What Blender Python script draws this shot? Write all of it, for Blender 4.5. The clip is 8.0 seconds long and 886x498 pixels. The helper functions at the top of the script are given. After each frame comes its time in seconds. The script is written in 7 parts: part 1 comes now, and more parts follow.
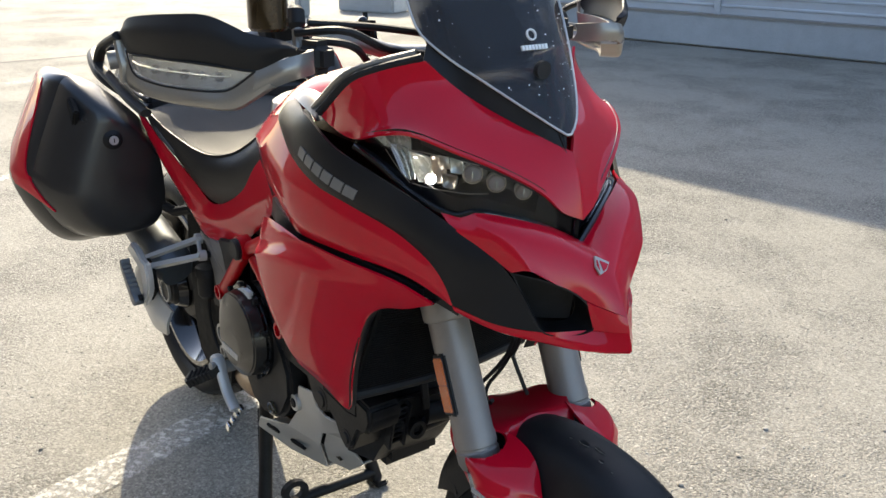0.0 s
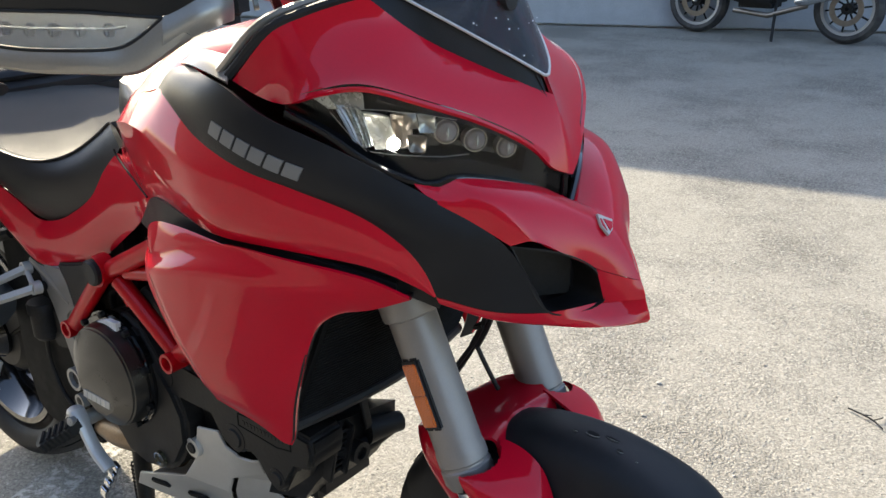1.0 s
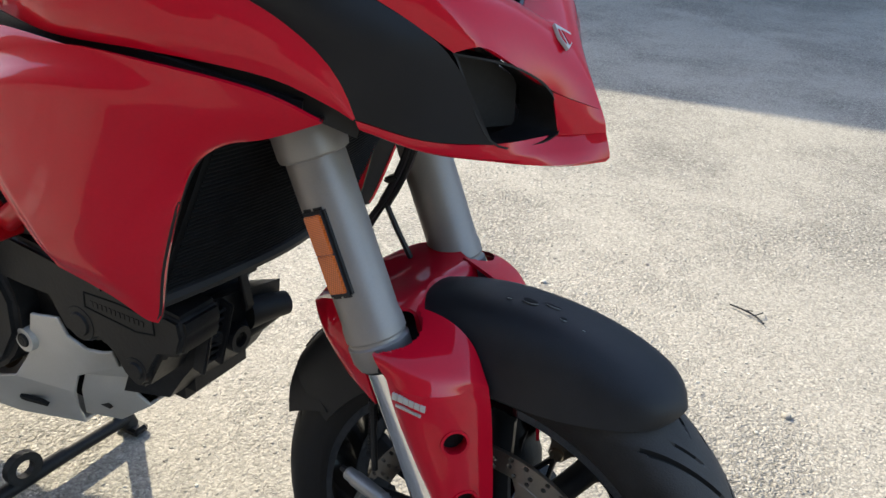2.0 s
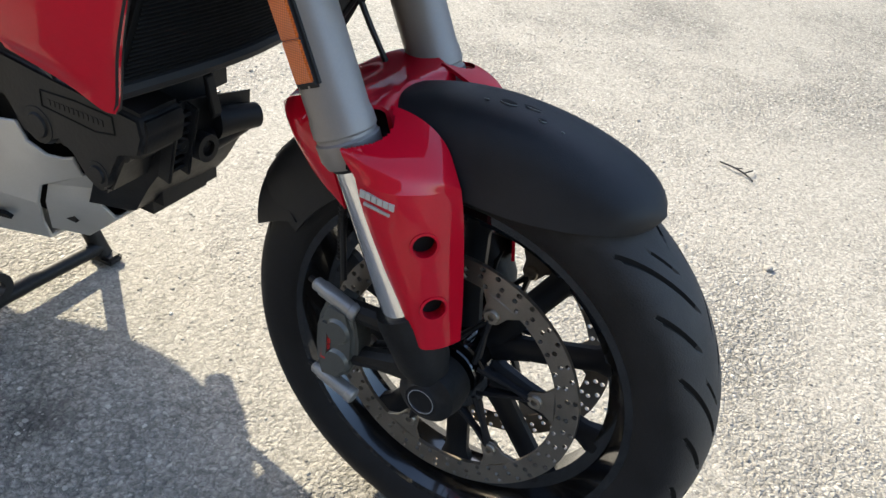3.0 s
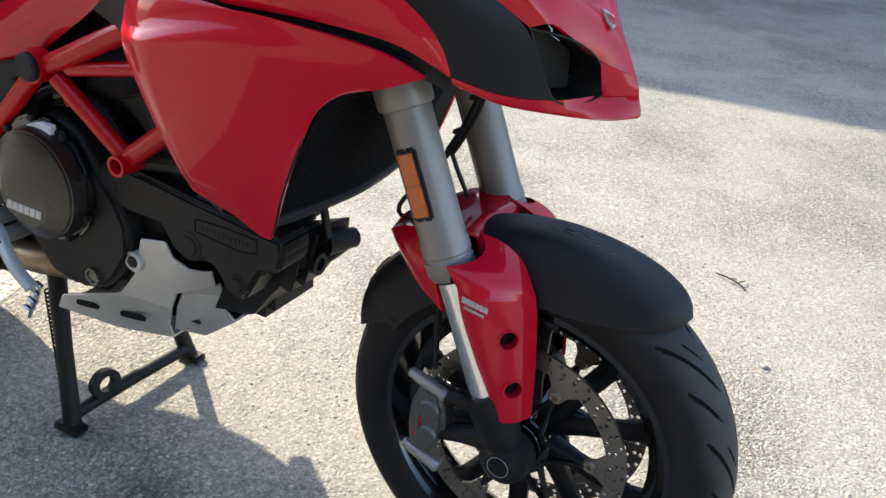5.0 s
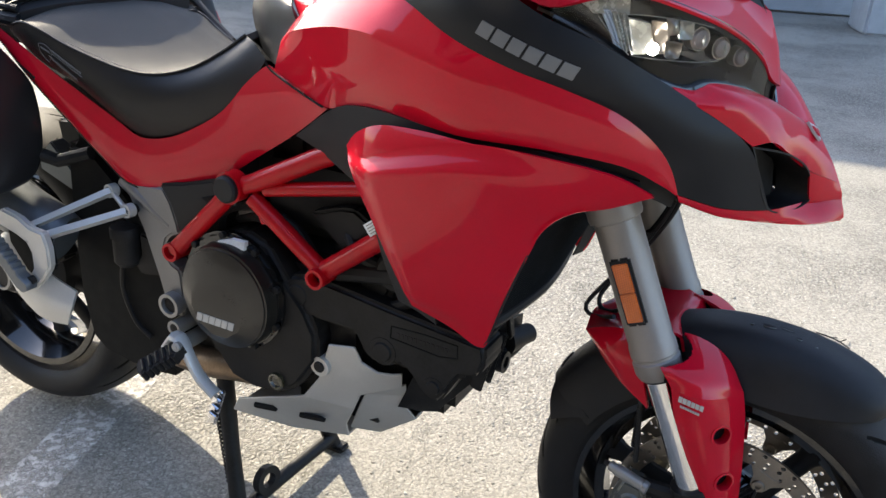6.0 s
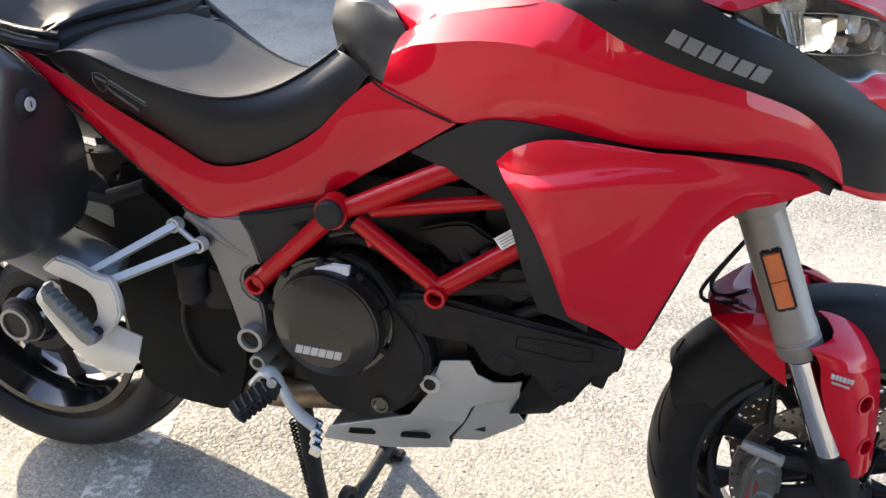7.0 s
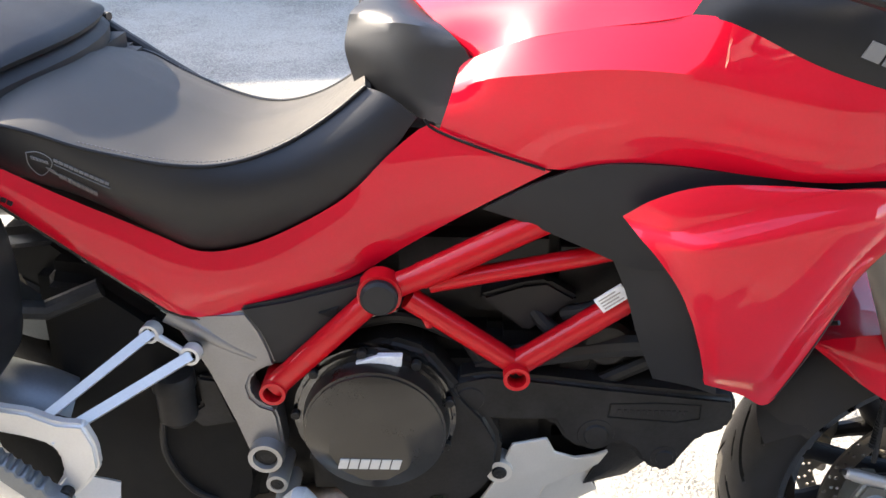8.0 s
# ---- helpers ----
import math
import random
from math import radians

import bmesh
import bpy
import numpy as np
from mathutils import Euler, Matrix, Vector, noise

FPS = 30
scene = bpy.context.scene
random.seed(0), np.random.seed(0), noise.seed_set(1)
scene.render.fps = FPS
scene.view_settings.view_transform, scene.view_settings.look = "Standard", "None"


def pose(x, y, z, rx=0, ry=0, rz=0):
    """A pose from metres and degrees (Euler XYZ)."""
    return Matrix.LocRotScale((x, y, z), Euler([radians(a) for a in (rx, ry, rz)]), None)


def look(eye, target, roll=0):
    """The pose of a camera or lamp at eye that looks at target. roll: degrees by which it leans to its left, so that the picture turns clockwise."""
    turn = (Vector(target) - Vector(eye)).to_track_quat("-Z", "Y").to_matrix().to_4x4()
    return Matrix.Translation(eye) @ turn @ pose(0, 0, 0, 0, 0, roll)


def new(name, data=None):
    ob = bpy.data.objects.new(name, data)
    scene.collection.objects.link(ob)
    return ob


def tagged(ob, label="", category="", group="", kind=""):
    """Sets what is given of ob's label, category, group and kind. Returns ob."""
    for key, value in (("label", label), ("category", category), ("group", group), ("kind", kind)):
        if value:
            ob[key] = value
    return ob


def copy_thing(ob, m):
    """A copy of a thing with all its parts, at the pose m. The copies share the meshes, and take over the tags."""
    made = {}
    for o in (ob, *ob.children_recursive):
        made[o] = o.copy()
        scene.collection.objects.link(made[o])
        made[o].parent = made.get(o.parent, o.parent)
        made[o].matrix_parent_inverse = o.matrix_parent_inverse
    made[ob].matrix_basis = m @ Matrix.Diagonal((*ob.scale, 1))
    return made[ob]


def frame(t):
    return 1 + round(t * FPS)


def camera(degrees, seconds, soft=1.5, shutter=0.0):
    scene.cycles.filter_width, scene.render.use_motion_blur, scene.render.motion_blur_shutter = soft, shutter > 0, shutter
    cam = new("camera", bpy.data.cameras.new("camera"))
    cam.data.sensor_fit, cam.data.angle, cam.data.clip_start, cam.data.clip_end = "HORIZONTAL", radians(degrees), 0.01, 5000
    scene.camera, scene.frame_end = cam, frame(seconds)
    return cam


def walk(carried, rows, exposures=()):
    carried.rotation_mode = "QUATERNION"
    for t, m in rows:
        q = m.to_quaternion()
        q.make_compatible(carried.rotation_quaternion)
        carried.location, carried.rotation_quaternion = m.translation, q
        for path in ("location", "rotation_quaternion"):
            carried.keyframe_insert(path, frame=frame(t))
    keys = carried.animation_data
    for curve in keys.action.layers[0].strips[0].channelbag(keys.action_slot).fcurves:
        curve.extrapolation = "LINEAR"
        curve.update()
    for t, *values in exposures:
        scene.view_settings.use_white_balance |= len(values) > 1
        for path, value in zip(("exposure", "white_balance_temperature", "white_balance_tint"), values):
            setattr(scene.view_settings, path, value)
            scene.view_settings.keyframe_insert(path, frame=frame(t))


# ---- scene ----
cam = camera(54.1, 8.0)
EXPOSURES = [(0.0, 1.60, 6850, 10), (1.0, 1.82, 6800, 10), (1.5, 1.90, 6750, 10), (2.0, 1.83, 6700, 10), (3.5, 1.99, 6600, 10), (4.5, 1.99, 6600, 10), (6.0, 2.01, 6600, 12), (6.5, 2.22, 6650, 13), (7.0, 2.36, 6700, 14), (8.0, 2.95, 6780, 14)]
PATH = [
    (0, (1.448, -0.791, 1.312), (-0.06, 0.309, 0.593), 0.9),
    (0.5, (1.291, -0.797, 1.279), (-0.091, 0.463, 0.57), -0.4),
    (1, (1.144, -0.822, 1.218), (-0.018, 0.631, 0.484), -1.1),
    (1.5, (1.045, -0.802, 1.139), (0.094, 0.761, 0.329), 0.6),
    (2, (1.002, -0.746, 1.053), (0.169, 0.846, 0.175), 3.9),
    (2.2, (1.003, -0.727, 1.021), (0.196, 0.851, 0.093), 4.8),
    (3.3, (1.035, -0.748, 0.962), (0.311, 0.721, -0.185), 6.3),
    (3.5, (1.039, -0.757, 0.962), (0.31, 0.704, -0.193), 6.2),
    (4, (1.046, -0.778, 0.962), (0.306, 0.676, -0.195), 6.4),
    (4.5, (1.05, -0.884, 1.014), (0.293, 0.635, -0.044), 6.5),
    (4.7, (1.047, -0.935, 1.045), (0.279, 0.627, 0.059), 6.4),
    (5.8, (0.862, -1.112, 1.143), (0.024, 0.528, 0.362), 4.5),
    (6, (0.799, -1.141, 1.157), (-0.036, 0.493, 0.36), 3.2),
    (6.5, (0.633, -1.206, 1.174), (-0.103, 0.459, 0.345), 1.0),
    (7, (0.421, -1.242, 1.191), (-0.095, 0.49, 0.334), 1.5),
    (7.5, (0.207, -1.155, 1.18), (-0.096, 0.608, 0.285), 1.8),
    (8, (0.03, -1.026, 1.196), (-0.021, 0.747, 0.273), 0.3),
]
walk(cam, [(t, look(eye, target, roll)) for t, eye, target, roll in PATH], EXPOSURES)

# ---- light ----
SUN = Vector((-1.35, 0.66, 1.0)).normalized()
world = bpy.data.worlds.new("yard_sky")
scene.world = world
world.use_nodes = True
wn = world.node_tree.nodes
sky = wn.new("ShaderNodeTexSky")
sky.sky_type = "NISHITA"
sky.sun_disc = False
sky.sun_elevation = math.asin(SUN.z)
sky.sun_rotation = math.atan2(SUN.x, SUN.y)
sky.air_density, sky.dust_density = 1.0, 1.5
wn["Background"].inputs["Strength"].default_value = 0.15
world.node_tree.links.new(sky.outputs["Color"], wn["Background"].inputs["Color"])
sun = new("sun", bpy.data.lights.new("sun", "SUN"))
sun.data.energy, sun.data.angle, sun.data.color = 2.85, radians(0.55), (1.0, 0.905, 0.70)
sun.matrix_world = look(SUN * 20, (0, 0, 0))


# ---- materials ----
def mat(name, col, rough=0.5, metal=0.0, coat=0.0, var=0.12, scale=18.0, fine=160.0, bump=0.0, coord="Object", dust=0.0, spec=0.5, flake=0.0):
    m = bpy.data.materials.new(name)
    m.use_nodes = True
    nt = m.node_tree
    n, l = nt.nodes, nt.links
    b = n["Principled BSDF"]
    tc = n.new("ShaderNodeTexCoord")
    n1, n2 = n.new("ShaderNodeTexNoise"), n.new("ShaderNodeTexNoise")
    n1.inputs["Scale"].default_value, n1.inputs["Detail"].default_value = scale, 4
    n2.inputs["Scale"].default_value, n2.inputs["Detail"].default_value = fine, 3
    for k in (n1, n2):
        l.new(tc.outputs[coord], k.inputs["Vector"])
    add = n.new("ShaderNodeMath")
    add.operation = "MULTIPLY_ADD"
    l.new(n2.outputs["Fac"], add.inputs[0])
    add.inputs[1].default_value = 0.5
    l.new(n1.outputs["Fac"], add.inputs[2])
    ramp = n.new("ShaderNodeValToRGB")
    ramp.color_ramp.elements[0].position, ramp.color_ramp.elements[1].position = 0.45, 1.05
    ramp.color_ramp.elements[0].color = (*[c * (1 - var) for c in col], 1)
    ramp.color_ramp.elements[1].color = (*[min(1, c * (1 + var) + 0.01 * var) for c in col], 1)
    l.new(add.outputs[0], ramp.inputs["Fac"])
    out = ramp.outputs["Color"]
    if dust:
        mix = n.new("ShaderNodeMixRGB")
        n3 = n.new("ShaderNodeTexNoise")
        n3.inputs["Scale"].default_value, n3.inputs["Detail"].default_value = 9, 8
        l.new(tc.outputs[coord], n3.inputs["Vector"])
        r3 = n.new("ShaderNodeMapRange")
        r3.inputs[1].default_value, r3.inputs[2].default_value, r3.inputs[4].default_value = 0.45, 0.75, dust
        l.new(n3.outputs["Fac"], r3.inputs[0])
        l.new(r3.outputs[0], mix.inputs["Fac"])
        l.new(out, mix.inputs[1])
        mix.inputs[2].default_value = (0.30, 0.27, 0.23, 1)
        out = mix.outputs[0]
    l.new(out, b.inputs["Base Color"])
    mr = n.new("ShaderNodeMapRange")
    mr.inputs[1].default_value, mr.inputs[2].default_value = 0.4, 1.1
    mr.inputs[3].default_value, mr.inputs[4].default_value = max(0.02, rough * 0.82), min(1, rough * 1.2)
    l.new(add.outputs[0], mr.inputs[0])
    l.new(mr.outputs[0], b.inputs["Roughness"])
    b.inputs["Metallic"].default_value = metal
    b.inputs["Specular IOR Level"].default_value = spec
    if coat:
        b.inputs["Coat Weight"].default_value, b.inputs["Coat Roughness"].default_value = coat, 0.03
    if bump:
        bp = n.new("ShaderNodeBump")
        bp.inputs["Strength"].default_value, bp.inputs["Distance"].default_value = bump, 0.001
        l.new(n2.outputs["Fac"], bp.inputs["Height"])
        l.new(bp.outputs["Normal"], b.inputs["Normal"])
    return m


RED = mat("red_paint", (0.52, 0.0030, 0.018), 0.40, 0.0, 0.75, 0.06, 6, 300, spec=0.04)
RED_FRAME = mat("red_frame_enamel", (0.46, 0.0035, 0.009), 0.40, 0.0, 0.5, 0.10, 12, 200, spec=0.1)
BLACK = mat("black_textured_plastic", (0.0125, 0.013, 0.0145), 0.50, 0, 0, 0.25, 14, 900, 0.25, dust=0.03, spec=0.24)
BLACK_STRIP = mat("satin_black_plastic", (0.007, 0.008, 0.0105), 0.42, 0, 0, 0.2, 10, 1400, 0.15, dust=0.015, spec=0.26)
GLOSS = mat("gloss_black", (0.004, 0.004, 0.0045), 0.10, 0, 0.6, 0.2, 20, 200)
DARK = mat("dark_machinery", (0.0080, 0.0080, 0.0085), 0.50, 0.0, 0, 0.4, 25, 200, 0.3, dust=0.03, spec=0.22)
RUBBER = mat("tyre_rubber", (0.024, 0.024, 0.025), 0.72, 0, 0, 0.3, 20, 500, 0.5, dust=0.20)
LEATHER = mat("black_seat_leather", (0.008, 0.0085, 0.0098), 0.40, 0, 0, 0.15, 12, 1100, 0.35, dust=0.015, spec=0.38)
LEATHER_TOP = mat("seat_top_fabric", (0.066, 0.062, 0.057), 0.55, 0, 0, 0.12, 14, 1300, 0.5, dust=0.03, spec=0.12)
FORK = mat("grey_anodised_fork", (0.250, 0.230, 0.215), 0.42, 0.3, 0, 0.08, 20, 500, 0.05, dust=0.05)
CAST = mat("cast_aluminium", (0.32, 0.315, 0.305), 0.42, 0.5, 0, 0.1, 20, 500, 0.15, dust=0.1)
CHAMP = mat("champagne_metal_paint", (0.29, 0.275, 0.25), 0.36, 0.6, 0, 0.08, 14, 400)
SILVER = mat("silver_paint", (0.55, 0.55, 0.54), 0.38, 0.35, 0.2, 0.08, 14, 400, dust=0.08)
SKID = mat("brushed_skid_plate", (0.50, 0.49, 0.46), 0.42, 0.4, 0, 0.1, 16, 500, 0.08, dust=0.10)
CHROME = mat("chrome", (0.75, 0.75, 0.76), 0.10, 1.0, 0, 0.05, 20, 300)
STEEL = mat("disc_steel", (0.27, 0.235, 0.195), 0.34, 0.9, 0, 0.15, 30, 500, 0.1)
BOBBIN = mat("tarnished_bobbin", (0.30, 0.26, 0.21), 0.42, 0.8, 0, 0.2, 60, 400)
CASE = mat("bronze_engine_case", (0.0095, 0.0086, 0.0074), 0.30, 0.2, 0.3, 0.15, 20, 500, 0.1, dust=0.06)
WHITE_MARK = mat("silver_lettering", (0.16, 0.165, 0.17), 0.4, 0.2, 0, 0.05)
PALE_MARK = mat("pale_print", (0.13, 0.134, 0.14), 0.6, 0, 0, 0.1)
RED_MARK = mat("red_print", (0.55, 0.02, 0.02), 0.5)
CAST_MARK = mat("cream_cast_lettering", (0.46, 0.45, 0.42), 0.5, 0, 0, 0.1)
STICKER = mat("white_sticker", (0.75, 0.76, 0.76), 0.45, 0, 0, 0.15, 60, 300)
GOLD = mat("bronze_reservoir", (0.045, 0.027, 0.010), 0.18, 0.3, 0.5)
TITAN = mat("heat_browned_pipe", (0.24, 0.17, 0.11), 0.4, 0.7, 0, 0.3, 25, 200)
CALIPER = mat("grey_green_caliper", (0.125, 0.127, 0.115), 0.38, 0.5, 0, 0.15, 30, 400, 0.1)
PLATE = mat("dark_cast_frame_plate", (0.20, 0.20, 0.205), 0.36, 0.6, 0, 0.12, 14, 400, 0.1, dust=0.05)
DULL = mat("dull_silencer_steel", (0.15, 0.165, 0.18), 0.45, 0.6, 0, 0.15, 16, 300, 0.1, dust=0.04)
# GROOVE: matt black for rubber and dark parts, and for shade inside openings
GROOVE = mat("matt_black_and_recess_shade", (0.006, 0.006, 0.006), 0.8, 0, 0, 0.2, 40, 300, 0.2, spec=0.2)
TEAL = mat("shaded_grey_paint", (0.26, 0.29, 0.31), 0.5)


def orange_reflector():
    """Moulded orange plastic with a fine grid of prisms."""
    m = mat("orange_reflector", (0.74, 0.150, 0.014), 0.22, 0, 0.5, 0.12, 40, 600)
    n, l = m.node_tree.nodes, m.node_tree.links
    b = n["Principled BSDF"]
    k = n.new("ShaderNodeTexVoronoi")
    k.inputs["Scale"].default_value, k.inputs["Randomness"].default_value = 430, 0.0
    l.new(n["Texture Coordinate"].outputs["Object"], k.inputs["Vector"])
    r = n.new("ShaderNodeMapRange")
    r.inputs[1].default_value, r.inputs[2].default_value, r.inputs[3].default_value, r.inputs[4].default_value = 0.2, 0.75, 1.0, 0.45
    l.new(k.outputs["Distance"], r.inputs[0])
    x = n.new("ShaderNodeMixRGB")
    x.blend_type, x.inputs["Fac"].default_value = "MULTIPLY", 1.0
    l.new(n["Color Ramp"].outputs["Color"], x.inputs[1])
    l.new(r.outputs[0], x.inputs[2])
    l.new(x.outputs[0], b.inputs["Base Color"])
    bp = n.new("ShaderNodeBump")
    bp.inputs["Strength"].default_value, bp.inputs["Distance"].default_value = 0.5, 0.001
    l.new(k.outputs["Distance"], bp.inputs["Height"])
    l.new(bp.outputs["Normal"], b.inputs["Normal"])
    return m


ORANGE = orange_reflector()


def glassy(name, col, rough, trans, alpha=1.0):
    m = bpy.data.materials.new(name)
    m.use_nodes = True
    b = m.node_tree.nodes["Principled BSDF"]
    b.inputs["Base Color"].default_value = (*col, 1)
    b.inputs["Roughness"].default_value = rough
    b.inputs["Transmission Weight"].default_value = trans
    b.inputs["IOR"].default_value = 1.22
    b.inputs["Alpha"].default_value = alpha
    return m


LENS = glassy("clear_lens", (0.97, 0.98, 0.98), 0.02, 1.0)
SMOKE = glassy("smoked_screen", (0.09, 0.10, 0.12), 0.04, 0.6, 0.86)
LENS_DARK = glassy("dim_projector_lens", (0.42, 0.36, 0.34), 0.08, 0.45)
OLIVE = mat("dark_olive_glass", (0.030, 0.027, 0.012), 0.15, 0, 0.6)
GLEAM = mat("bright_reflector_plastic", (0.36, 0.355, 0.315), 0.26, 0.4, 0.3, 0.08, 60, 300)
GUIDE = mat("pale_blue_light_guide", (0.50, 0.56, 0.64), 0.2, 0.1, 0.6, 0.08, 60, 300)
MASK = mat("black_lamp_mask", (0.004, 0.004, 0.005), 0.22, 0, 0, 0.2, 20, 200, spec=0.12)
LENS_GREY = glassy("frosted_indicator_lens", (0.86, 0.87, 0.86), 0.12, 0.85)


def lamp_glow():
    m = bpy.data.materials.new("lit_headlamp_diode")
    m.use_nodes = True
    b = m.node_tree.nodes["Principled BSDF"]
    b.inputs["Base Color"].default_value = (0.9, 0.9, 0.9, 1)
    b.inputs["Emission Color"].default_value = (1, 0.98, 0.94, 1)
    b.inputs["Emission Strength"].default_value = 8
    return m


GLOW = lamp_glow()


def asphalt():
    m = bpy.data.materials.new("exposed_aggregate_asphalt")
    m.use_nodes = True
    nt = m.node_tree
    n, l = nt.nodes, nt.links
    b = n["Principled BSDF"]
    tc = n.new("ShaderNodeTexCoord")

    def tex(kind, scale, **kw):
        t = n.new(kind)
        t.inputs["Scale"].default_value = scale
        for k, v in kw.items():
            t.inputs[k].default_value = v
        l.new(warp.outputs[0] if kind == "ShaderNodeTexVoronoi" else tc.outputs["Object"], t.inputs["Vector"])
        return t

    wob = n.new("ShaderNodeTexNoise")
    wob.inputs["Scale"].default_value, wob.inputs["Detail"].default_value = 60, 2
    l.new(tc.outputs["Object"], wob.inputs["Vector"])
    warp = n.new("ShaderNodeVectorMath")
    warp.operation = "MULTIPLY_ADD"
    l.new(wob.outputs["Color"], warp.inputs[0])
    warp.inputs[1].default_value = (0.016, 0.016, 0.016)
    l.new(tc.outputs["Object"], warp.inputs[2])
    v1 = tex("ShaderNodeTexVoronoi", 125, Randomness=1.0)
    v2 = tex("ShaderNodeTexVoronoi", 230, Randomness=1.0)
    big = tex("ShaderNodeTexNoise", 0.9, Detail=5, Roughness=0.6)
    mid = tex("ShaderNodeTexNoise", 7.0, Detail=6, Roughness=0.65)
    fine = tex("ShaderNodeTexNoise", 320, Detail=4)
    base = n.new("ShaderNodeValToRGB")
    e = base.color_ramp.elements
    e[0].position, e[0].color = 0.0, (0.1814, 0.1703, 0.1472, 1)
    e[1].position, e[1].color = 1.0, (0.3619, 0.3444, 0.3016, 1)
    for p, c in ((0.4, (0.2503, 0.2371, 0.2056, 1)), (0.75, (0.2866, 0.2713, 0.2361, 1))):
        k = e.new(p)
        k.color = c
    sep = n.new("ShaderNodeSeparateColor")
    l.new(v1.outputs["Color"], sep.inputs[0])
    l.new(sep.outputs[0], base.inputs["Fac"])
    # small shadows between the stones, painted in as darker stone edges
    edge = n.new("ShaderNodeMapRange")
    edge.inputs[1].default_value, edge.inputs[2].default_value = 0.25, 0.75
    edge.inputs[3].default_value, edge.inputs[4].default_value = 1.0, 0.62
    l.new(v1.outputs["Distance"], edge.inputs[0])

    def mul(a, fac_out, lo, hi, f0=0.3, f1=0.7):
        r = n.new("ShaderNodeMapRange")
        r.inputs[1].default_value, r.inputs[2].default_value, r.inputs[3].default_value, r.inputs[4].default_value = f0, f1, lo, hi
        l.new(fac_out, r.inputs[0])
        x = n.new("ShaderNodeMixRGB")
        x.blend_type, x.inputs["Fac"].default_value = "MULTIPLY", 1
        l.new(a, x.inputs[1])
        l.new(r.outputs[0], x.inputs[2])
        return x.outputs[0]

    # worn smooth areas and rough areas with open stones
    worn = tex("ShaderNodeTexNoise", 1.2, Detail=7, Roughness=0.68)
    rough = n.new("ShaderNodeMapRange")
    rough.inputs[1].default_value, rough.inputs[2].default_value = 0.44, 0.60
    rough.inputs[3].default_value, rough.inputs[4].default_value = 0.34, 1.0
    l.new(worn.outputs["Fac"], rough.inputs[0])
    # this painted shade is strongest in the rough areas
    pit_shade = n.new("ShaderNodeMixRGB")
    pit_shade.inputs[1].default_value = (1, 1, 1, 1)
    l.new(rough.outputs[0], pit_shade.inputs["Fac"])
    l.new(edge.outputs[0], pit_shade.inputs[2])
    flat = n.new("ShaderNodeMixRGB")
    flat.inputs[1].default_value = (0.2622, 0.2482, 0.2145, 1)
    l.new(rough.outputs[0], flat.inputs["Fac"])
    l.new(base.outputs["Color"], flat.inputs[2])
    c = mul(flat.outputs[0], pit_shade.outputs[0], 0.52, 1.0, 0.62, 1.0)
    sp2 = n.new("ShaderNodeSeparateColor")
    l.new(v2.outputs["Color"], sp2.inputs[0])
    c = mul(c, sp2.outputs[0], 0.70, 1.28, 0.0, 1.0)
    c = mul(c, mid.outputs["Fac"], 0.95, 1.04)
    c = mul(c, big.outputs["Fac"], 0.95, 1.04)
    c = mul(c, fine.outputs["Fac"], 0.86, 1.12)
    # the rough areas have lost their pale fines
    c = mul(c, rough.outputs[0], 1.01, 0.97, 0.34, 1.0)
    # an old oil stain beside the wheel
    st = n.new("ShaderNodeVectorMath")
    st.operation = "DISTANCE"
    st.inputs[1].default_value = (0.127, -0.198, 0.0)
    l.new(tc.outputs["Object"], st.inputs[0])
    sm = n.new("ShaderNodeMath")
    sm.operation = "MULTIPLY_ADD"
    sm.inputs[1].default_value = -0.09
    l.new(mid.outputs["Fac"], sm.inputs[0])
    l.new(st.outputs["Value"], sm.inputs[2])
    c = mul(c, sm.outputs[0], 0.42, 1.0, -0.03, 0.035)
    l.new(c, b.inputs["Base Color"])
    b.inputs["Roughness"].default_value = 0.82
    hsum = n.new("ShaderNodeMath")
    hsum.operation = "MULTIPLY_ADD"
    l.new(v2.outputs["Distance"], hsum.inputs[0])
    hsum.inputs[1].default_value = 0.55
    l.new(v1.outputs["Distance"], hsum.inputs[2])
    bp = n.new("ShaderNodeBump")
    bp.invert = True
    bp.inputs["Strength"].default_value, bp.inputs["Distance"].default_value = 0.75, 0.005
    l.new(hsum.outputs[0], bp.inputs["Height"])
    bs = n.new("ShaderNodeMath")
    bs.operation = "MULTIPLY"
    bs.inputs[1].default_value = 1.0
    l.new(rough.outputs[0], bs.inputs[0])
    l.new(bs.outputs[0], bp.inputs["Strength"])
    l.new(bp.outputs["Normal"], b.inputs["Normal"])
    return m


ASPHALT = asphalt()


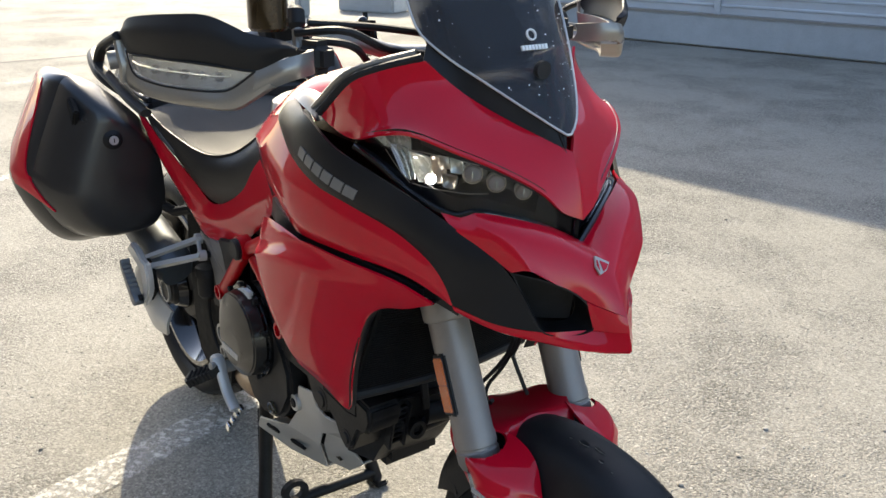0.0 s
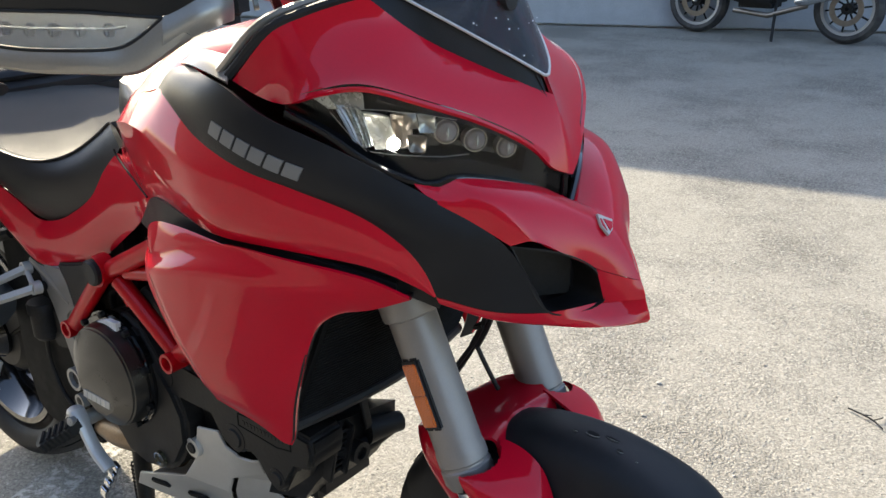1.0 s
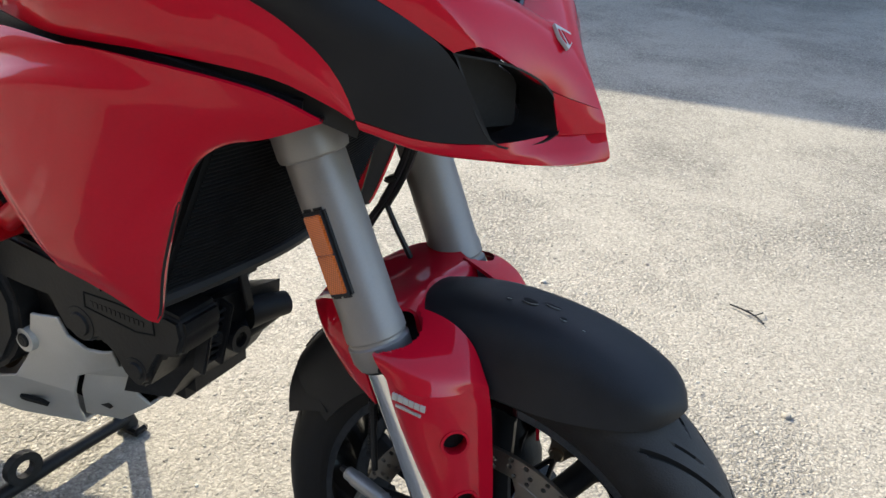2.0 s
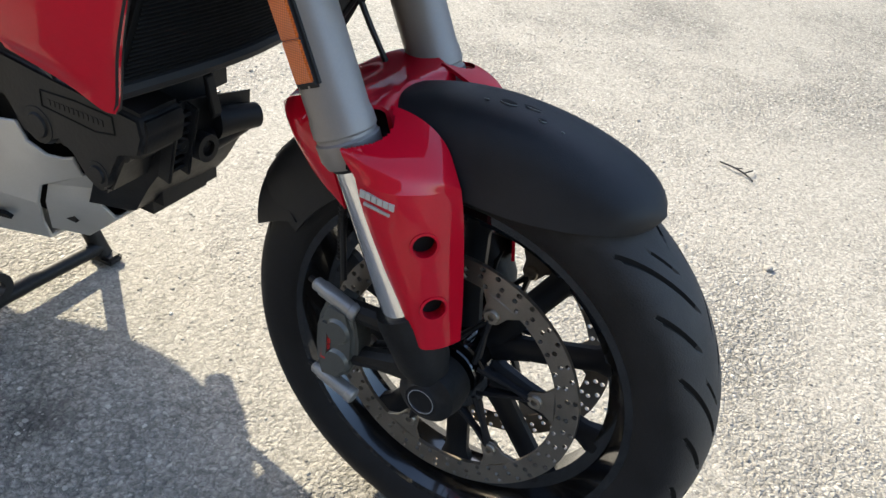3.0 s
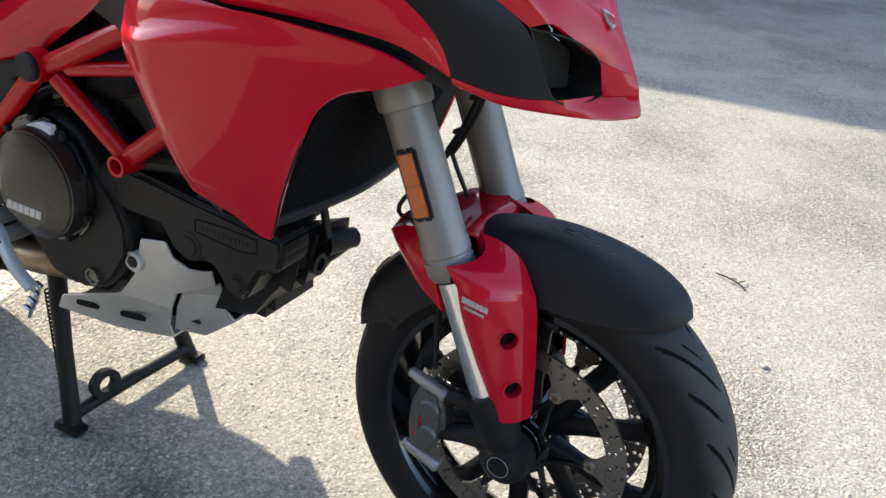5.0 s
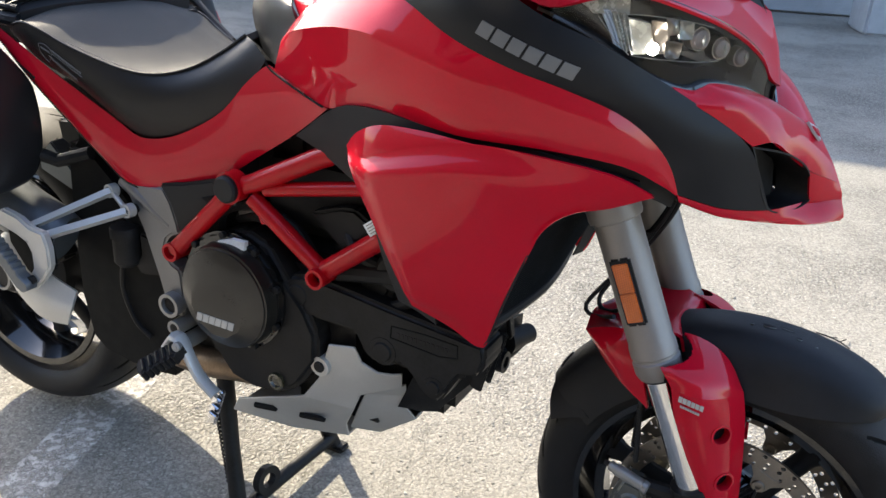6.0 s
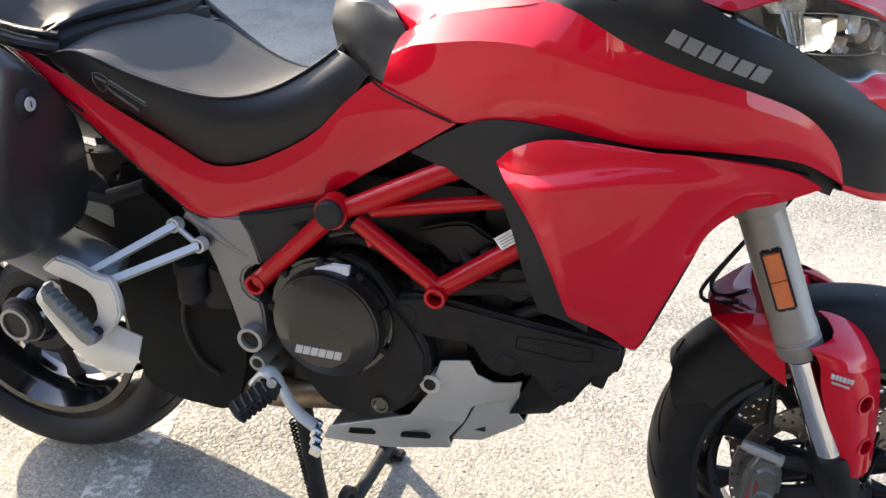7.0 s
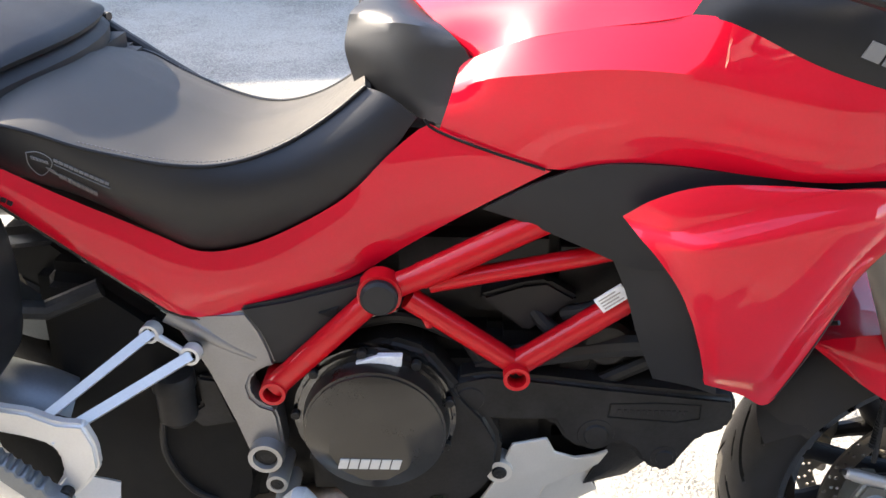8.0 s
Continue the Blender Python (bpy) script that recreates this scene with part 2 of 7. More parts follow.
def chip_stone():
    """Bedded stone chips, each with its own shade."""
    m = mat("stone_chip", (0.30, 0.28, 0.25), 0.8, 0, 0, 0.2, 90, 600, 0.2, spec=0.3)
    n, l = m.node_tree.nodes, m.node_tree.links
    geo = n.new("ShaderNodeNewGeometry")
    r = n.new("ShaderNodeValToRGB")
    e = r.color_ramp.elements
    e[0].position, e[0].color = 0.0, (0.1805, 0.1714, 0.1499, 1)
    e[1].position, e[1].color = 1.0, (0.4516, 0.4354, 0.3868, 1)
    k = e.new(0.75)
    k.color = (0.3117, 0.2945, 0.2559, 1)
    l.new(geo.outputs["Random Per Island"], r.inputs["Fac"])
    x = n.new("ShaderNodeMixRGB")
    x.blend_type, x.inputs["Fac"].default_value = "MULTIPLY", 0.5
    l.new(r.outputs["Color"], x.inputs[1])
    sc = n.new("ShaderNodeMixRGB")
    sc.blend_type, sc.inputs["Fac"].default_value = "MULTIPLY", 1.0
    l.new(n["Color Ramp"].outputs["Color"], sc.inputs[1])
    sc.inputs[2].default_value = (3.3, 3.5, 3.9, 1)
    l.new(sc.outputs[0], x.inputs[2])
    l.new(x.outputs[0], n["Principled BSDF"].inputs["Base Color"])
    return m


CHIP = chip_stone()


def rubber(name, centre, R):
    """Tyre rubber, with pale road dust on the tread."""
    m = mat(name, (0.012, 0.012, 0.0127), 0.60, 0, 0, 0.3, 20, 500, 0.5, spec=0.2)
    n, l = m.node_tree.nodes, m.node_tree.links
    sep = n.new("ShaderNodeVectorMath")
    sep.operation = "MULTIPLY_ADD"
    sep.inputs[1].default_value = (1, 0, 1)
    sep.inputs[2].default_value = (-centre[0], 0, -centre[1])
    l.new(n["Texture Coordinate"].outputs["Object"], sep.inputs[0])
    ln = n.new("ShaderNodeVectorMath")
    ln.operation = "LENGTH"
    l.new(sep.outputs[0], ln.inputs[0])
    nz = n.new("ShaderNodeTexNoise")
    nz.inputs["Scale"].default_value, nz.inputs["Detail"].default_value = 14, 6
    l.new(n["Texture Coordinate"].outputs["Object"], nz.inputs["Vector"])
    ad = n.new("ShaderNodeMath")
    ad.operation = "MULTIPLY_ADD"
    ad.inputs[1].default_value = 0.050
    l.new(nz.outputs["Fac"], ad.inputs[0])
    l.new(ln.outputs["Value"], ad.inputs[2])
    r = n.new("ShaderNodeMapRange")
    r.inputs[1].default_value, r.inputs[2].default_value = R - 0.030 + 0.024, R + 0.032
    r.inputs[3].default_value, r.inputs[4].default_value = 0.02, 0.24
    l.new(ad.outputs[0], r.inputs[0])
    mix = n.new("ShaderNodeMixRGB")
    l.new(r.outputs[0], mix.inputs["Fac"])
    l.new(n["Color Ramp"].outputs["Color"], mix.inputs[1])
    mix.inputs[2].default_value = (0.20, 0.185, 0.165, 1)
    l.new(mix.outputs[0], n["Principled BSDF"].inputs["Base Color"])
    return m
LINE = mat("worn_white_road_paint", (0.62, 0.60, 0.56), 0.7, 0, 0, 0.35, 25, 140, 0.8)


def line_paint():
    m = LINE
    n, l = m.node_tree.nodes, m.node_tree.links
    v = n.new("ShaderNodeTexNoise")
    v.inputs["Scale"].default_value, v.inputs["Detail"].default_value, v.inputs["Roughness"].default_value = 55, 8, 0.75
    l.new(n["Texture Coordinate"].outputs["Object"], v.inputs["Vector"])
    r = n.new("ShaderNodeMapRange")
    r.inputs[1].default_value, r.inputs[2].default_value = 0.43, 0.57
    r.inputs[3].default_value, r.inputs[4].default_value = 0.10, 0.62
    l.new(v.outputs["Fac"], r.inputs[0])
    l.new(r.outputs[0], n["Principled BSDF"].inputs["Alpha"])


line_paint()
WALL = mat("grey_profiled_sheet", (0.46, 0.49, 0.53), 0.5, 0.1, 0, 0.06, 3, 60, dust=0.06)
PLINTH = mat("concrete_plinth", (0.36, 0.38, 0.40), 0.8, 0, 0, 0.12, 6, 80, 0.4)


# ---- shape helpers ----
def finish(bm, name, material, parent=None, label="", angle=35):
    bmesh.ops.recalc_face_normals(bm, faces=bm.faces)
    me = bpy.data.meshes.new(name)
    bm.to_mesh(me)
    bm.free()
    for p in me.polygons:
        p.use_smooth = True
    me.set_sharp_from_angle(angle=radians(angle))
    me.materials.append(material)
    ob = new(name, me)
    if parent is not None:
        ob.parent = parent
    if label:
        ob["label"] = label
    return ob


def part(name, bm, material, parent, label="", angle=35):
    return finish(bm, name, material, parent, label, angle)


def curve(pts, n):
    """n points along a smooth curve through pts, evenly spaced by length."""
    P = [np.array(p, float) for p in pts]
    if len(P) == 2:
        return [P[0] + (P[1] - P[0]) * t for t in np.linspace(0, 1, n)]
    Q = [2 * P[0] - P[1]] + P + [2 * P[-1] - P[-2]]
    out = []
    for i in range(1, len(Q) - 2):
        a, b, c, d = Q[i - 1:i + 3]
        for t in np.linspace(0, 1, 12, endpoint=False):
            out.append(0.5 * (2 * b + (c - a) * t + (2 * a - 5 * b + 4 * c - d) * t * t + (3 * b - a - 3 * c + d) * t ** 3))
    out.append(P[-1])
    out = np.array(out)
    s = np.r_[0, np.cumsum(np.linalg.norm(np.diff(out, axis=0), axis=1))]
    return [np.array([np.interp(v, s, out[:, k]) for k in range(out.shape[1])]) for v in np.linspace(0, s[-1], n)]


def coons(top, bot, left, right, nu=20, nv=10, bulge=0.0, way=(0, -1, 0)):
    """A patch between four edge curves: top and bot run the same way, left and right run from top to bot."""
    T, B, L, R = curve(top, nu), curve(bot, nu), curve(left, nv), curve(right, nv)
    g, way = [], np.array(way, float)
    for j in range(nv):
        v, row = j / (nv - 1), []
        for i in range(nu):
            u = i / (nu - 1)
            p = (1 - v) * T[i] + v * B[i] + (1 - u) * L[j] + u * R[j]
            p = p - ((1 - u) * (1 - v) * T[0] + u * (1 - v) * T[-1] + (1 - u) * v * B[0] + u * v * B[-1])
            row.append(p + way * bulge * 16 * u * (1 - u) * v * (1 - v) if bulge else p)
        g.append(row)
    return g


def rows(curves, nu, nv):
    """A patch through several curves that run the same way."""
    C = [curve(c, nu) for c in curves]
    cols = [curve([c[i] for c in C], nv) for i in range(nu)]
    return [[cols[i][j] for i in range(nu)] for j in range(nv)]


def relaxed(g, steps=150, keep=0.0):
    """The patch with its inside drawn smooth between its fixed edges."""
    A = np.array(g)
    B = A.copy()
    for _ in range(steps):
        B[1:-1, 1:-1] = (B[:-2, 1:-1] + B[2:, 1:-1] + B[1:-1, :-2] + B[1:-1, 2:]) / 4
    A = A * keep + B * (1 - keep)
    return [[p for p in row] for row in A]


def mirrored(g):
    return [[p * np.array([1, -1, 1]) for p in row] for row in g]


def shell(bm, g, thick=0.004, toward=None):
    """Adds the patch g to bm as a closed sheet of that thickness; it grows against the side toward."""
    nv, nu = len(g), len(g[0])
    A = np.array(g)
    du, dv = np.gradient(A, axis=1), np.gradient(A, axis=0)
    N = np.cross(du, dv)
    ln = np.linalg.norm(N, axis=2, keepdims=True)
    N = N / np.where(ln < 1e-12, 1, ln)
    mean = N.reshape(-1, 3).mean(0)
    if toward is None:
        toward = (0, -1, 0) if A[:, :, 1].mean() < 0 else (0, 1, 0)
    if mean @ np.array(toward) < 0:
        N = -N
    I = A - N * thick
    vo = [[bm.verts.new(A[j, i]) for i in range(nu)] for j in range(nv)]
    vi = [[bm.verts.new(I[j, i]) for i in range(nu)] for j in range(nv)]
    for j in range(nv - 1):
        for i in range(nu - 1):
            bm.faces.new((vo[j][i], vo[j][i + 1], vo[j + 1][i + 1], vo[j + 1][i]))
            bm.faces.new((vi[j][i], vi[j + 1][i], vi[j + 1][i + 1], vi[j][i + 1]))
    for i in range(nu - 1):
        bm.faces.new((vo[0][i], vi[0][i], vi[0][i + 1], vo[0][i + 1]))
        bm.faces.new((vo[-1][i], vo[-1][i + 1], vi[-1][i + 1], vi[-1][i]))
    for j in range(nv - 1):
        bm.faces.new((vo[j][0], vo[j + 1][0], vi[j + 1][0], vi[j][0]))
        bm.faces.new((vo[j][-1], vi[j][-1], vi[j + 1][-1], vo[j + 1][-1]))
    bmesh.ops.remove_doubles(bm, verts=bm.verts, dist=1e-5)
    bmesh.ops.dissolve_degenerate(bm, edges=bm.edges, dist=1e-6)
    return bm


def whole(g):
    """A right half whose last column lies on the middle plane, joined to its mirror image."""
    return [row + [p * np.array([1, -1, 1]) for p in row[-2::-1]] for row in g]


def lathe(bm, prof, centre, axis="y", n=48, closed=True, a0=0.0, a1=2 * math.pi):
    """Turns (radius, along) points round an axis through centre."""
    cx, cy, cz = centre
    full = abs(a1 - a0 - 2 * math.pi) < 1e-6
    steps = n if full else n + 1
    ring = []
    for k in range(steps):
        a = a0 + (a1 - a0) * k / n
        c, s = math.cos(a), math.sin(a)
        r = []
        for rad, al in prof:
            if axis == "y":
                r.append(bm.verts.new((cx + rad * c, cy + al, cz + rad * s)))
            elif axis == "z":
                r.append(bm.verts.new((cx + rad * c, cy + rad * s, cz + al)))
            else:
                r.append(bm.verts.new((cx + al, cy + rad * c, cz + rad * s)))
        ring.append(r)
    m = len(prof)
    for k in range(n):
        p, q = ring[k], ring[(k + 1) % steps]
        for i in range(m if closed else m - 1):
            j = (i + 1) % m
            bm.faces.new((p[i], p[j], q[j], q[i]))
    if not full and closed:
        bm.faces.new(ring[0])
        bm.faces.new(ring[-1])
    bmesh.ops.remove_doubles(bm, verts=bm.verts, dist=1e-6)
    return bm


def sweep(bm, path, r, n=12, caps=True, flat=1.0):
    """A round bar along path; r is one radius or one for each point."""
    P = [Vector(p) for p in path]
    R = [r] * len(P) if isinstance(r, (int, float)) else list(r)
    up, rings = None, []
    for i, p in enumerate(P):
        d = (P[min(i + 1, len(P) - 1)] - P[max(i - 1, 0)]).normalized()
        if up is None:
            up = Vector((0, 0, 1)) if abs(d.z) < 0.9 else Vector((1, 0, 0))
        side = d.cross(up).normalized()
        up = side.cross(d).normalized()
        rings.append([bm.verts.new(p + side * math.cos(2 * math.pi * k / n) * R[i] + up * math.sin(2 * math.pi * k / n) * R[i] * flat) for k in range(n)])
    for a, b in zip(rings, rings[1:]):
        for k in range(n):
            bm.faces.new((a[k], a[(k + 1) % n], b[(k + 1) % n], b[k]))
    if caps:
        bm.faces.new(rings[0][::-1])
        bm.faces.new(rings[-1])
    return bm


def smooth_path(pts, n=16):
    return [tuple(p) for p in curve(pts, n)]


def turned(bm, p0, p1, prof, n=24):
    """A turned bar from p0 to p1; prof holds (share of the way, radius)."""
    a, b = Vector(p0), Vector(p1)
    return sweep(bm, [a.lerp(b, t) for t, _ in prof], [r for _, r in prof], n)


def pipe(bm, p0, p1, r, wall, n=24):
    """An open pipe with a wall, its ends left open."""
    a, b = Vector(p0), Vector(p1)
    d = (b - a).normalized()
    q = d.to_track_quat("Z", "Y").to_matrix()
    ring = []
    for p, rad in ((a, r), (b, r), (b, r - wall), (a, r - wall)):
        ring.append([bm.verts.new(p + q @ Vector((math.cos(2 * math.pi * k / n) * rad, math.sin(2 * math.pi * k / n) * rad, 0))) for k in range(n)])
    for i in range(4):
        x, y = ring[i], ring[(i + 1) % 4]
        for k in range(n):
            bm.faces.new((x[k], x[(k + 1) % n], y[(k + 1) % n], y[k]))
    return bm


def slab(bm, outline, y0, y1, bevel=0.004, seg=2):
    """An outline of (x, z) points drawn out from y0 to y1, with its edges broken."""
    vs = [bm.verts.new((x, y0, z)) for x, z in outline]
    f = bm.faces.new(vs)
    ex = bmesh.ops.extrude_face_region(bm, geom=[f])
    nv = [v for v in ex["geom"] if isinstance(v, bmesh.types.BMVert)]
    for v in nv:
        v.co.y = y1
    geo = set(vs) | set(nv)
    if bevel:
        ed = [e for e in bm.edges if e.verts[0] in geo and e.verts[1] in geo]
        bmesh.ops.recalc_face_normals(bm, faces=bm.faces)
        bmesh.ops.bevel(bm, geom=ed, offset=bevel, segments=seg, affect="EDGES", clamp_overlap=True)
    return bm


def block(bm, centre, size, bevel=0.004, rot=None, seg=2):
    r = bmesh.ops.create_cube(bm, size=1.0)
    vs = r["verts"]
    ed = list({e for v in vs for e in v.link_edges})
    bmesh.ops.scale(bm, vec=size, verts=vs)
    if bevel:
        b = bmesh.ops.bevel(bm, geom=ed, offset=bevel, segments=seg, affect="EDGES", clamp_overlap=True)
        vs = list({v for f in b["faces"] for v in f.verts} | {v for v in vs if v.is_valid})
    m = Matrix.Translation(centre) @ (rot.to_4x4() if rot is not None else Matrix())
    bmesh.ops.transform(bm, matrix=m, verts=vs)
    return bm


def bolt(bm, p, way, r=0.007, h=0.005):
    """A socket-head screw at p that points along way."""
    p, d = Vector(p), Vector(way).normalized()
    sweep(bm, [p - d * 0.004, p + d * h * 0.8, p + d * h], [r, r, r * 0.85], 14)
    sweep(bm, [p + d * h * 0.99, p + d * (h + 0.0006)], [r * 0.45, r * 0.40], 6)
    return bm


def sheet_block(bm, o, u, v, w, pts, thick):
    """A flat plate: pts (a, b) on the plane o + a u + b v, thick along w."""
    f = [bm.verts.new(o + u * a + v * b + w * thick) for a, b in pts]
    k = [bm.verts.new(o + u * a + v * b - w * 0.002) for a, b in pts]
    bm.faces.new(f)
    bm.faces.new(k[::-1])
    for i in range(len(pts)):
        j = (i + 1) % len(pts)
        bm.faces.new((f[i], k[i], k[j], f[j]))


def lettering(bm, p0, p1, down, height, count, lean=0.25, gap=0.16, thick=0.0012, out=None):
    """A row of plain slanted blocks between p0 and p1 that stands for a word."""
    p0, p1, down = Vector(p0), Vector(p1), Vector(down).normalized()
    u = (p1 - p0).normalized()
    w = Vector(out).normalized() if out is not None else u.cross(down).normalized()
    step = (p1 - p0).length / count
    for k in range(count):
        o = p0 + u * step * k
        a, h, s = step * (1 - gap), height, -lean * height
        sheet_block(bm, o, u, down, w, [(0, 0), (a, 0), (a + s, h), (s, h)], thick)
    return bm


# ---- ground and yard ----
bm = bmesh.new()
bmesh.ops.create_grid(bm, x_segments=40, y_segments=40, size=1.0)
for v in bm.verts:
    k = 60 ** (max(abs(v.co.x), abs(v.co.y)) * 1.0)
    v.co = Vector((v.co.x * 6.0 * k, v.co.y * 6.0 * k, 0))
ground = tagged(finish(bm, "ground", ASPHALT), "pale exposed-aggregate asphalt yard with worn patches", "ground", kind="structure")


def stripe(name, a, b, width, label):
    a, b = Vector((*a, 0)), Vector((*b, 0))
    u = (b - a).normalized()
    w = Vector((-u.y, u.x, 0)) * width / 2
    bm = bmesh.new()
    n = 40
    va, vb = [], []
    for i in range(n + 1):
        p = a.lerp(b, i / n)
        k = 1 + random.uniform(-0.05, 0.05)
        va.append(bm.verts.new(p + w * k + Vector((0, 0, 0.004))))
        vb.append(bm.verts.new(p - w * k + Vector((0, 0, 0.004))))
    for i in range(n):
        bm.faces.new((va[i], va[i + 1], vb[i + 1], vb[i]))
    return tagged(finish(bm, name, LINE), label, "road marking", kind="structure")


stripe("parking_line", (-1.02, 1.30), (-0.30, -1.05), 0.115, "worn white parking line painted on the asphalt")
stripe("parking_line", (-3.45, -1.8), (-3.35, 1.4), 0.10, "worn white parking line painted on the asphalt")
stripe("parking_line", (-6.3, -2.0), (-6.2, 0.75), 0.10, "worn white parking line painted on the asphalt")

TAR = mat("tar_seam", (0.045, 0.043, 0.040), 0.7, 0, 0, 0.3, 30, 200, 0.4)
seam_line = stripe("tar_seam", (-7.21, -1.21), (-7.44, 2.44), 0.045, "thin dark tar seam across the asphalt")
seam_line.data.materials[0] = TAR

# grey shed wall along the far side of the yard
W0, WU = Vector((-8.4, 5.95, 0)), Vector((0.945, 0.328, 0)).normalized()
WN = Vector((WU.y, -WU.x, 0))
WALL_LEN, WALL_H = 26.0, 4.8


def wall_point(s, d, z):
    return W0 + WU * s + WN * d + Vector((0, 0, z))


def wall_box(bm, s0, s1, d0, d1, z0, z1):
    v = [bm.verts.new(wall_point(s, d, z)) for s in (s0, s1) for d in (d0, d1) for z in (z0, z1)]
    for f in ((0, 1, 3, 2), (4, 6, 7, 5), (0, 4, 5, 1), (2, 3, 7, 6), (0, 2, 6, 4), (1, 5, 7, 3)):
        bm.faces.new([v[i] for i in f])


bm = bmesh.new()
gable = [(0.0, 0.0), (WALL_LEN, 0.0), (WALL_LEN, 4.9), (11.0, 6.9), (0.0, 4.84)]
fr_, bk_ = [[bm.verts.new(wall_point(s, d, z)) for s, z in gable] for d in (-0.02, -0.35)]
bm.faces.new(fr_)
bm.faces.new(bk_[::-1])
for i in range(5):
    bm.faces.new((fr_[i], bk_[i], bk_[(i + 1) % 5], fr_[(i + 1) % 5]))
shed = tagged(finish(bm, "wall_north", WALL), "long pale grey shed wall of profiled metal sheet", "wall", kind="structure")
bm = bmesh.new()
wall_box(bm, -0.02, WALL_LEN + 0.02, -0.02, 0.05, 0.025, 0.34)
part("plinth", bm, PLINTH, shed, "pale concrete plinth with a drip edge")
bm = bmesh.new()
wall_box(bm, -0.02, WALL_LEN + 0.02, -0.02, 0.065, 0.34, 0.36)
part("drip_edge", bm, CAST, shed)
for k in range(13):
    bm = bmesh.new()
    s0 = k * 2.0 + 0.02
    ribs = 42
    z = 0.362
    prof = []
    for r in range(ribs):
        z0 = 0.362 + r * 0.105
        prof += [(0.0, z0), (0.0, z0 + 0.07), (0.012, z0 + 0.08), (0.012, z0 + 0.095)]
    for a, b in zip(prof, prof[1:]):
        bm.faces.new([bm.verts.new(wall_point(s, d, zz)) for s, (d, zz) in ((s0, a), (s0 + 1.93, a), (s0 + 1.93, b), (s0, b))])
    bmesh.ops.remove_doubles(bm, verts=bm.verts, dist=1e-5)
    part("panel", bm, WALL, shed)
    bm = bmesh.new()
    wall_box(bm, s0 - 0.07, s0 - 0.005, -0.02, 0.03, 0.361, WALL_H)
    part("cover_strip", bm, WALL, shed)

# dark building that closes the yard on the near side
bm = bmesh.new()
v = [bm.verts.new((x, y, z)) for x in (-16.0, 16.0) for y in (-9.4, -9.0) for z in (0.0, 8.5)]
for f in ((0, 1, 3, 2), (4, 6, 7, 5), (0, 4, 5, 1), (2, 3, 7, 6), (0, 2, 6, 4), (1, 5, 7, 3)):
    bm.faces.new([v[i] for i in f])
tagged(finish(bm, "wall_south", mat("dark_brown_render", (0.05, 0.044, 0.038), 0.8, 0, 0, 0.2, 2, 30, 0.3)), "plain dark rendered wall closing the yard", "wall", kind="structure")

# ---- the motorcycle ----
bike = tagged(new("motorcycle"), "red adventure touring motorcycle with black panniers on its centre stand", "motorcycle")
AX = Vector((0.713, 0, 0.294))
RX = Vector((-0.745, 0, 0.345))


def tyre(name, centre, R, half, parent, lean, material):
    """A road tyre with slanting tread grooves cut into its crown."""
    bm, low = bmesh.new(), set()
    n, m = 432, 60
    prof = [(R - 0.078, -half * 0.80), (R - 0.066, -half * 0.93), (R - 0.045, -half), (R - 0.026, -half * 0.93), (R - 0.012, -half * 0.72), (R - 0.003, -half * 0.38), (R, 0)]
    prof = prof + [(r, -y) for r, y in prof[-2::-1]]
    c = curve([(r, y, 0) for r, y in prof], m)
    ring = []
    for k in range(n):
        a0 = 2 * math.pi * k / n
        row = []
        for r, y, _ in c:
            t = abs(y / half)
            a = a0 + lean * 0.85 * t * 2 * math.pi / 12
            ph = (k * 12 / n + (0.0 if y < 0 else 0.5)) % 1.0
            cut = 0.0
            if r > R - 0.034:
                for off, lo, hi, wide in ((0.10, 0.05, 0.88, 0.032), (0.60, 0.40, 0.88, 0.028), (0.36, 0.12, 0.40, 0.022)):
                    if lo < t < hi and abs(ph - off) < wide * min(1.0, 0.3 + 4 * (t - lo), 0.3 + 4 * (hi - t)):
                        cut = 0.004
            rr = r - cut
            w = bm.verts.new((centre.x + rr * math.cos(a), centre.y + y, centre.z + rr * math.sin(a)))
            if cut:
                low.add(w)
            row.append(w)
        ring.append(row)
    for k in range(n):
        p, q = ring[k], ring[(k + 1) % n]
        for i in range(m - 1):
            f = bm.faces.new((p[i], p[i + 1], q[i + 1], q[i]))
            f.material_index = 1 if sum(w in low for w in f.verts) > 1 else 0
    # inner side, so that the tyre is closed
    for k in range(n):
        p, q = ring[k], ring[(k + 1) % n]
        bm.faces.new((p[m - 1], p[0], q[0], q[m - 1]))
    t = part(name, bm, material, parent, "worn black road tyre with slanting grooves", angle=28)
    t.data.materials.append(GROOVE)
    return t


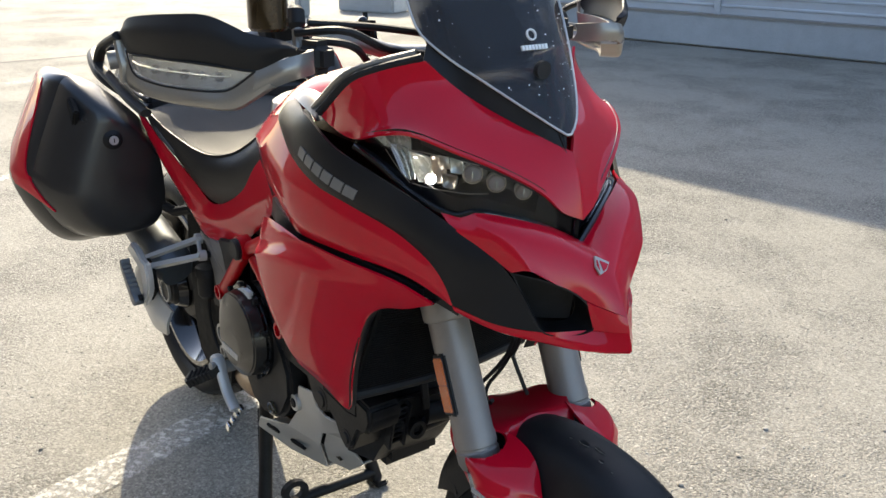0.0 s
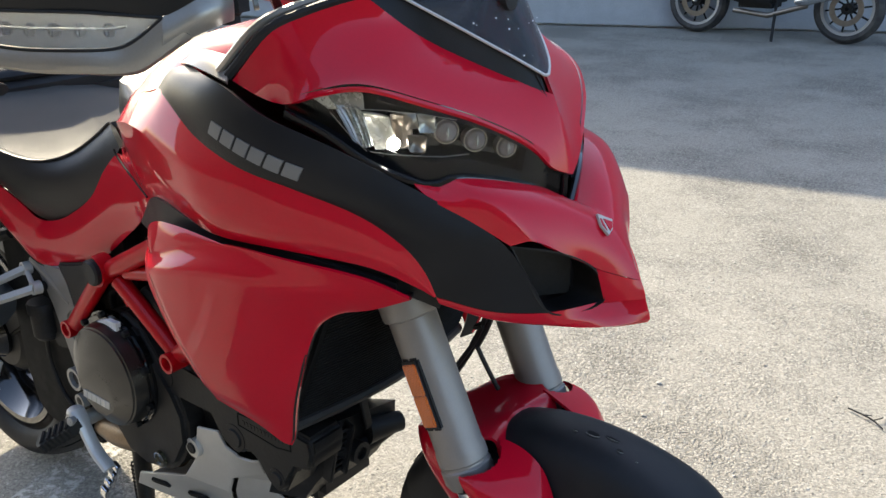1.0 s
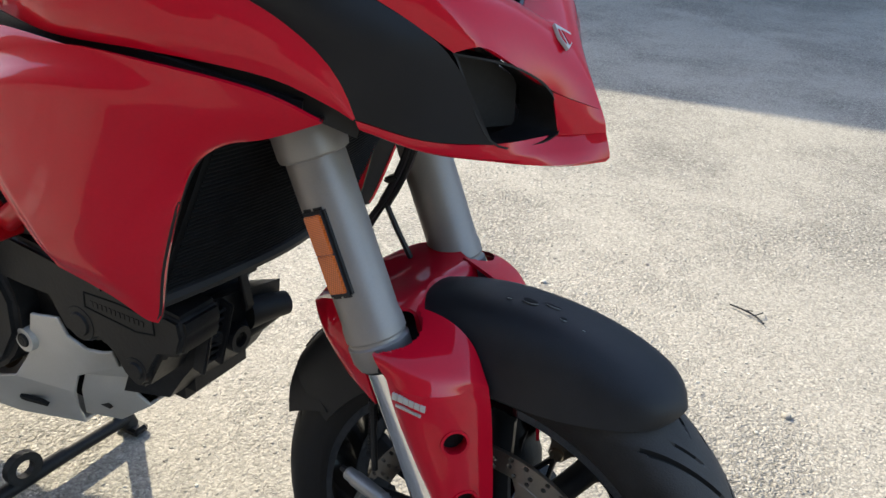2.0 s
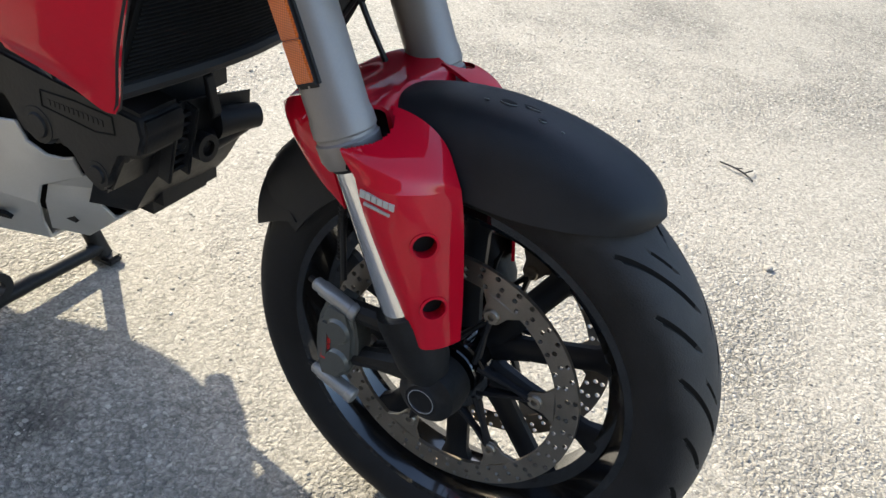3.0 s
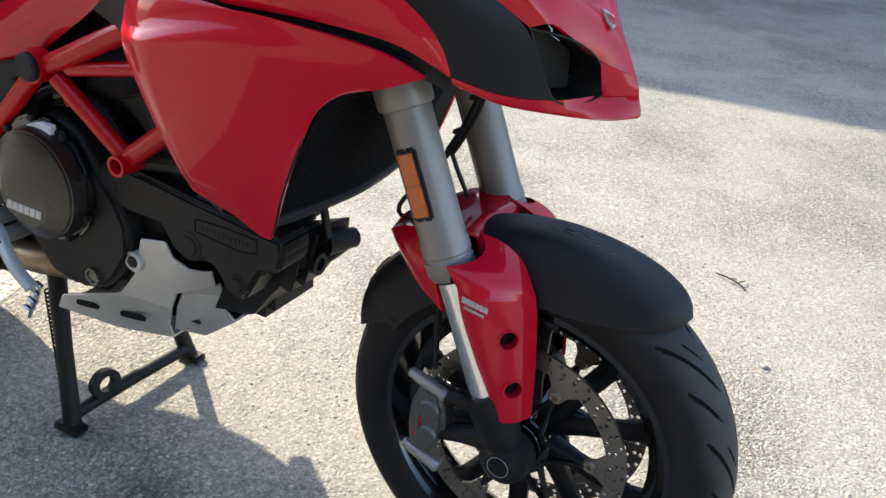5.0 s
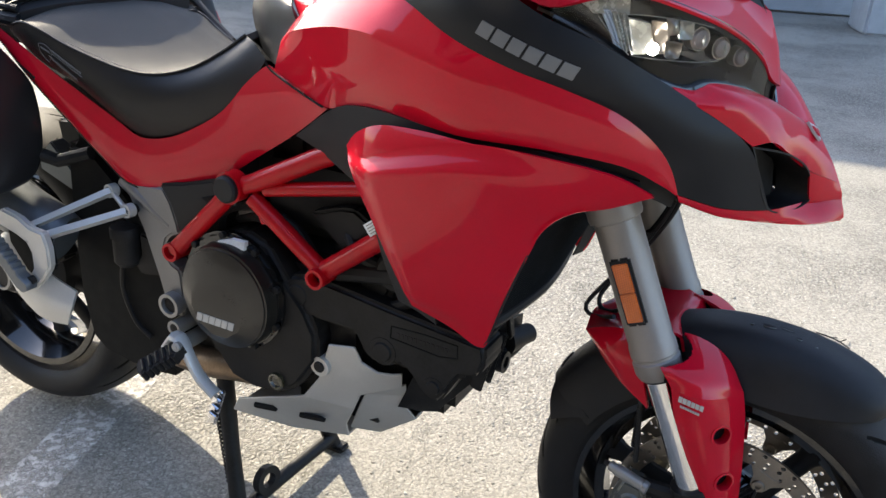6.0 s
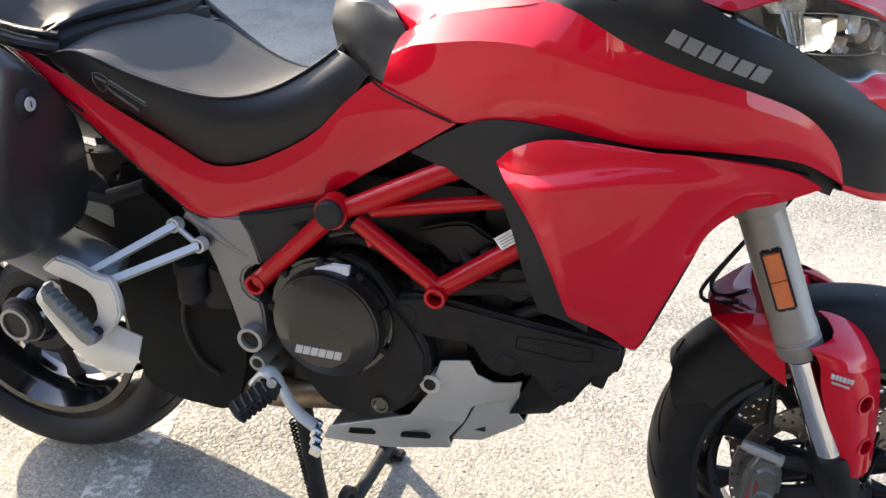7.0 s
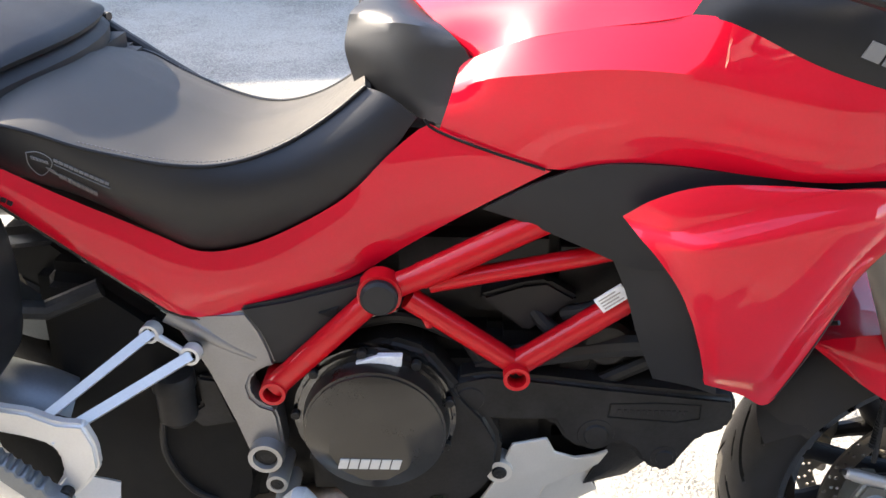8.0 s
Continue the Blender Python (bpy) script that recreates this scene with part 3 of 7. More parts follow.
def rim(centre, R, half, parent, spokes, hub_r, hub_half, shift=0.0):
    bm = bmesh.new()
    prof = [(R + 0.008, -half), (R + 0.010, -half + 0.004), (R - 0.004, -half + 0.010), (R - 0.016, -half + 0.030), (R - 0.028, -half * 0.3), (R - 0.028, half * 0.3), (R - 0.016, half - 0.030), (R - 0.004, half - 0.010), (R + 0.010, half - 0.004), (R + 0.008, half),
            (R - 0.006, half), (R - 0.022, half - 0.03), (R - 0.036, half * 0.3), (R - 0.036, -half * 0.3), (R - 0.022, -half + 0.03), (R - 0.006, -half)]
    lathe(bm, prof, centre, n=96)
    w = part("rim", bm, GLOSS, parent, "gloss black cast rim")
    for k in range(spokes):
        a = 2 * math.pi * k / spokes + 0.663
        for side in (-1, 1):
            bm = bmesh.new()
            b = a + side * 0.30
            i0 = centre + Vector((math.cos(a + side * 0.10) * hub_r * 0.8, shift, math.sin(a + side * 0.10) * hub_r * 0.8))
            i1 = centre + Vector((math.cos(b) * (R - 0.030), 0, math.sin(b) * (R - 0.030)))
            sweep(bm, [i0, i0.lerp(i1, 0.3), i0.lerp(i1, 0.85), i1], [0.016, 0.0125, 0.0125, 0.019], 10, True, 1.25)
            part("spoke", bm, BLACK_STRIP, parent)
    bm = bmesh.new()
    lathe(bm, [(0.018, -hub_half), (hub_r * 0.8, -hub_half), (hub_r, -hub_half * 0.7), (hub_r * 0.75, 0), (hub_r, hub_half * 0.7), (hub_r * 0.8, hub_half), (0.018, hub_half)], centre + Vector((0, shift, 0)), n=40)
    part("hub", bm, GLOSS, parent)
    return w


def brake_disc(centre, y, r0, r1, parent, name="brake_disc"):
    """A floating disc drilled with slanting rows of holes."""
    bm = bmesh.new()
    na, nr, t = 105, 3, 0.0025
    for a in range(na):
        for r in range(nr):
            a0, a1 = 2 * math.pi * a / na, 2 * math.pi * (a + 1) / na
            ra, rb = r0 + (r1 - r0) * r / nr, r0 + (r1 - r0) * (r + 1) / nr
            hole = (a + 2 * r) % 5 in (0, 2)
            sq = [(0, 0), (0.5, 0), (1, 0), (1, 0.5), (1, 1), (0.5, 1), (0, 1), (0, 0.5)]

            def at(u, v, yy):
                ang, rad = a0 + (a1 - a0) * u, ra + (rb - ra) * v
                return bm.verts.new((centre.x + rad * math.cos(ang), yy, centre.z + rad * math.sin(ang)))
            if not hole:
                for yy in (y - t, y + t):
                    bm.faces.new([at(u, v, yy) for u, v in ((0, 0), (1, 0), (1, 1), (0, 1))])
                continue
            hs = [(0.5 + 0.36 * math.cos(math.pi * (k / 4 - 0.75)), 0.5 + 0.36 * math.sin(math.pi * (k / 4 - 0.75))) for k in range(8)]
            for k in range(8):
                j = (k + 1) % 8
                for yy in (y - t, y + t):
                    bm.faces.new([at(*sq[k], yy), at(*sq[j], yy), at(*hs[j], yy), at(*hs[k], yy)])
                bm.faces.new([at(*hs[k], y - t), at(*hs[j], y - t), at(*hs[j], y + t), at(*hs[k], y + t)])
    for rad in (r0, r1):
        for a in range(na):
            q = [2 * math.pi * a / na, 2 * math.pi * (a + 1) / na]
            bm.faces.new([bm.verts.new((centre.x + rad * math.cos(g), yy, centre.z + rad * math.sin(g))) for g, yy in ((q[0], y - t), (q[1], y - t), (q[1], y + t), (q[0], y + t))])
    bmesh.ops.remove_doubles(bm, verts=bm.verts, dist=1e-5)
    d = part(name, bm, STEEL, parent, "drilled steel brake disc", angle=40)
    return d


# front wheel
fw = part("front_wheel", lathe(bmesh.new(), [(0.012, -0.075), (0.017, -0.075), (0.017, 0.075), (0.012, 0.075)], AX, n=24), CHROME, bike)
tyre("tyre", AX, 0.293, 0.059, fw, 1.0, rubber("front_tyre_rubber", (AX.x, AX.z), 0.293))
rim(AX, 0.216, 0.050, fw, 5, 0.045, 0.055)
for side in (-1, 1):
    brake_disc(AX, side * 0.050, 0.1335, 0.1605, fw)
    for k in range(6):
        a = math.radians(6.6 + 60 * k)
        p = AX + Vector((math.cos(a) * 0.104, side * 0.050, math.sin(a) * 0.104))
        for da in (-0.42, 0.42):
            q = AX + Vector((math.cos(a + da) * 0.042, side * 0.047, math.sin(a + da) * 0.042))
            part("carrier_arm", sweep(bmesh.new(), [q, q.lerp(p, 0.6), p], [0.0085, 0.0052, 0.0070], 8, flat=0.6), BLACK_STRIP, fw)
    bm = bmesh.new()
    lathe(bm, [(0.030, -0.006), (0.048, -0.006), (0.050, -0.004), (0.050, 0.004), (0.048, 0.006), (0.030, 0.006)], AX + Vector((0, side * 0.047, 0)), n=32)
    part("disc_carrier", bm, GLOSS, fw)
    for k in range(6):
        a = math.radians(6.6 + 60 * k)
        # ear of the disc, and the bobbin that holds it
        ear = []
        for rad, da in ((0.1350, -0.20), (0.1350, 0.20), (0.1200, 0.120), (0.1040, 0.095), (0.0990, 0.040), (0.0990, -0.040), (0.1040, -0.095), (0.1200, -0.120)):
            ear.append((AX.x + rad * math.cos(a + da), AX.z + rad * math.sin(a + da)))
        part("disc_ear", slab(bmesh.new(), ear, side * 0.050 - 0.0022, side * 0.050 + 0.0022, 0.0006, 1), STEEL, fw)
        p = AX + Vector((math.cos(a) * 0.1095, side * 0.050, math.sin(a) * 0.1095))
        bm = bmesh.new()
        lathe(bm, [(0.0040, -0.006), (0.0080, -0.006), (0.0092, -0.004), (0.0092, 0.004), (0.0080, 0.006), (0.0040, 0.006)], p, n=20)
        part("bobbin", bm, BOBBIN, fw)

# rear wheel
rw = part("rear_wheel", lathe(bmesh.new(), [(0.012, -0.10), (0.03, -0.10), (0.03, 0.10), (0.012, 0.10)], RX, n=24), GLOSS, bike)
tyre("tyre", RX, 0.322, 0.094, rw, -1.0, rubber("rear_tyre_rubber", (RX.x, RX.z), 0.322))
rim(RX, 0.218, 0.080, rw, 5, 0.060, 0.075, -0.03)
part("hub_carrier", lathe(bmesh.new(), [(0.03, -0.075), (0.085, -0.070), (0.105, -0.050), (0.110, -0.020), (0.100, 0.02), (0.03, 0.02)], RX, n=40), BLACK, rw, "black cast hub carrier")
bm = bmesh.new()
lathe(bm, [(0.0, -0.03), (0.026, -0.03), (0.030, -0.026), (0.040, -0.020), (0.046, -0.005), (0.046, 0.03), (0.0, 0.03)], RX + Vector((0, -0.095, 0)), n=40)
part("wheel_nut", bm, BLACK, rw, "black hub cover with a wheel nut")
bm = bmesh.new()
lathe(bm, [(0.027, -0.0335), (0.033, -0.0335), (0.033, -0.026), (0.027, -0.026)], RX + Vector((0, -0.095, 0)), n=36)
part("nut_clip", bm, CAST, rw)


# fork legs
def fork_at(z, y=0.0):
    return Vector((0.718 - 0.438 * (z - 0.3) - (0.016 if y > 0 else 0.0), y, z))


for side in (-1, 1):
    y = 0.102 * side
    bm = bmesh.new()
    prof = [(0.90, 0.0285), (0.800, 0.0285), (0.797, 0.0350), (0.793, 0.0362), (0.762, 0.0362), (0.758, 0.0350), (0.756, 0.0306), (0.600, 0.0306), (0.594, 0.0320), (0.582, 0.0322), (0.580, 0.0306), (0.577, 0.0306), (0.575, 0.0326), (0.560, 0.0322), (0.552, 0.0285)]
    turned(bm, fork_at(0.90, y), fork_at(0.552, y), [((0.90 - z) / 0.348, r) for z, r in prof], 40)
    leg = part("fork_leg", bm, FORK, bike, "grey anodised upper fork tube")
    bm = bmesh.new()
    turned(bm, fork_at(0.575, y), fork_at(0.36, y), [(0, 0.0225), (1, 0.0225)], 32)
    part("stanchion", bm, CHROME, leg, "polished chrome fork stanchion")
    bm = bmesh.new()
    turned(bm, fork_at(0.557, y), fork_at(0.548, y), [(0, 0.0285), (0.5, 0.027), (1, 0.024)], 32)
    part("dust_seal", bm, BLACK, leg)
    bm = bmesh.new()
    turned(bm, fork_at(0.400, y), Vector((0.718, side * 0.086, 0.292)), [(0, 0.0295), (0.10, 0.0320), (0.6, 0.0300), (0.80, 0.022), (1, 0.010)], 32)
    lathe(bm, [(0.0, -0.028), (0.020, -0.028), (0.024, -0.024), (0.034, -0.018), (0.038, 0.0), (0.036, 0.020), (0.0, 0.020)], Vector((AX.x, side * 0.085, AX.z)), n=36)
    for dz in (0.045, -0.025):
        a = Vector((0.704, side * 0.090, 0.335 + dz * 0.6))
        b = Vector((0.588, y * 0.92, 0.315 + dz))
        sweep(bm, [a, a.lerp(b, 0.5), b], [0.020, 0.013, 0.012], 10)
    part("fork_foot", bm, DARK, leg, "black cast fork foot")
    bm = bmesh.new()
    lathe(bm, [(0.0150, -0.0295), (0.0163, -0.0295), (0.0165, -0.026), (0.0145, -0.026)], Vector((AX.x, -0.085, AX.z)), n=36)
    if side < 0:
        part("axle_ring", bm, CHROME, leg)
    else:
        bm.free()
    # brake caliper
    bm = bmesh.new()
    yc = side * 0.090
    slab(bm, [(0.572, 0.255), (0.605, 0.262), (0.622, 0.300), (0.622, 0.335), (0.612, 0.368), (0.580, 0.372), (0.566, 0.335), (0.564, 0.290)], yc - 0.020, yc + 0.020, 0.007, 3)
    part("brake_caliper", bm, CALIPER, leg, "grey monobloc brake caliper with red print")
    bm = bmesh.new()
    for z in (0.292, 0.335):
        lathe(bm, [(0.0, -0.024), (0.014, -0.024), (0.017, -0.020), (0.017, 0.0), (0, 0)], Vector((0.598, yc, z)), n=24)
    part("piston_cover", bm, CALIPER, leg)
    for z in (0.378, 0.254):
        pa_, pb_ = Vector((0.556, yc - 0.006, z)), Vector((0.618, yc - 0.010, z - 0.016))
        bm = turned(bmesh.new(), pa_, pb_, [(0, 0.0050), (0.04, 0.0078), (0.16, 0.0078), (0.20, 0.0092), (0.84, 0.0092), (0.86, 0.0102), (0.97, 0.0102), (1, 0.0085)], 18)
        part("caliper_pin", bm, CAST, leg, "bright caliper pin")
        part("bleed_screw", sweep(bmesh.new(), [pa_ + Vector((0.002, 0, 0)), pa_ + Vector((-0.007, 0, 0.003))], [0.0045, 0.0035], 8), DARK, leg)
    # bridge and pad window of the caliper
    part("caliper_bridge", block(bmesh.new(), (0.582, yc, 0.318), (0.016, 0.048, 0.060), 0.005), CALIPER, leg)
    if side < 0:
        bm = bmesh.new()
        lettering(bm, (0.576, yc - 0.0205, 0.288), (0.580, yc - 0.0205, 0.340), (1, 0, 0), 0.0105, 6, 0.1, 0.25, 0.001, (0, -1, 0))
        part("caliper_print", bm, RED_MARK, leg)
    # reflector on the outside of the leg
    d = (fork_at(0.8) - fork_at(0.6)).normalized()
    c = fork_at(0.672, side * 0.1285)
    X = Vector((0, side, 0)).cross(d).normalized()
    rot = Matrix((X, Vector((0, 1, 0)), d)).transposed()
    bm = block(bmesh.new(), c + X * 0.000, (0.028, 0.014, 0.094), 0.003, rot)
    part("reflector_bezel", bm, BLACK, leg)
    for dz in (-0.0205, 0.0205):
        bm = block(bmesh.new(), c + Vector((0, side * 0.0062, 0)) + d * dz, (0.0215, 0.006, 0.0405), 0.0012, rot)
        part("reflector", bm, ORANGE, leg, "ribbed orange side reflector")
# lower yoke
bm = bmesh.new()
block(bm, fork_at(0.83), (0.055, 0.27, 0.035), 0.010, Matrix.Rotation(radians(25), 3, "Y"))
part("lower_yoke", bm, DARK, bike)

# front mudguard: black saddle with red shields down the fork
g = []
for k in range(61):
    k = k / 2
    a = math.radians(150 - (150 - 54.2) * k / 30)
    row = []
    front = max(0.0, (k - 20) / 10)
    depth = 0.070 * (1 - front ** 2.2) + 0.006
    half = 0.070 * math.sqrt(max(0.03, 1 - 0.97 * front ** 5.0))
    for j in range(15):
        s = -1 + 2 * j / 14
        y = half * s * (1.25 - 0.25 * s * s)
        drop = depth * abs(s) ** 3.2 + 0.010 * s * s
        r = 0.322 + 0.004 * front - drop - 0.012 * front ** 9
        row.append(np.array([AX.x + r * math.cos(a), y, AX.z + r * math.sin(a)]))
    g.append(row)
bm = shell(bmesh.new(), g, 0.004, (0, 0, 1))
fender = part("front_mudguard", bm, BLACK, bike, "matt black front mudguard with scuffs")
g = []
for k in range(16):
    f = 1 - k / 15
    row = []
    for s in np.linspace(-1, 1, 21):
        a = math.radians(147 + 11.0 * f) - 0.25 * f * (1 - abs(s) ** 1.3)
        r = 0.3205 - (0.070 - 0.040 * f) * abs(s) ** 3.2 - 0.008 * s * s
        row.append(np.array([AX.x + r * math.cos(a), (0.071 - 0.004 * f) * s, AX.z + r * math.sin(a)]))
    g.append(row)
bm = shell(bmesh.new(), g, 0.004, (-1, 0, 0.3))
part("mudguard_tail", bm, BLACK, bike)


MID = 0.007


def halves(g):
    """As whole(), about the fairing's own middle plane."""
    out = []
    for row in g:
        r = [p.copy() for p in row]
        n = len(r)
        for i, p in enumerate(r):
            p[1] += MID * (i / (n - 1)) ** 2
        out.append(r + [np.array([p[0], 2 * MID - p[1], p[2]]) for p in r[-2::-1]])
    return out


def both(name, g, material, label="", thick=0.004, parent=None, toward=None):
    """A panel on the right side and its twin on the left."""
    out = []
    for k, gg in enumerate((g, mirrored(g))):
        tw = None if toward is None else (toward[0], toward[1] * (1 if k == 0 else -1), toward[2])
        out.append(part(name, shell(bmesh.new(), gg, thick, tw), material, parent or bike, label))
    return out


# red fork shields
ridge_line = [(0.630, -0.136, 0.556), (0.652, -0.143, 0.556), (0.676, -0.134, 0.553), (0.698, -0.107, 0.549), (0.713, -0.074, 0.545)]
shield = rows([
    ridge_line,
    [(0.640, -0.130, 0.512), (0.655, -0.136, 0.511), (0.676, -0.133, 0.511), (0.704, -0.112, 0.511), (0.722, -0.078, 0.510)],
    [(0.668, -0.121, 0.440), (0.680, -0.127, 0.440), (0.696, -0.127, 0.440), (0.718, -0.110, 0.440), (0.732, -0.082, 0.440)],
    [(0.694, -0.112, 0.377), (0.703, -0.119, 0.375), (0.714, -0.119, 0.373), (0.728, -0.105, 0.373), (0.738, -0.085, 0.374)],
], 44, 60)
brow_top = [(0.572, -0.092, 0.597), (0.610, -0.070, 0.604), (0.650, -0.060, 0.598), (0.685, -0.062, 0.580), (0.713, -0.074, 0.545)]
shield_top = coons(brow_top, ridge_line, [(0.572, -0.092, 0.597), (0.612, -0.136, 0.580), (0.630, -0.136, 0.556)], [(0.713, -0.074, 0.545), (0.7131, -0.0741, 0.5449)], 72, 56, 0.004, (0.4, -0.5, 0.7))
for side in (1, -1):
    bm = shell(bmesh.new(), shield_top if side > 0 else [[p - np.array([0.018, 0, 0]) for p in r] for r in mirrored(shield_top)], 0.004, (0.3, -0.6 * side, 0.7))
    ax0, ax1 = fork_at(0.50, -0.102 * side), fork_at(0.62, -0.102 * side)
    axd = (ax1 - ax0).normalized()
    off = Vector((0.009, 0.006 * side, 0))
    gone = []
    for f in bm.faces:
        r_ = f.calc_center_median() - off - ax0
        r_ = r_ - axd * r_.dot(axd)
        if r_.length < 0.0395 and r_.x > -0.012:
            gone.append(f)
    bmesh.ops.delete(bm, geom=gone, context="FACES")
    top_ = part("shield_top", bm, RED, bike, "red shield top with an opening round the fork")
    # near-black sheet standing in for the opening's shade, in front of the tube only
    shade_o = fork_at(0.566, -0.102 * side) + off
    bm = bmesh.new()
    arc = [shade_o + Vector((0.0415 * math.cos(q), -0.0415 * side * math.sin(q), -0.018 * math.cos(q))) for q in np.linspace(-1.7, 1.35, 20)]
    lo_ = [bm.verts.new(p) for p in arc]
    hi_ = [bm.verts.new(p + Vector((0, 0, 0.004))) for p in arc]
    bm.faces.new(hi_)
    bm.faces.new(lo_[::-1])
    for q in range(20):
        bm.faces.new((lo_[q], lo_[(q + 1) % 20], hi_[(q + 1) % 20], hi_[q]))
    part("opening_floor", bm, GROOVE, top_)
wing = coons([(0.484, -0.058, 0.563), (0.505, -0.074, 0.580), (0.532, -0.088, 0.594), (0.575, -0.094, 0.604)], [(0.485, -0.059, 0.562), (0.545, -0.095, 0.525), (0.598, -0.104, 0.494)], [(0.484, -0.058, 0.563), (0.485, -0.059, 0.562)], [(0.575, -0.094, 0.604), (0.584, -0.114, 0.560), (0.598, -0.104, 0.494)], 20, 16, 0.006)
part("shield_wing", shell(bmesh.new(), wing, 0.004), RED, bike)
deck = [(0.484, -0.058, 0.563), (0.532, -0.086, 0.592), (0.575, -0.088, 0.601), (0.606, -0.072, 0.601), (0.620, -0.067, 0.598), (0.628, -0.066, 0.575)]
saddle = [(0.476, 0.0, 0.568), (0.520, 0.0, 0.577), (0.560, 0.0, 0.588), (0.588, 0.0, 0.597), (0.602, 0.0, 0.600), (0.608, 0.0, 0.590)]
g = rows([deck, saddle, [(p[0], -p[1], p[2]) for p in deck]], 24, 15)
part("shield_bridge", shell(bmesh.new(), g, 0.004, (0, 0, 1)), RED, bike, "red painted bridge of the fork shields")
# torn scuffs on the crown of the mudguard
def crown(x, y, lift):
    return Vector((x, y, AX.z + math.sqrt((0.322 + lift) ** 2 - (x - AX.x) ** 2) - 0.010 * (y / 0.07) ** 2))


rs_ = random.Random(8)
for x, y, w, long in ((0.721, -0.006, 0.011, 1.9), (0.745, 0.000, 0.006, 3.2), (0.762, -0.014, 0.007, 1.2), (0.785, -0.016, 0.003, 1.2), (0.700, -0.012, 0.004, 1.5)):
    bm = bmesh.new()
    ring_ = [bm.verts.new(crown(x + w * long * 0.5 * math.cos(q) * rs_.uniform(0.7, 1.2), y + w * 0.45 * math.sin(q) * rs_.uniform(0.6, 1.2), 0.0006)) for q in np.linspace(0, 2 * math.pi, 15)[:-1]]
    top_v = bm.verts.new(crown(x, y, 0.0009))
    for q in range(14):
        bm.faces.new((ring_[q], ring_[(q + 1) % 14], top_v))
    part("scuff", bm, GROOVE, fender, "torn dark scuff mark")
    pts = [crown(x + w * long * 0.5 * math.cos(q), y - w * 0.5 * abs(math.sin(q)), 0.0007) for q in np.linspace(0.3, 2.6, 8)]
    part("scuff_lip", sweep(bmesh.new(), pts, [0.0002, 0.0006, 0.0009, 0.0009, 0.0008, 0.0007, 0.0005, 0.0002], 6), CALIPER, fender)
SH = np.array(shield)
for side in (1, -1):
    bm = shell(bmesh.new(), shield if side > 0 else [[p - np.array([0.018, 0, 0]) for p in r] for r in mirrored(shield)], 0.004)
    rims = []
    for i, j in ((25, 18), (25, 42)):
        c = SH[j, i]
        nn = Vector(np.cross(SH[j, i + 1] - SH[j, i - 1], SH[j + 1, i] - SH[j - 1, i])).normalized()
        if nn.y > 0:
            nn = -nn
        c, nn = Vector((c[0] - (0.018 if side < 0 else 0.0), c[1] * side, c[2])), Vector((nn.x, nn.y * side, nn.z))
        gone = [f for f in bm.faces if abs((f.calc_center_median() - c).dot(nn)) < 0.008 and ((f.calc_center_median() - c) - nn * (f.calc_center_median() - c).dot(nn)).length < 0.0128]
        bmesh.ops.delete(bm, geom=gone, context="FACES")
        rims.append((c, nn))
    fs = part("fork_shield", bm, RED, bike, "red painted fork shield with two round holes")
    for c, nn in rims:
        part("hole_rim", pipe(bmesh.new(), c + nn * 0.0008, c - nn * 0.014, 0.0152, 0.0030, 28), RED, fs)
        # near-black disc in place of the shade behind the hole
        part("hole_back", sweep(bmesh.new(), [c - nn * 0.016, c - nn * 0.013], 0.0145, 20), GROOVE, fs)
bm = bmesh.new()
lettering(bm, (0.644, -0.1475, 0.5535), (0.676, -0.136, 0.542), (0.12, 0.12, -1), 0.0080, 6, 0.2, 0.15, 0.001, (0.2, -1, 0.1))
lettering(bm, (0.647, -0.1450, 0.5400), (0.672, -0.137, 0.531), (0.12, 0.12, -1), 0.0032, 8, 0.2, 0.2, 0.001, (0.2, -1, 0.1))
part("shield_print", bm, CAST_MARK, bike)

# ---- fairing ----
strip_lo = [(0.232, -0.222, 1.022), (0.269, -0.238, 1.017), (0.343, -0.256, 0.985), (0.416, -0.258, 0.962), (0.476, -0.236, 0.943), (0.534, -0.203, 0.917), (0.571, -0.177, 0.884), (0.591, -0.164, 0.854), (0.601, -0.156, 0.823)]
strip_up = [(0.284, -0.210, 1.054), (0.345, -0.238, 1.052), (0.393, -0.250, 1.046), (0.447, -0.245, 1.020), (0.506, -0.221, 0.995), (0.567, -0.179, 0.957), (0.625, -0.141, 0.917), (0.668, -0.113, 0.878), (0.697, -0.080, 0.801)]
strip = coons(strip_up, strip_lo, [(0.284, -0.210, 1.054), (0.250, -0.214, 1.044), (0.232, -0.222, 1.022)], [(0.697, -0.080, 0.801), (0.650, -0.122, 0.806), (0.601, -0.156, 0.823)], 48, 12, 0.010)
both("side_strip", strip, BLACK_STRIP, "satin black fairing strip with silver lettering", 0.006)


def on(g, x, z):
    """The patch's outer y at (x, z)."""
    A = np.array(g)
    for ax in (0, 1):
        k = 5 * (A.shape[ax] - 1) + 1
        i = np.linspace(0, A.shape[ax] - 1, k)
        lo = np.minimum(i.astype(int), A.shape[ax] - 2)
        f = (i - lo).reshape([-1 if q == ax else 1 for q in range(3)])
        A = np.take(A, lo, ax) * (1 - f) + np.take(A, lo + 1, ax) * f
    A = A.reshape(-1, 3)
    d = np.hypot(A[:, 0] - x, A[:, 2] - z)
    i = np.argsort(d)[:4]
    w = 1 / (d[i] + 1e-4)
    return float((A[i, 1] * w).sum() / w.sum())


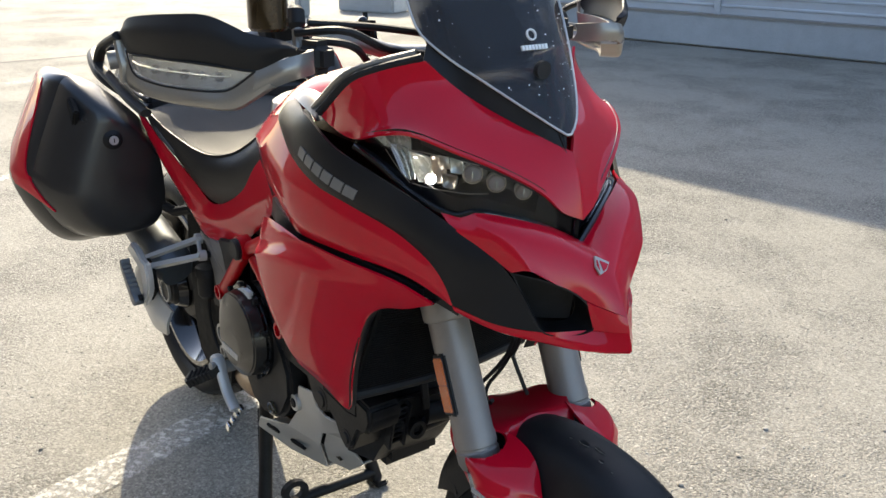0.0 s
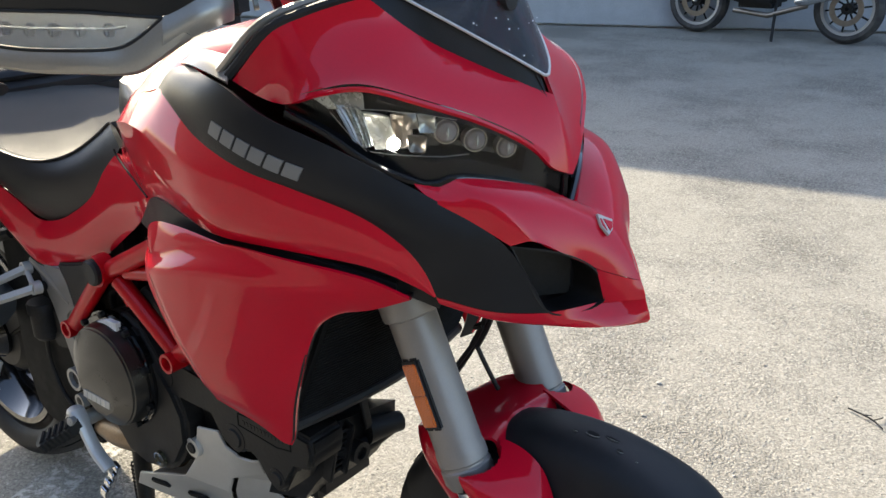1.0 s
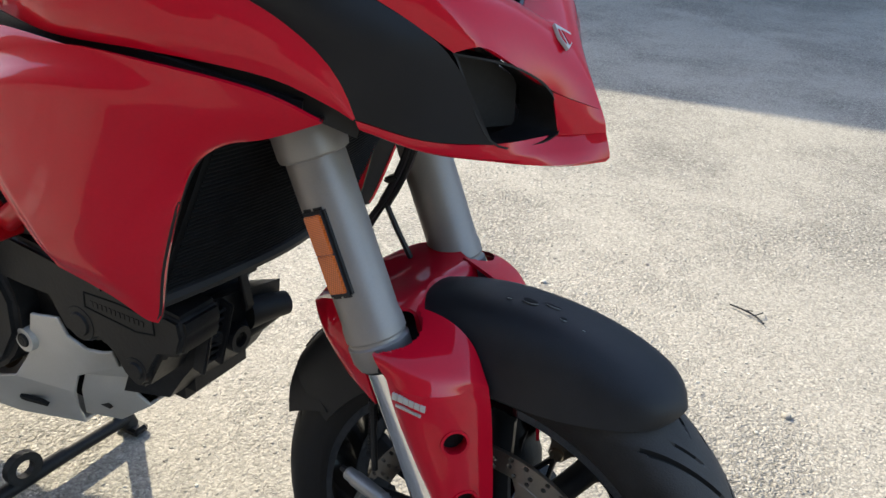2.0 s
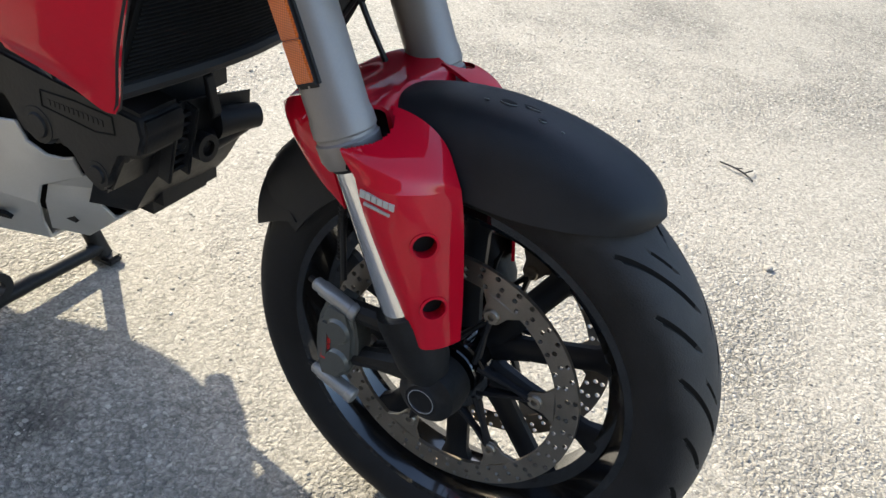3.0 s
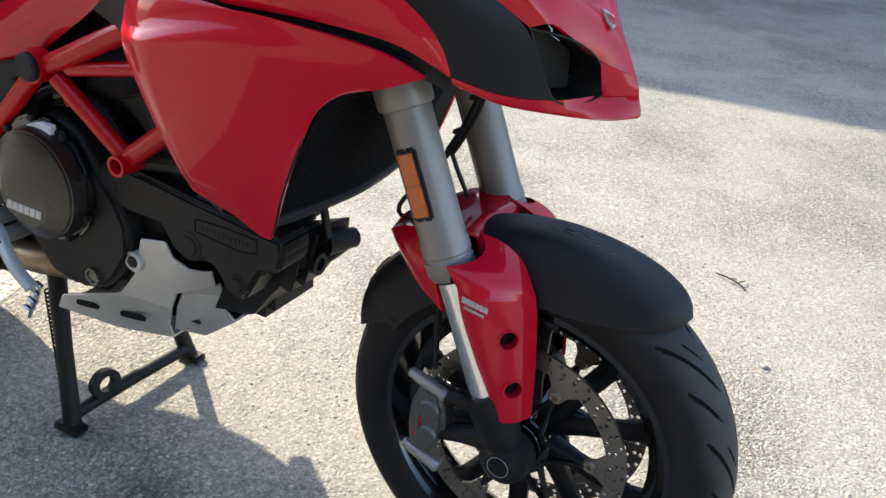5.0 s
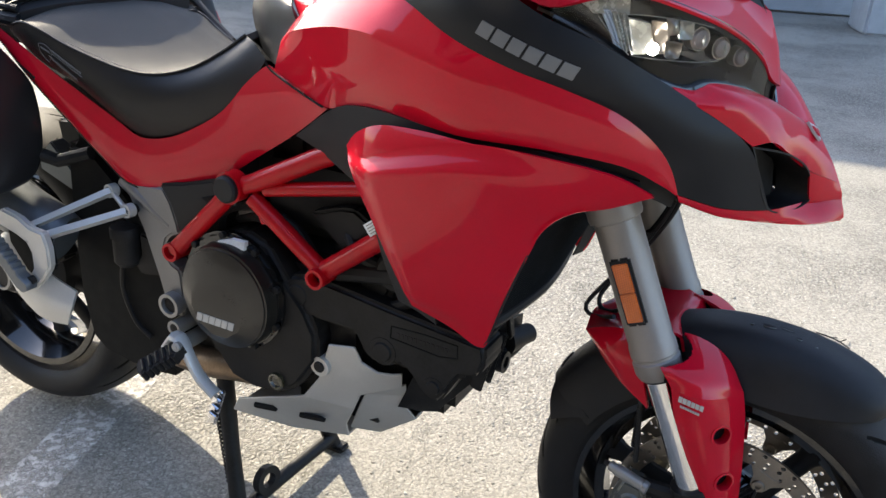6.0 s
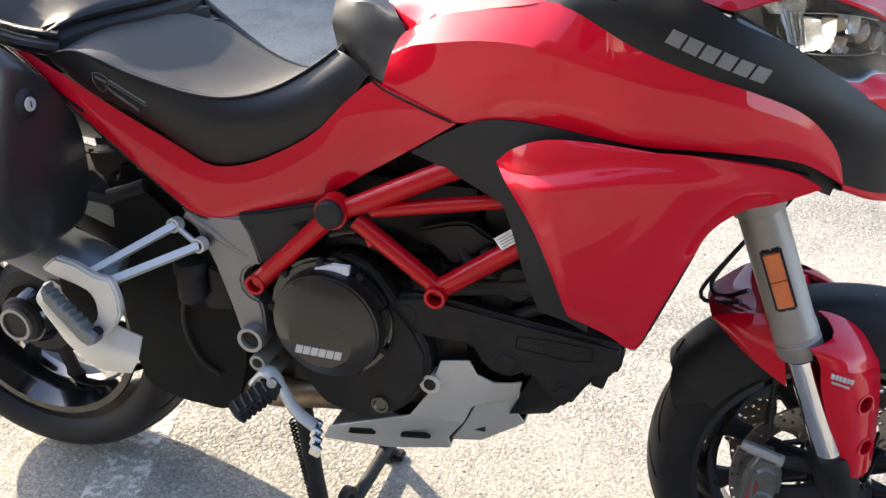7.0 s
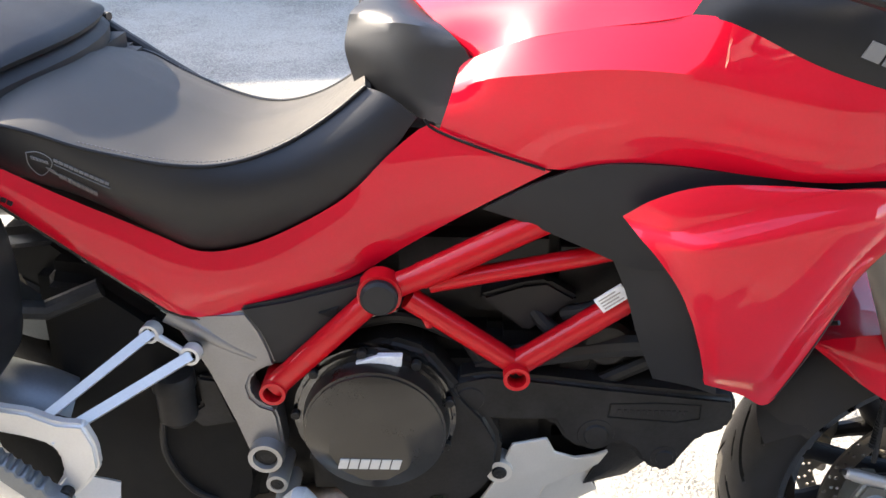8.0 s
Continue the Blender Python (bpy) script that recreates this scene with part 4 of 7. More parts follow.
def word_on(bm, g, a, b, down, count, height, lean=0.3, gap=0.14, lift=0.0016):
    """Plain slanted blocks laid on the patch g from a to b, (x, z) points."""
    a, b, dn = np.array(a), np.array(b), np.array(down)
    dn = dn / np.linalg.norm(dn) * height
    u = (b - a) / count
    s = -u / np.linalg.norm(u) * lean * height
    for k in range(count):
        F, H = [], []
        for r in range(5):
            F.append([]), H.append([])
            for c in range(5):
                p = a + u * (k + (1 - gap) * c / 4) + (dn + s) * r / 4
                y = on(g, *p)
                F[-1].append(bm.verts.new((p[0], y - lift, p[1])))
                H[-1].append(bm.verts.new((p[0], y + 0.002, p[1])))
        for r in range(4):
            for c in range(4):
                bm.faces.new((F[r][c], F[r][c + 1], F[r + 1][c + 1], F[r + 1][c]))
                bm.faces.new((H[r][c], H[r + 1][c], H[r + 1][c + 1], H[r][c + 1]))
        for c in range(4):
            for r in (0, 4):
                bm.faces.new((F[r][c], H[r][c], H[r][c + 1], F[r][c + 1]))
                bm.faces.new((F[c][r], H[c][r], H[c + 1][r], F[c + 1][r]))
    return bm


bm = word_on(bmesh.new(), strip, (0.382, 1.010), (0.495, 0.968), (-0.05, -1), 6, 0.0170, 0.42, 0.16)
part("strip_lettering", bm, WHITE_MARK, bike, "silver block lettering")

# tank and side panel
tank_lo = [(0.0, -0.145, 0.881), (0.055, -0.162, 0.865), (0.118, -0.183, 0.853), (0.205, -0.218, 0.875), (0.292, -0.244, 0.876), (0.368, -0.258, 0.874), (0.462, -0.240, 0.872), (0.540, -0.197, 0.857), (0.581, -0.169, 0.835), (0.599, -0.157, 0.822)]
tank_mid = [(0.006, -0.146, 0.900), (0.065, -0.176, 0.905), (0.128, -0.206, 0.912), (0.210, -0.238, 0.922), (0.297, -0.259, 0.915), (0.372, -0.268, 0.905), (0.465, -0.247, 0.895), (0.540, -0.204, 0.876), (0.580, -0.174, 0.851), (0.5995, -0.1575, 0.8225)]
tank_edge = [(0.014, -0.146, 0.925), (0.050, -0.172, 0.945), (0.100, -0.204, 0.960), (0.160, -0.228, 0.972), (0.225, -0.250, 0.975), (0.290, -0.263, 0.965), (0.360, -0.269, 0.953), (0.445, -0.254, 0.935), (0.520, -0.217, 0.910), (0.562, -0.187, 0.880), (0.586, -0.168, 0.852), (0.600, -0.157, 0.823)]
tank_hi = [(0.022, -0.128, 0.950), (0.085, -0.170, 0.985), (0.150, -0.196, 1.003), (0.232, -0.222, 1.022), (0.269, -0.238, 1.017), (0.343, -0.256, 0.985), (0.416, -0.258, 0.962), (0.476, -0.236, 0.943), (0.534, -0.203, 0.917), (0.571, -0.177, 0.884), (0.591, -0.164, 0.854), (0.601, -0.156, 0.824)]
side_panel = rows([tank_lo, tank_mid, tank_edge], 44, 10)[:-1] + rows([tank_edge, tank_hi], 44, 5)
both("side_panel", side_panel, RED, "glossy red tank side panel", 0.005)
# seam between the tank and the tail panel
for side in (1, -1):
    pts = [(p[0], (p[1] - 0.0035) * side, p[2]) for p in curve([(-0.016, -0.143, 0.893), (-0.004, -0.146, 0.882), (0.050, -0.161, 0.866), (0.112, -0.180, 0.8525)], 16)]
    part("seam", sweep(bmesh.new(), pts, 0.0016, 6), GROOVE, bike)
tank_top = whole(rows([
    [(0.040, -0.132, 0.951), (-0.010, -0.086, 0.986), (-0.050, 0.0, 1.006)],
    [(0.085, -0.170, 0.985), (0.100, -0.115, 1.030), (0.110, 0.0, 1.045)],
    [(0.150, -0.196, 1.003), (0.165, -0.135, 1.056), (0.175, 0.0, 1.075)],
    [(0.232, -0.222, 1.022), (0.240, -0.150, 1.075), (0.250, 0.0, 1.095)],
    [(0.300, -0.200, 1.045), (0.320, -0.130, 1.080), (0.330, 0.0, 1.090)],
    [(0.400, -0.150, 1.040), (0.410, -0.090, 1.060), (0.420, 0.0, 1.065)],
], 14, 26))
part("tank_top", shell(bmesh.new(), tank_top, 0.005, (0, 0, 1)), RED, bike, "glossy red fuel tank top")

# dark filler behind the gap under the side panel
fill = rows([[(p[0], p[1] + 0.022, p[2] + 0.010) for p in tank_lo[3:]], [(0.215, -0.190, 0.850), (0.300, -0.215, 0.850), (0.380, -0.225, 0.848), (0.460, -0.212, 0.845), (0.530, -0.178, 0.828), (0.575, -0.150, 0.808), (0.592, -0.140, 0.800)]], 24, 5)
both("gap_filler", fill, BLACK, "", 0.004)

# black rubber pad between tank and seat
pad_r = rows([
    [(-0.100, -0.060, 0.905), (-0.110, -0.058, 0.945), (-0.106, -0.052, 0.970), (-0.102, -0.050, 0.984), (-0.09, 0.0, 0.990)],
    [(-0.045, -0.108, 0.890), (-0.050, -0.108, 0.935), (-0.046, -0.105, 0.970), (-0.048, -0.094, 0.988), (-0.075, 0.0, 1.000)],
    [(0.004, -0.140, 0.884), (0.020, -0.138, 0.918), (0.034, -0.135, 0.948), (0.012, -0.118, 0.976), (-0.052, 0.0, 1.001)],
], 18, 12)
part("tank_pad", shell(bmesh.new(), whole(pad_r), 0.006, (-0.3, 0, 1)), LEATHER, bike, "black padded tank guard")
# black cowl behind the radiator shroud
cowl_up = [(0.048, -0.160, 0.796), (0.075, -0.170, 0.815), (0.105, -0.182, 0.837), (0.160, -0.206, 0.867), (0.233, -0.232, 0.878), (0.331, -0.250, 0.874), (0.450, -0.236, 0.868), (0.560, -0.175, 0.835)]
cowl_lo = [(0.048, -0.160, 0.796), (0.100, -0.170, 0.783), (0.160, -0.192, 0.766), (0.225, -0.215, 0.752), (0.280, -0.235, 0.790), (0.340, -0.238, 0.820), (0.440, -0.225, 0.830), (0.555, -0.172, 0.815)]
cowl = coons(cowl_up, cowl_lo, [(0.048, -0.160, 0.796), (0.048, -0.160, 0.7955)], [(0.560, -0.175, 0.835), (0.555, -0.172, 0.815)], 32, 8, 0.004)
both("inner_cowl", cowl, BLACK_STRIP, "satin black inner cowl", 0.005)
cowl2 = rows([[(0.180, -0.196, 0.775), (0.205, -0.200, 0.720), (0.225, -0.200, 0.660), (0.250, -0.196, 0.600)], [(0.225, -0.215, 0.780), (0.250, -0.218, 0.720), (0.268, -0.216, 0.660), (0.290, -0.210, 0.600)], [(0.290, -0.228, 0.780), (0.300, -0.228, 0.720), (0.310, -0.222, 0.660), (0.320, -0.212, 0.590)]], 16, 8)
both("shroud_liner", cowl2, BLACK_STRIP, "", 0.005)

# red radiator shroud
tip, dip, fr = (0.187, -0.235, 0.825), (0.388, -0.268, 0.871), (0.578, -0.172, 0.819)
crease = [tip, (0.225, -0.262, 0.826), (0.262, -0.272, 0.838), (0.320, -0.274, 0.857), dip]
lip = coons([tip, (0.212, -0.250, 0.850), (0.252, -0.261, 0.869), (0.310, -0.266, 0.874), dip], crease, [tip, (0.1871, -0.2351, 0.8249)], [dip, (0.3881, -0.2681, 0.8709)], 22, 7, 0.002, (0, -0.7, 0.7))
shroud = coons(crease + [(0.463, -0.250, 0.865), (0.536, -0.205, 0.845), fr], [(0.296, -0.240, 0.625), (0.345, -0.218, 0.596), (0.374, -0.204, 0.572), (0.387, -0.198, 0.568)],
               [tip, (0.222, -0.262, 0.792), (0.248, -0.268, 0.755), (0.272, -0.262, 0.700), (0.296, -0.240, 0.625)],
               [fr, (0.530, -0.184, 0.798), (0.482, -0.196, 0.783), (0.456, -0.203, 0.758), (0.440, -0.209, 0.715), (0.416, -0.209, 0.645), (0.396, -0.200, 0.585), (0.387, -0.198, 0.568)], 48, 34)
shroud = relaxed(shroud, 260)


def ease(q):
    q = min(1.0, max(0.0, q))
    return q * q * (3 - 2 * q)


for j, r in enumerate(shroud):
    for i, p in enumerate(r):
        u, v = i / 47, j / 33
        p[1] -= 0.022 * ease((1 - u) / 0.45) * ease(v / 0.13) * (0.35 + 0.65 * ease(u / 0.16)) * (1 - 0.6 * v) * ease((1 - v) / 0.12)
both("shroud_lip", lip, RED, "", 0.004)
both("radiator_shroud", shroud, RED, "glossy red radiator shroud", 0.004)
inner = rows([[fr, (0.530, -0.184, 0.798), (0.482, -0.196, 0.783), (0.456, -0.203, 0.758), (0.440, -0.209, 0.715), (0.416, -0.209, 0.645), (0.396, -0.200, 0.585), (0.387, -0.198, 0.568)], [(0.560, -0.14, 0.815), (0.515, -0.155, 0.795), (0.470, -0.165, 0.78), (0.440, -0.172, 0.755), (0.420, -0.18, 0.715), (0.398, -0.185, 0.645), (0.384, -0.182, 0.590), (0.376, -0.18, 0.564)]], 24, 5)
both("shroud_edge", inner, BLACK, "", 0.003, toward=(1, 0, 0))

# upper fairing round the headlights
fair_ul, fair_ur, brow = (0.380, -0.226, 1.047), (0.494, -0.130, 1.131), (0.643, 0.0, 1.021)
fair_top = [fair_ur, (0.534, -0.090, 1.088), (0.589, -0.048, 1.053), brow]
hl_top = [fair_ul, (0.412, -0.222, 1.034), (0.444, -0.212, 1.026), (0.484, -0.198, 1.039), (0.528, -0.179, 1.046), (0.583, -0.147, 1.030), (0.624, -0.102, 1.007), (0.651, -0.055, 0.976), (0.662, -0.028, 0.947), (0.671, 0.0, 0.934)]
hl_low = [(0.444, -0.212, 1.020), (0.485, -0.196, 1.000), (0.528, -0.178, 0.971), (0.566, -0.158, 0.953), (0.588, -0.142, 0.947), (0.604, -0.128, 0.954), (0.628, -0.094, 0.948), (0.653, -0.048, 0.932), (0.671, 0.0, 0.904)]
edge_l = [(0.494, -0.130, 1.133), (0.450, -0.170, 1.116), (0.415, -0.198, 1.096), (0.380, -0.227, 1.049)]
fair = coons(fair_top, hl_top, [fair_ur] + edge_l[1:3] + [fair_ul], [brow, (0.660, 0.0, 0.978), hl_top[-1]], 40, 18, 0.006, (0.5, -0.5, 0.7))
fair = relaxed(fair)
for j, r in enumerate(fair):
    for i, p in enumerate(r):
        u, v = i / (len(r) - 1), j / (len(fair) - 1)
        p += np.array([0.5, -0.5, 0.7]) * 0.007 * 4 * v * (1 - v) * min(1.0, 4 * u) * (1 - u) ** 0.5
part("nose_fairing", shell(bmesh.new(), halves(fair), 0.004, (1, 0, 0.4)), RED, bike, "glossy red nose fairing above the headlights")
for side in (1, -1):
    bm = sweep(bmesh.new(), smooth_path([(p[0] - 0.006, p[1] * side, p[2] + 0.002) for p in edge_l], 16), 0.0058, 8)
    part("fairing_trim", bm, BLACK, bike)
    bm = sweep(bmesh.new(), smooth_path([(p[0] - 0.020, p[1] * side, p[2] + 0.006) for p in edge_l], 16), 0.0055, 8)
    part("trim_bead", bm, CHAMP, bike)
    cap = coons([(0.262, -0.186 * side, 1.060), (0.308, -0.198 * side, 1.070), (0.356, -0.206 * side, 1.068)], [(0.258, -0.204 * side, 1.052), (0.312, -0.228 * side, 1.058), (0.384, -0.238 * side, 1.048)], [(0.262, -0.186 * side, 1.060), (0.258, -0.204 * side, 1.052)], [(0.356, -0.206 * side, 1.068), (0.384, -0.238 * side, 1.048)], 14, 8, 0.006, (0, 0, 1))
    part("fairing_cap", shell(bmesh.new(), cap, 0.004, (0, 0, 1)), CHAMP, bike, "pale metal cap beside the fairing")

# headlights
dome = coons(hl_top[2:], hl_low, [hl_top[2], hl_low[0]], [hl_top[-1], hl_low[-1]], 30, 9)
deep = [[p + np.array([-0.030 * (1 if 0 < j < 8 else 0.10), 0.030 * (1 if 0 < j < 8 else 0.10) * (1 if i < 24 else 0.2), 0]) for i, p in enumerate(row)] for j, row in enumerate(dome)]
lamp = part("headlight", shell(bmesh.new(), halves(deep), 0.004, (1, 0, 0)), GLOSS, bike, "black headlight unit with clear lens")
for side in (1, -1):
    def sd(g):
        return g if side > 0 else mirrored(g)
    inset = [[p + np.array([-0.002, 0.002, 0]) for p in row[:27]] for row in dome]
    lens = part("lens", shell(bmesh.new(), sd(inset), 0.002, (0.7, -0.7 * side, 0)), LENS, lamp, "clear headlight lens")
    lens.visible_shadow = False
    # black mask round the clear window of the lens
    DM = np.array(dome)

    def at(u, v, d):
        a, b = u * 29, v * 8
        i, j = min(int(a), 28), min(int(b), 7)
        f, k = a - i, b - j
        p = DM[j, i] * (1 - f) * (1 - k) + DM[j, i + 1] * f * (1 - k) + DM[j + 1, i] * (1 - f) * k + DM[j + 1, i + 1] * f * k
        return Vector((p[0] - d, (p[1] + d) * side, p[2]))

    def facet(name, quad, d, material, label="", bend=0.0):
        """A small pressed plate between four (u, v) corners of the unit, d deep."""
        bm = bmesh.new()
        g = []
        for r in range(7):
            g.append([])
            for c in range(7):
                x, y = c / 6, r / 6
                u, v = [quad[0][q] * (1 - x) * (1 - y) + quad[1][q] * x * (1 - y) + quad[2][q] * x * y + quad[3][q] * (1 - x) * y for q in (0, 1)]
                g[-1].append(np.array(at(u, v, d + bend * 16 * x * (1 - x) * y * (1 - y))))
        return part(name, shell(bm, g, 0.002, (0.7, -0.7 * side, 0)), material, lamp, label)
    mask = [[p + np.array([-0.005, 0.005, 0]) for p in row] for row in dome[6:]]
    part("mask", shell(bmesh.new(), sd([r[10:] for r in mask]), 0.002, (0.7, -0.7 * side, 0)), MASK, lamp)
    part("mask", shell(bmesh.new(), sd([[p + np.array([-0.005, 0.005, 0]) for p in row[:11]] for row in dome[7:]]), 0.002, (0.7, -0.7 * side, 0)), MASK, lamp)
    mask = [[p + np.array([-0.005, 0.005, 0]) for p in row[23:]] for row in dome]
    part("mask", shell(bmesh.new(), sd(mask), 0.002, (0.7, -0.7 * side, 0)), MASK, lamp)
    mask = [[p + np.array([-0.005, 0.005, 0]) for p in row[9:]] for row in dome[:2]]
    part("mask", shell(bmesh.new(), sd(mask), 0.002, (0.7, -0.7 * side, 0)), MASK, lamp)
    facet("corner_reflector", [(0.10, 0.12), (0.26, 0.10), (0.27, 0.34), (0.15, 0.46)], 0.010, GLEAM, "bright stepped reflector", 0.003)
    facet("corner_lens", [(0.10, 0.16), (0.15, 0.12), (0.185, 0.42), (0.15, 0.44)], 0.007, GLEAM)
    for k in range(5):
        lo, hi = k / 5, (k + 0.86) / 5
        facet("light_guide", [(0.172 + 0.085 * lo, 0.36 - 0.04 * lo), (0.172 + 0.085 * hi, 0.36 - 0.04 * hi), (0.262 + 0.046 * hi, 0.97 - 0.17 * hi), (0.262 + 0.046 * lo, 0.97 - 0.17 * lo)], 0.008 + 0.0015 * (k % 2), GUIDE if k < 2 else GLEAM, "pale stepped light guide", 0.002)
    facet("reflector_bowl", [(0.250, 0.42), (0.350, 0.34), (0.385, 0.70), (0.320, 0.86)], 0.014, GLEAM, "pale reflector bowl", 0.012)
    facet("reflector_bowl", [(0.352, 0.30), (0.410, 0.24), (0.430, 0.62), (0.390, 0.72)], 0.014, STEEL, "", 0.010)
    facet("lamp_bezel", [(0.385, 0.20), (0.425, 0.16), (0.440, 0.34), (0.405, 0.42)], 0.009, STEEL, "", -0.003)
    facet("lamp_bezel", [(0.430, 0.17), (0.480, 0.12), (0.492, 0.34), (0.445, 0.40)], 0.009, GLEAM, "", 0.004)
    facet("lamp_bezel", [(0.410, 0.50), (0.470, 0.44), (0.470, 0.66), (0.425, 0.70)], 0.012, STEEL, "", 0.005)
    part("lens_line", sweep(bmesh.new(), [at(u, v, 0.004) for u, v in ((0.20, 0.36), (0.25, 0.335), (0.32, 0.25), (0.40, 0.175), (0.47, 0.12), (0.545, 0.09))], 0.0005, 6), STEEL, lamp)
    part("lens_line", sweep(bmesh.new(), [at(u, v, 0.004) for u, v in ((0.30, 0.88), (0.36, 0.80), (0.43, 0.71), (0.52, 0.66), (0.603, 0.62))], 0.0005, 6), STEEL, lamp)
    part("lens_line", sweep(bmesh.new(), [at(u, v, 0.004) for u, v in ((0.16, 0.50), (0.19, 0.66), (0.23, 0.80), (0.29, 0.90))], 0.0005, 6), STEEL, lamp)
    ax = Vector((0.80, -0.60 * side, 0.0)).normalized()
    bm = bmesh.new()
    bmesh.ops.create_uvsphere(bm, u_segments=16, v_segments=10, radius=0.0072, matrix=Matrix.Translation(at(0.372, 0.66, 0.010)))
    part("diode", bm, GLOW, lamp, "lit white lamp")
    for u, v, rr in ((0.525, 0.32, 0.0125), (0.620, 0.38, 0.0120), (0.728, 0.32, 0.0105)):
        cc = at(u, v, 0.012)
        bm = sweep(bmesh.new(), [cc - ax * 0.010, cc, cc + ax * 0.004, cc + ax * 0.007], [rr, rr, rr * 0.8, rr * 0.15], 20)
        part("projector", bm, LENS_DARK, lamp, "small round projector lens")
        bm = pipe(bmesh.new(), cc - ax * 0.012, cc + ax * 0.001, rr + 0.0012, 0.0012, 20)
        part("projector_ring", bm, STEEL, lamp)
        # pale sliver modelled in place of a highlight on the projector lens
        bm = sweep(bmesh.new(), [cc + ax * 0.0075 + Vector((0, 0, z)) for z in (-0.006, 0, 0.006)], [0.0006, 0.0022, 0.0006], 8)
        part("projector_glint", bm, GLEAM, lamp)
    trim = [(p[0] + 0.001, p[1] * side, p[2] - 0.004) for p in hl_low]
    part("lamp_edge", sweep(bmesh.new(), smooth_path(trim, 30), 0.005, 8), GLOSS, lamp)

# beak below the headlights
ridge = [(0.671, 0.0, 0.904), (0.700, 0.0, 0.898), (0.724, 0.0, 0.884), (0.747, 0.0, 0.855), (0.763, 0.0, 0.826)]
op_ul, op_ur, op_lr, s_tip = (0.668, -0.113, 0.884), (0.729, -0.034, 0.845), (0.735, -0.024, 0.804), (0.697, -0.080, 0.801)
beak = coons(hl_low[3:], [op_ul, (0.688, -0.098, 0.889), (0.706, -0.072, 0.872), op_ur, ridge[-1]], [hl_low[3], (0.600, -0.157, 0.933), (0.632, -0.137, 0.912), op_ul], ridge, 30, 16, 0.006, (0.5, -0.5, 0.7))
part("beak", shell(bmesh.new(), halves(beak), 0.004, (1, 0, 0.5)), RED, bike, "glossy red beak with a small badge")
chin = coons([op_ur, ridge[-1]], [op_lr, (0.770, 0.0, 0.806)], [op_ur, op_lr], [ridge[-1], (0.768, 0.0, 0.815), (0.770, 0.0, 0.806)], 10, 8)
part("chin", shell(bmesh.new(), halves(chin), 0.004, (1, 0, 0)), RED, bike)
low0 = [(0.601, -0.156, 0.822), (0.650, -0.121, 0.805), (0.697, -0.080, 0.801), (0.735, -0.024, 0.804), (0.770, 0.0, 0.806)]
low1 = [(0.603, -0.153, 0.814), (0.650, -0.118, 0.794), (0.702, -0.074, 0.784), (0.745, -0.034, 0.778), (0.777, 0.0, 0.781)]
low2 = [(0.603, -0.140, 0.808), (0.645, -0.105, 0.789), (0.690, -0.062, 0.780), (0.730, -0.022, 0.774), (0.762, 0.0, 0.776)]
lipg = halves(rows([low0, low1, low2], 26, 8))
part("beak_lip", shell(bmesh.new(), lipg, 0.003, (1, 0, -0.2)), RED, bike, "red lower lip of the beak")
tray = whole(rows([low2, [(0.56, -0.13, 0.815), (0.58, -0.09, 0.81), (0.60, -0.05, 0.808), (0.62, -0.02, 0.806), (0.63, 0.0, 0.806)]], 20, 5))
part("undertray", shell(bmesh.new(), tray, 0.003, (0, 0, -1)), BLACK, bike)
for side in (1, -1):
    loop = [op_ul, (0.706, -0.072, 0.872), op_ur, op_lr, s_tip, op_ul]
    back = [(p[0] - 0.045, p[1] + 0.02 * (p[1] < -0.03), p[2]) for p in loop]
    g = rows([loop, back], 30, 4)
    sgn = np.array([1, side, 1])
    bm = shell(bmesh.new(), [[p * sgn for p in r] for r in g], 0.002, (0, 0, 1))
    part("duct", bm, DARK, bike, "dark air intake duct")
    bm = bmesh.new()
    f = [bm.verts.new((p[0], p[1] * side, p[2])) for p in back[:-1]]
    k = [bm.verts.new((p[0] - 0.004, p[1] * side, p[2])) for p in back[:-1]]
    bm.faces.new(f)
    bm.faces.new(k[::-1])
    for i in range(5):
        bm.faces.new((f[i], k[i], k[(i + 1) % 5], f[(i + 1) % 5]))
    part("duct_back", bm, DARK, bike)
# badge on the beak
bm = bmesh.new()
BK = np.array(beak)
bj, bi = np.unravel_index(np.argmin(np.linalg.norm(BK - np.array([0.7225, -0.012, 0.8890]), axis=2)), BK.shape[:2])
bj, bi = min(max(bj, 1), BK.shape[0] - 2), min(max(bi, 1), BK.shape[1] - 2)
u = Vector(BK[bj, bi - 1] - BK[bj, bi + 1]).normalized()
v = Vector(BK[bj + 1, bi] - BK[bj - 1, bi]).normalized()
w = u.cross(v).normalized()
if w.x < 0:
    w = -w
v = (v - u * v.dot(u)).normalized()
o = Vector(BK[bj, bi]) + Vector((0, MID * (bi / (BK.shape[1] - 1)) ** 2, 0)) + w * 0.0022
sheet_block(bm, o, u, v, w, [(-0.011, -0.007), (0.011, -0.008), (0.009, 0.007), (0.000, 0.017), (-0.008, 0.007)], 0.0012)
badge = part("badge", bm, CAST_MARK, bike, "small shield badge in red and silver")
bm = bmesh.new()
sheet_block(bm, o + w * 0.0012, u, v, w, [(-0.009, -0.003), (0.004, -0.003), (-0.003, 0.011), (-0.007, 0.0055)], 0.0010)
sheet_block(bm, o + w * 0.0012, u, v, w, [(0.007, -0.002), (0.0088, -0.002), (0.0075, 0.0055), (0.002, 0.012)], 0.0010)
part("badge_field", bm, RED, badge)

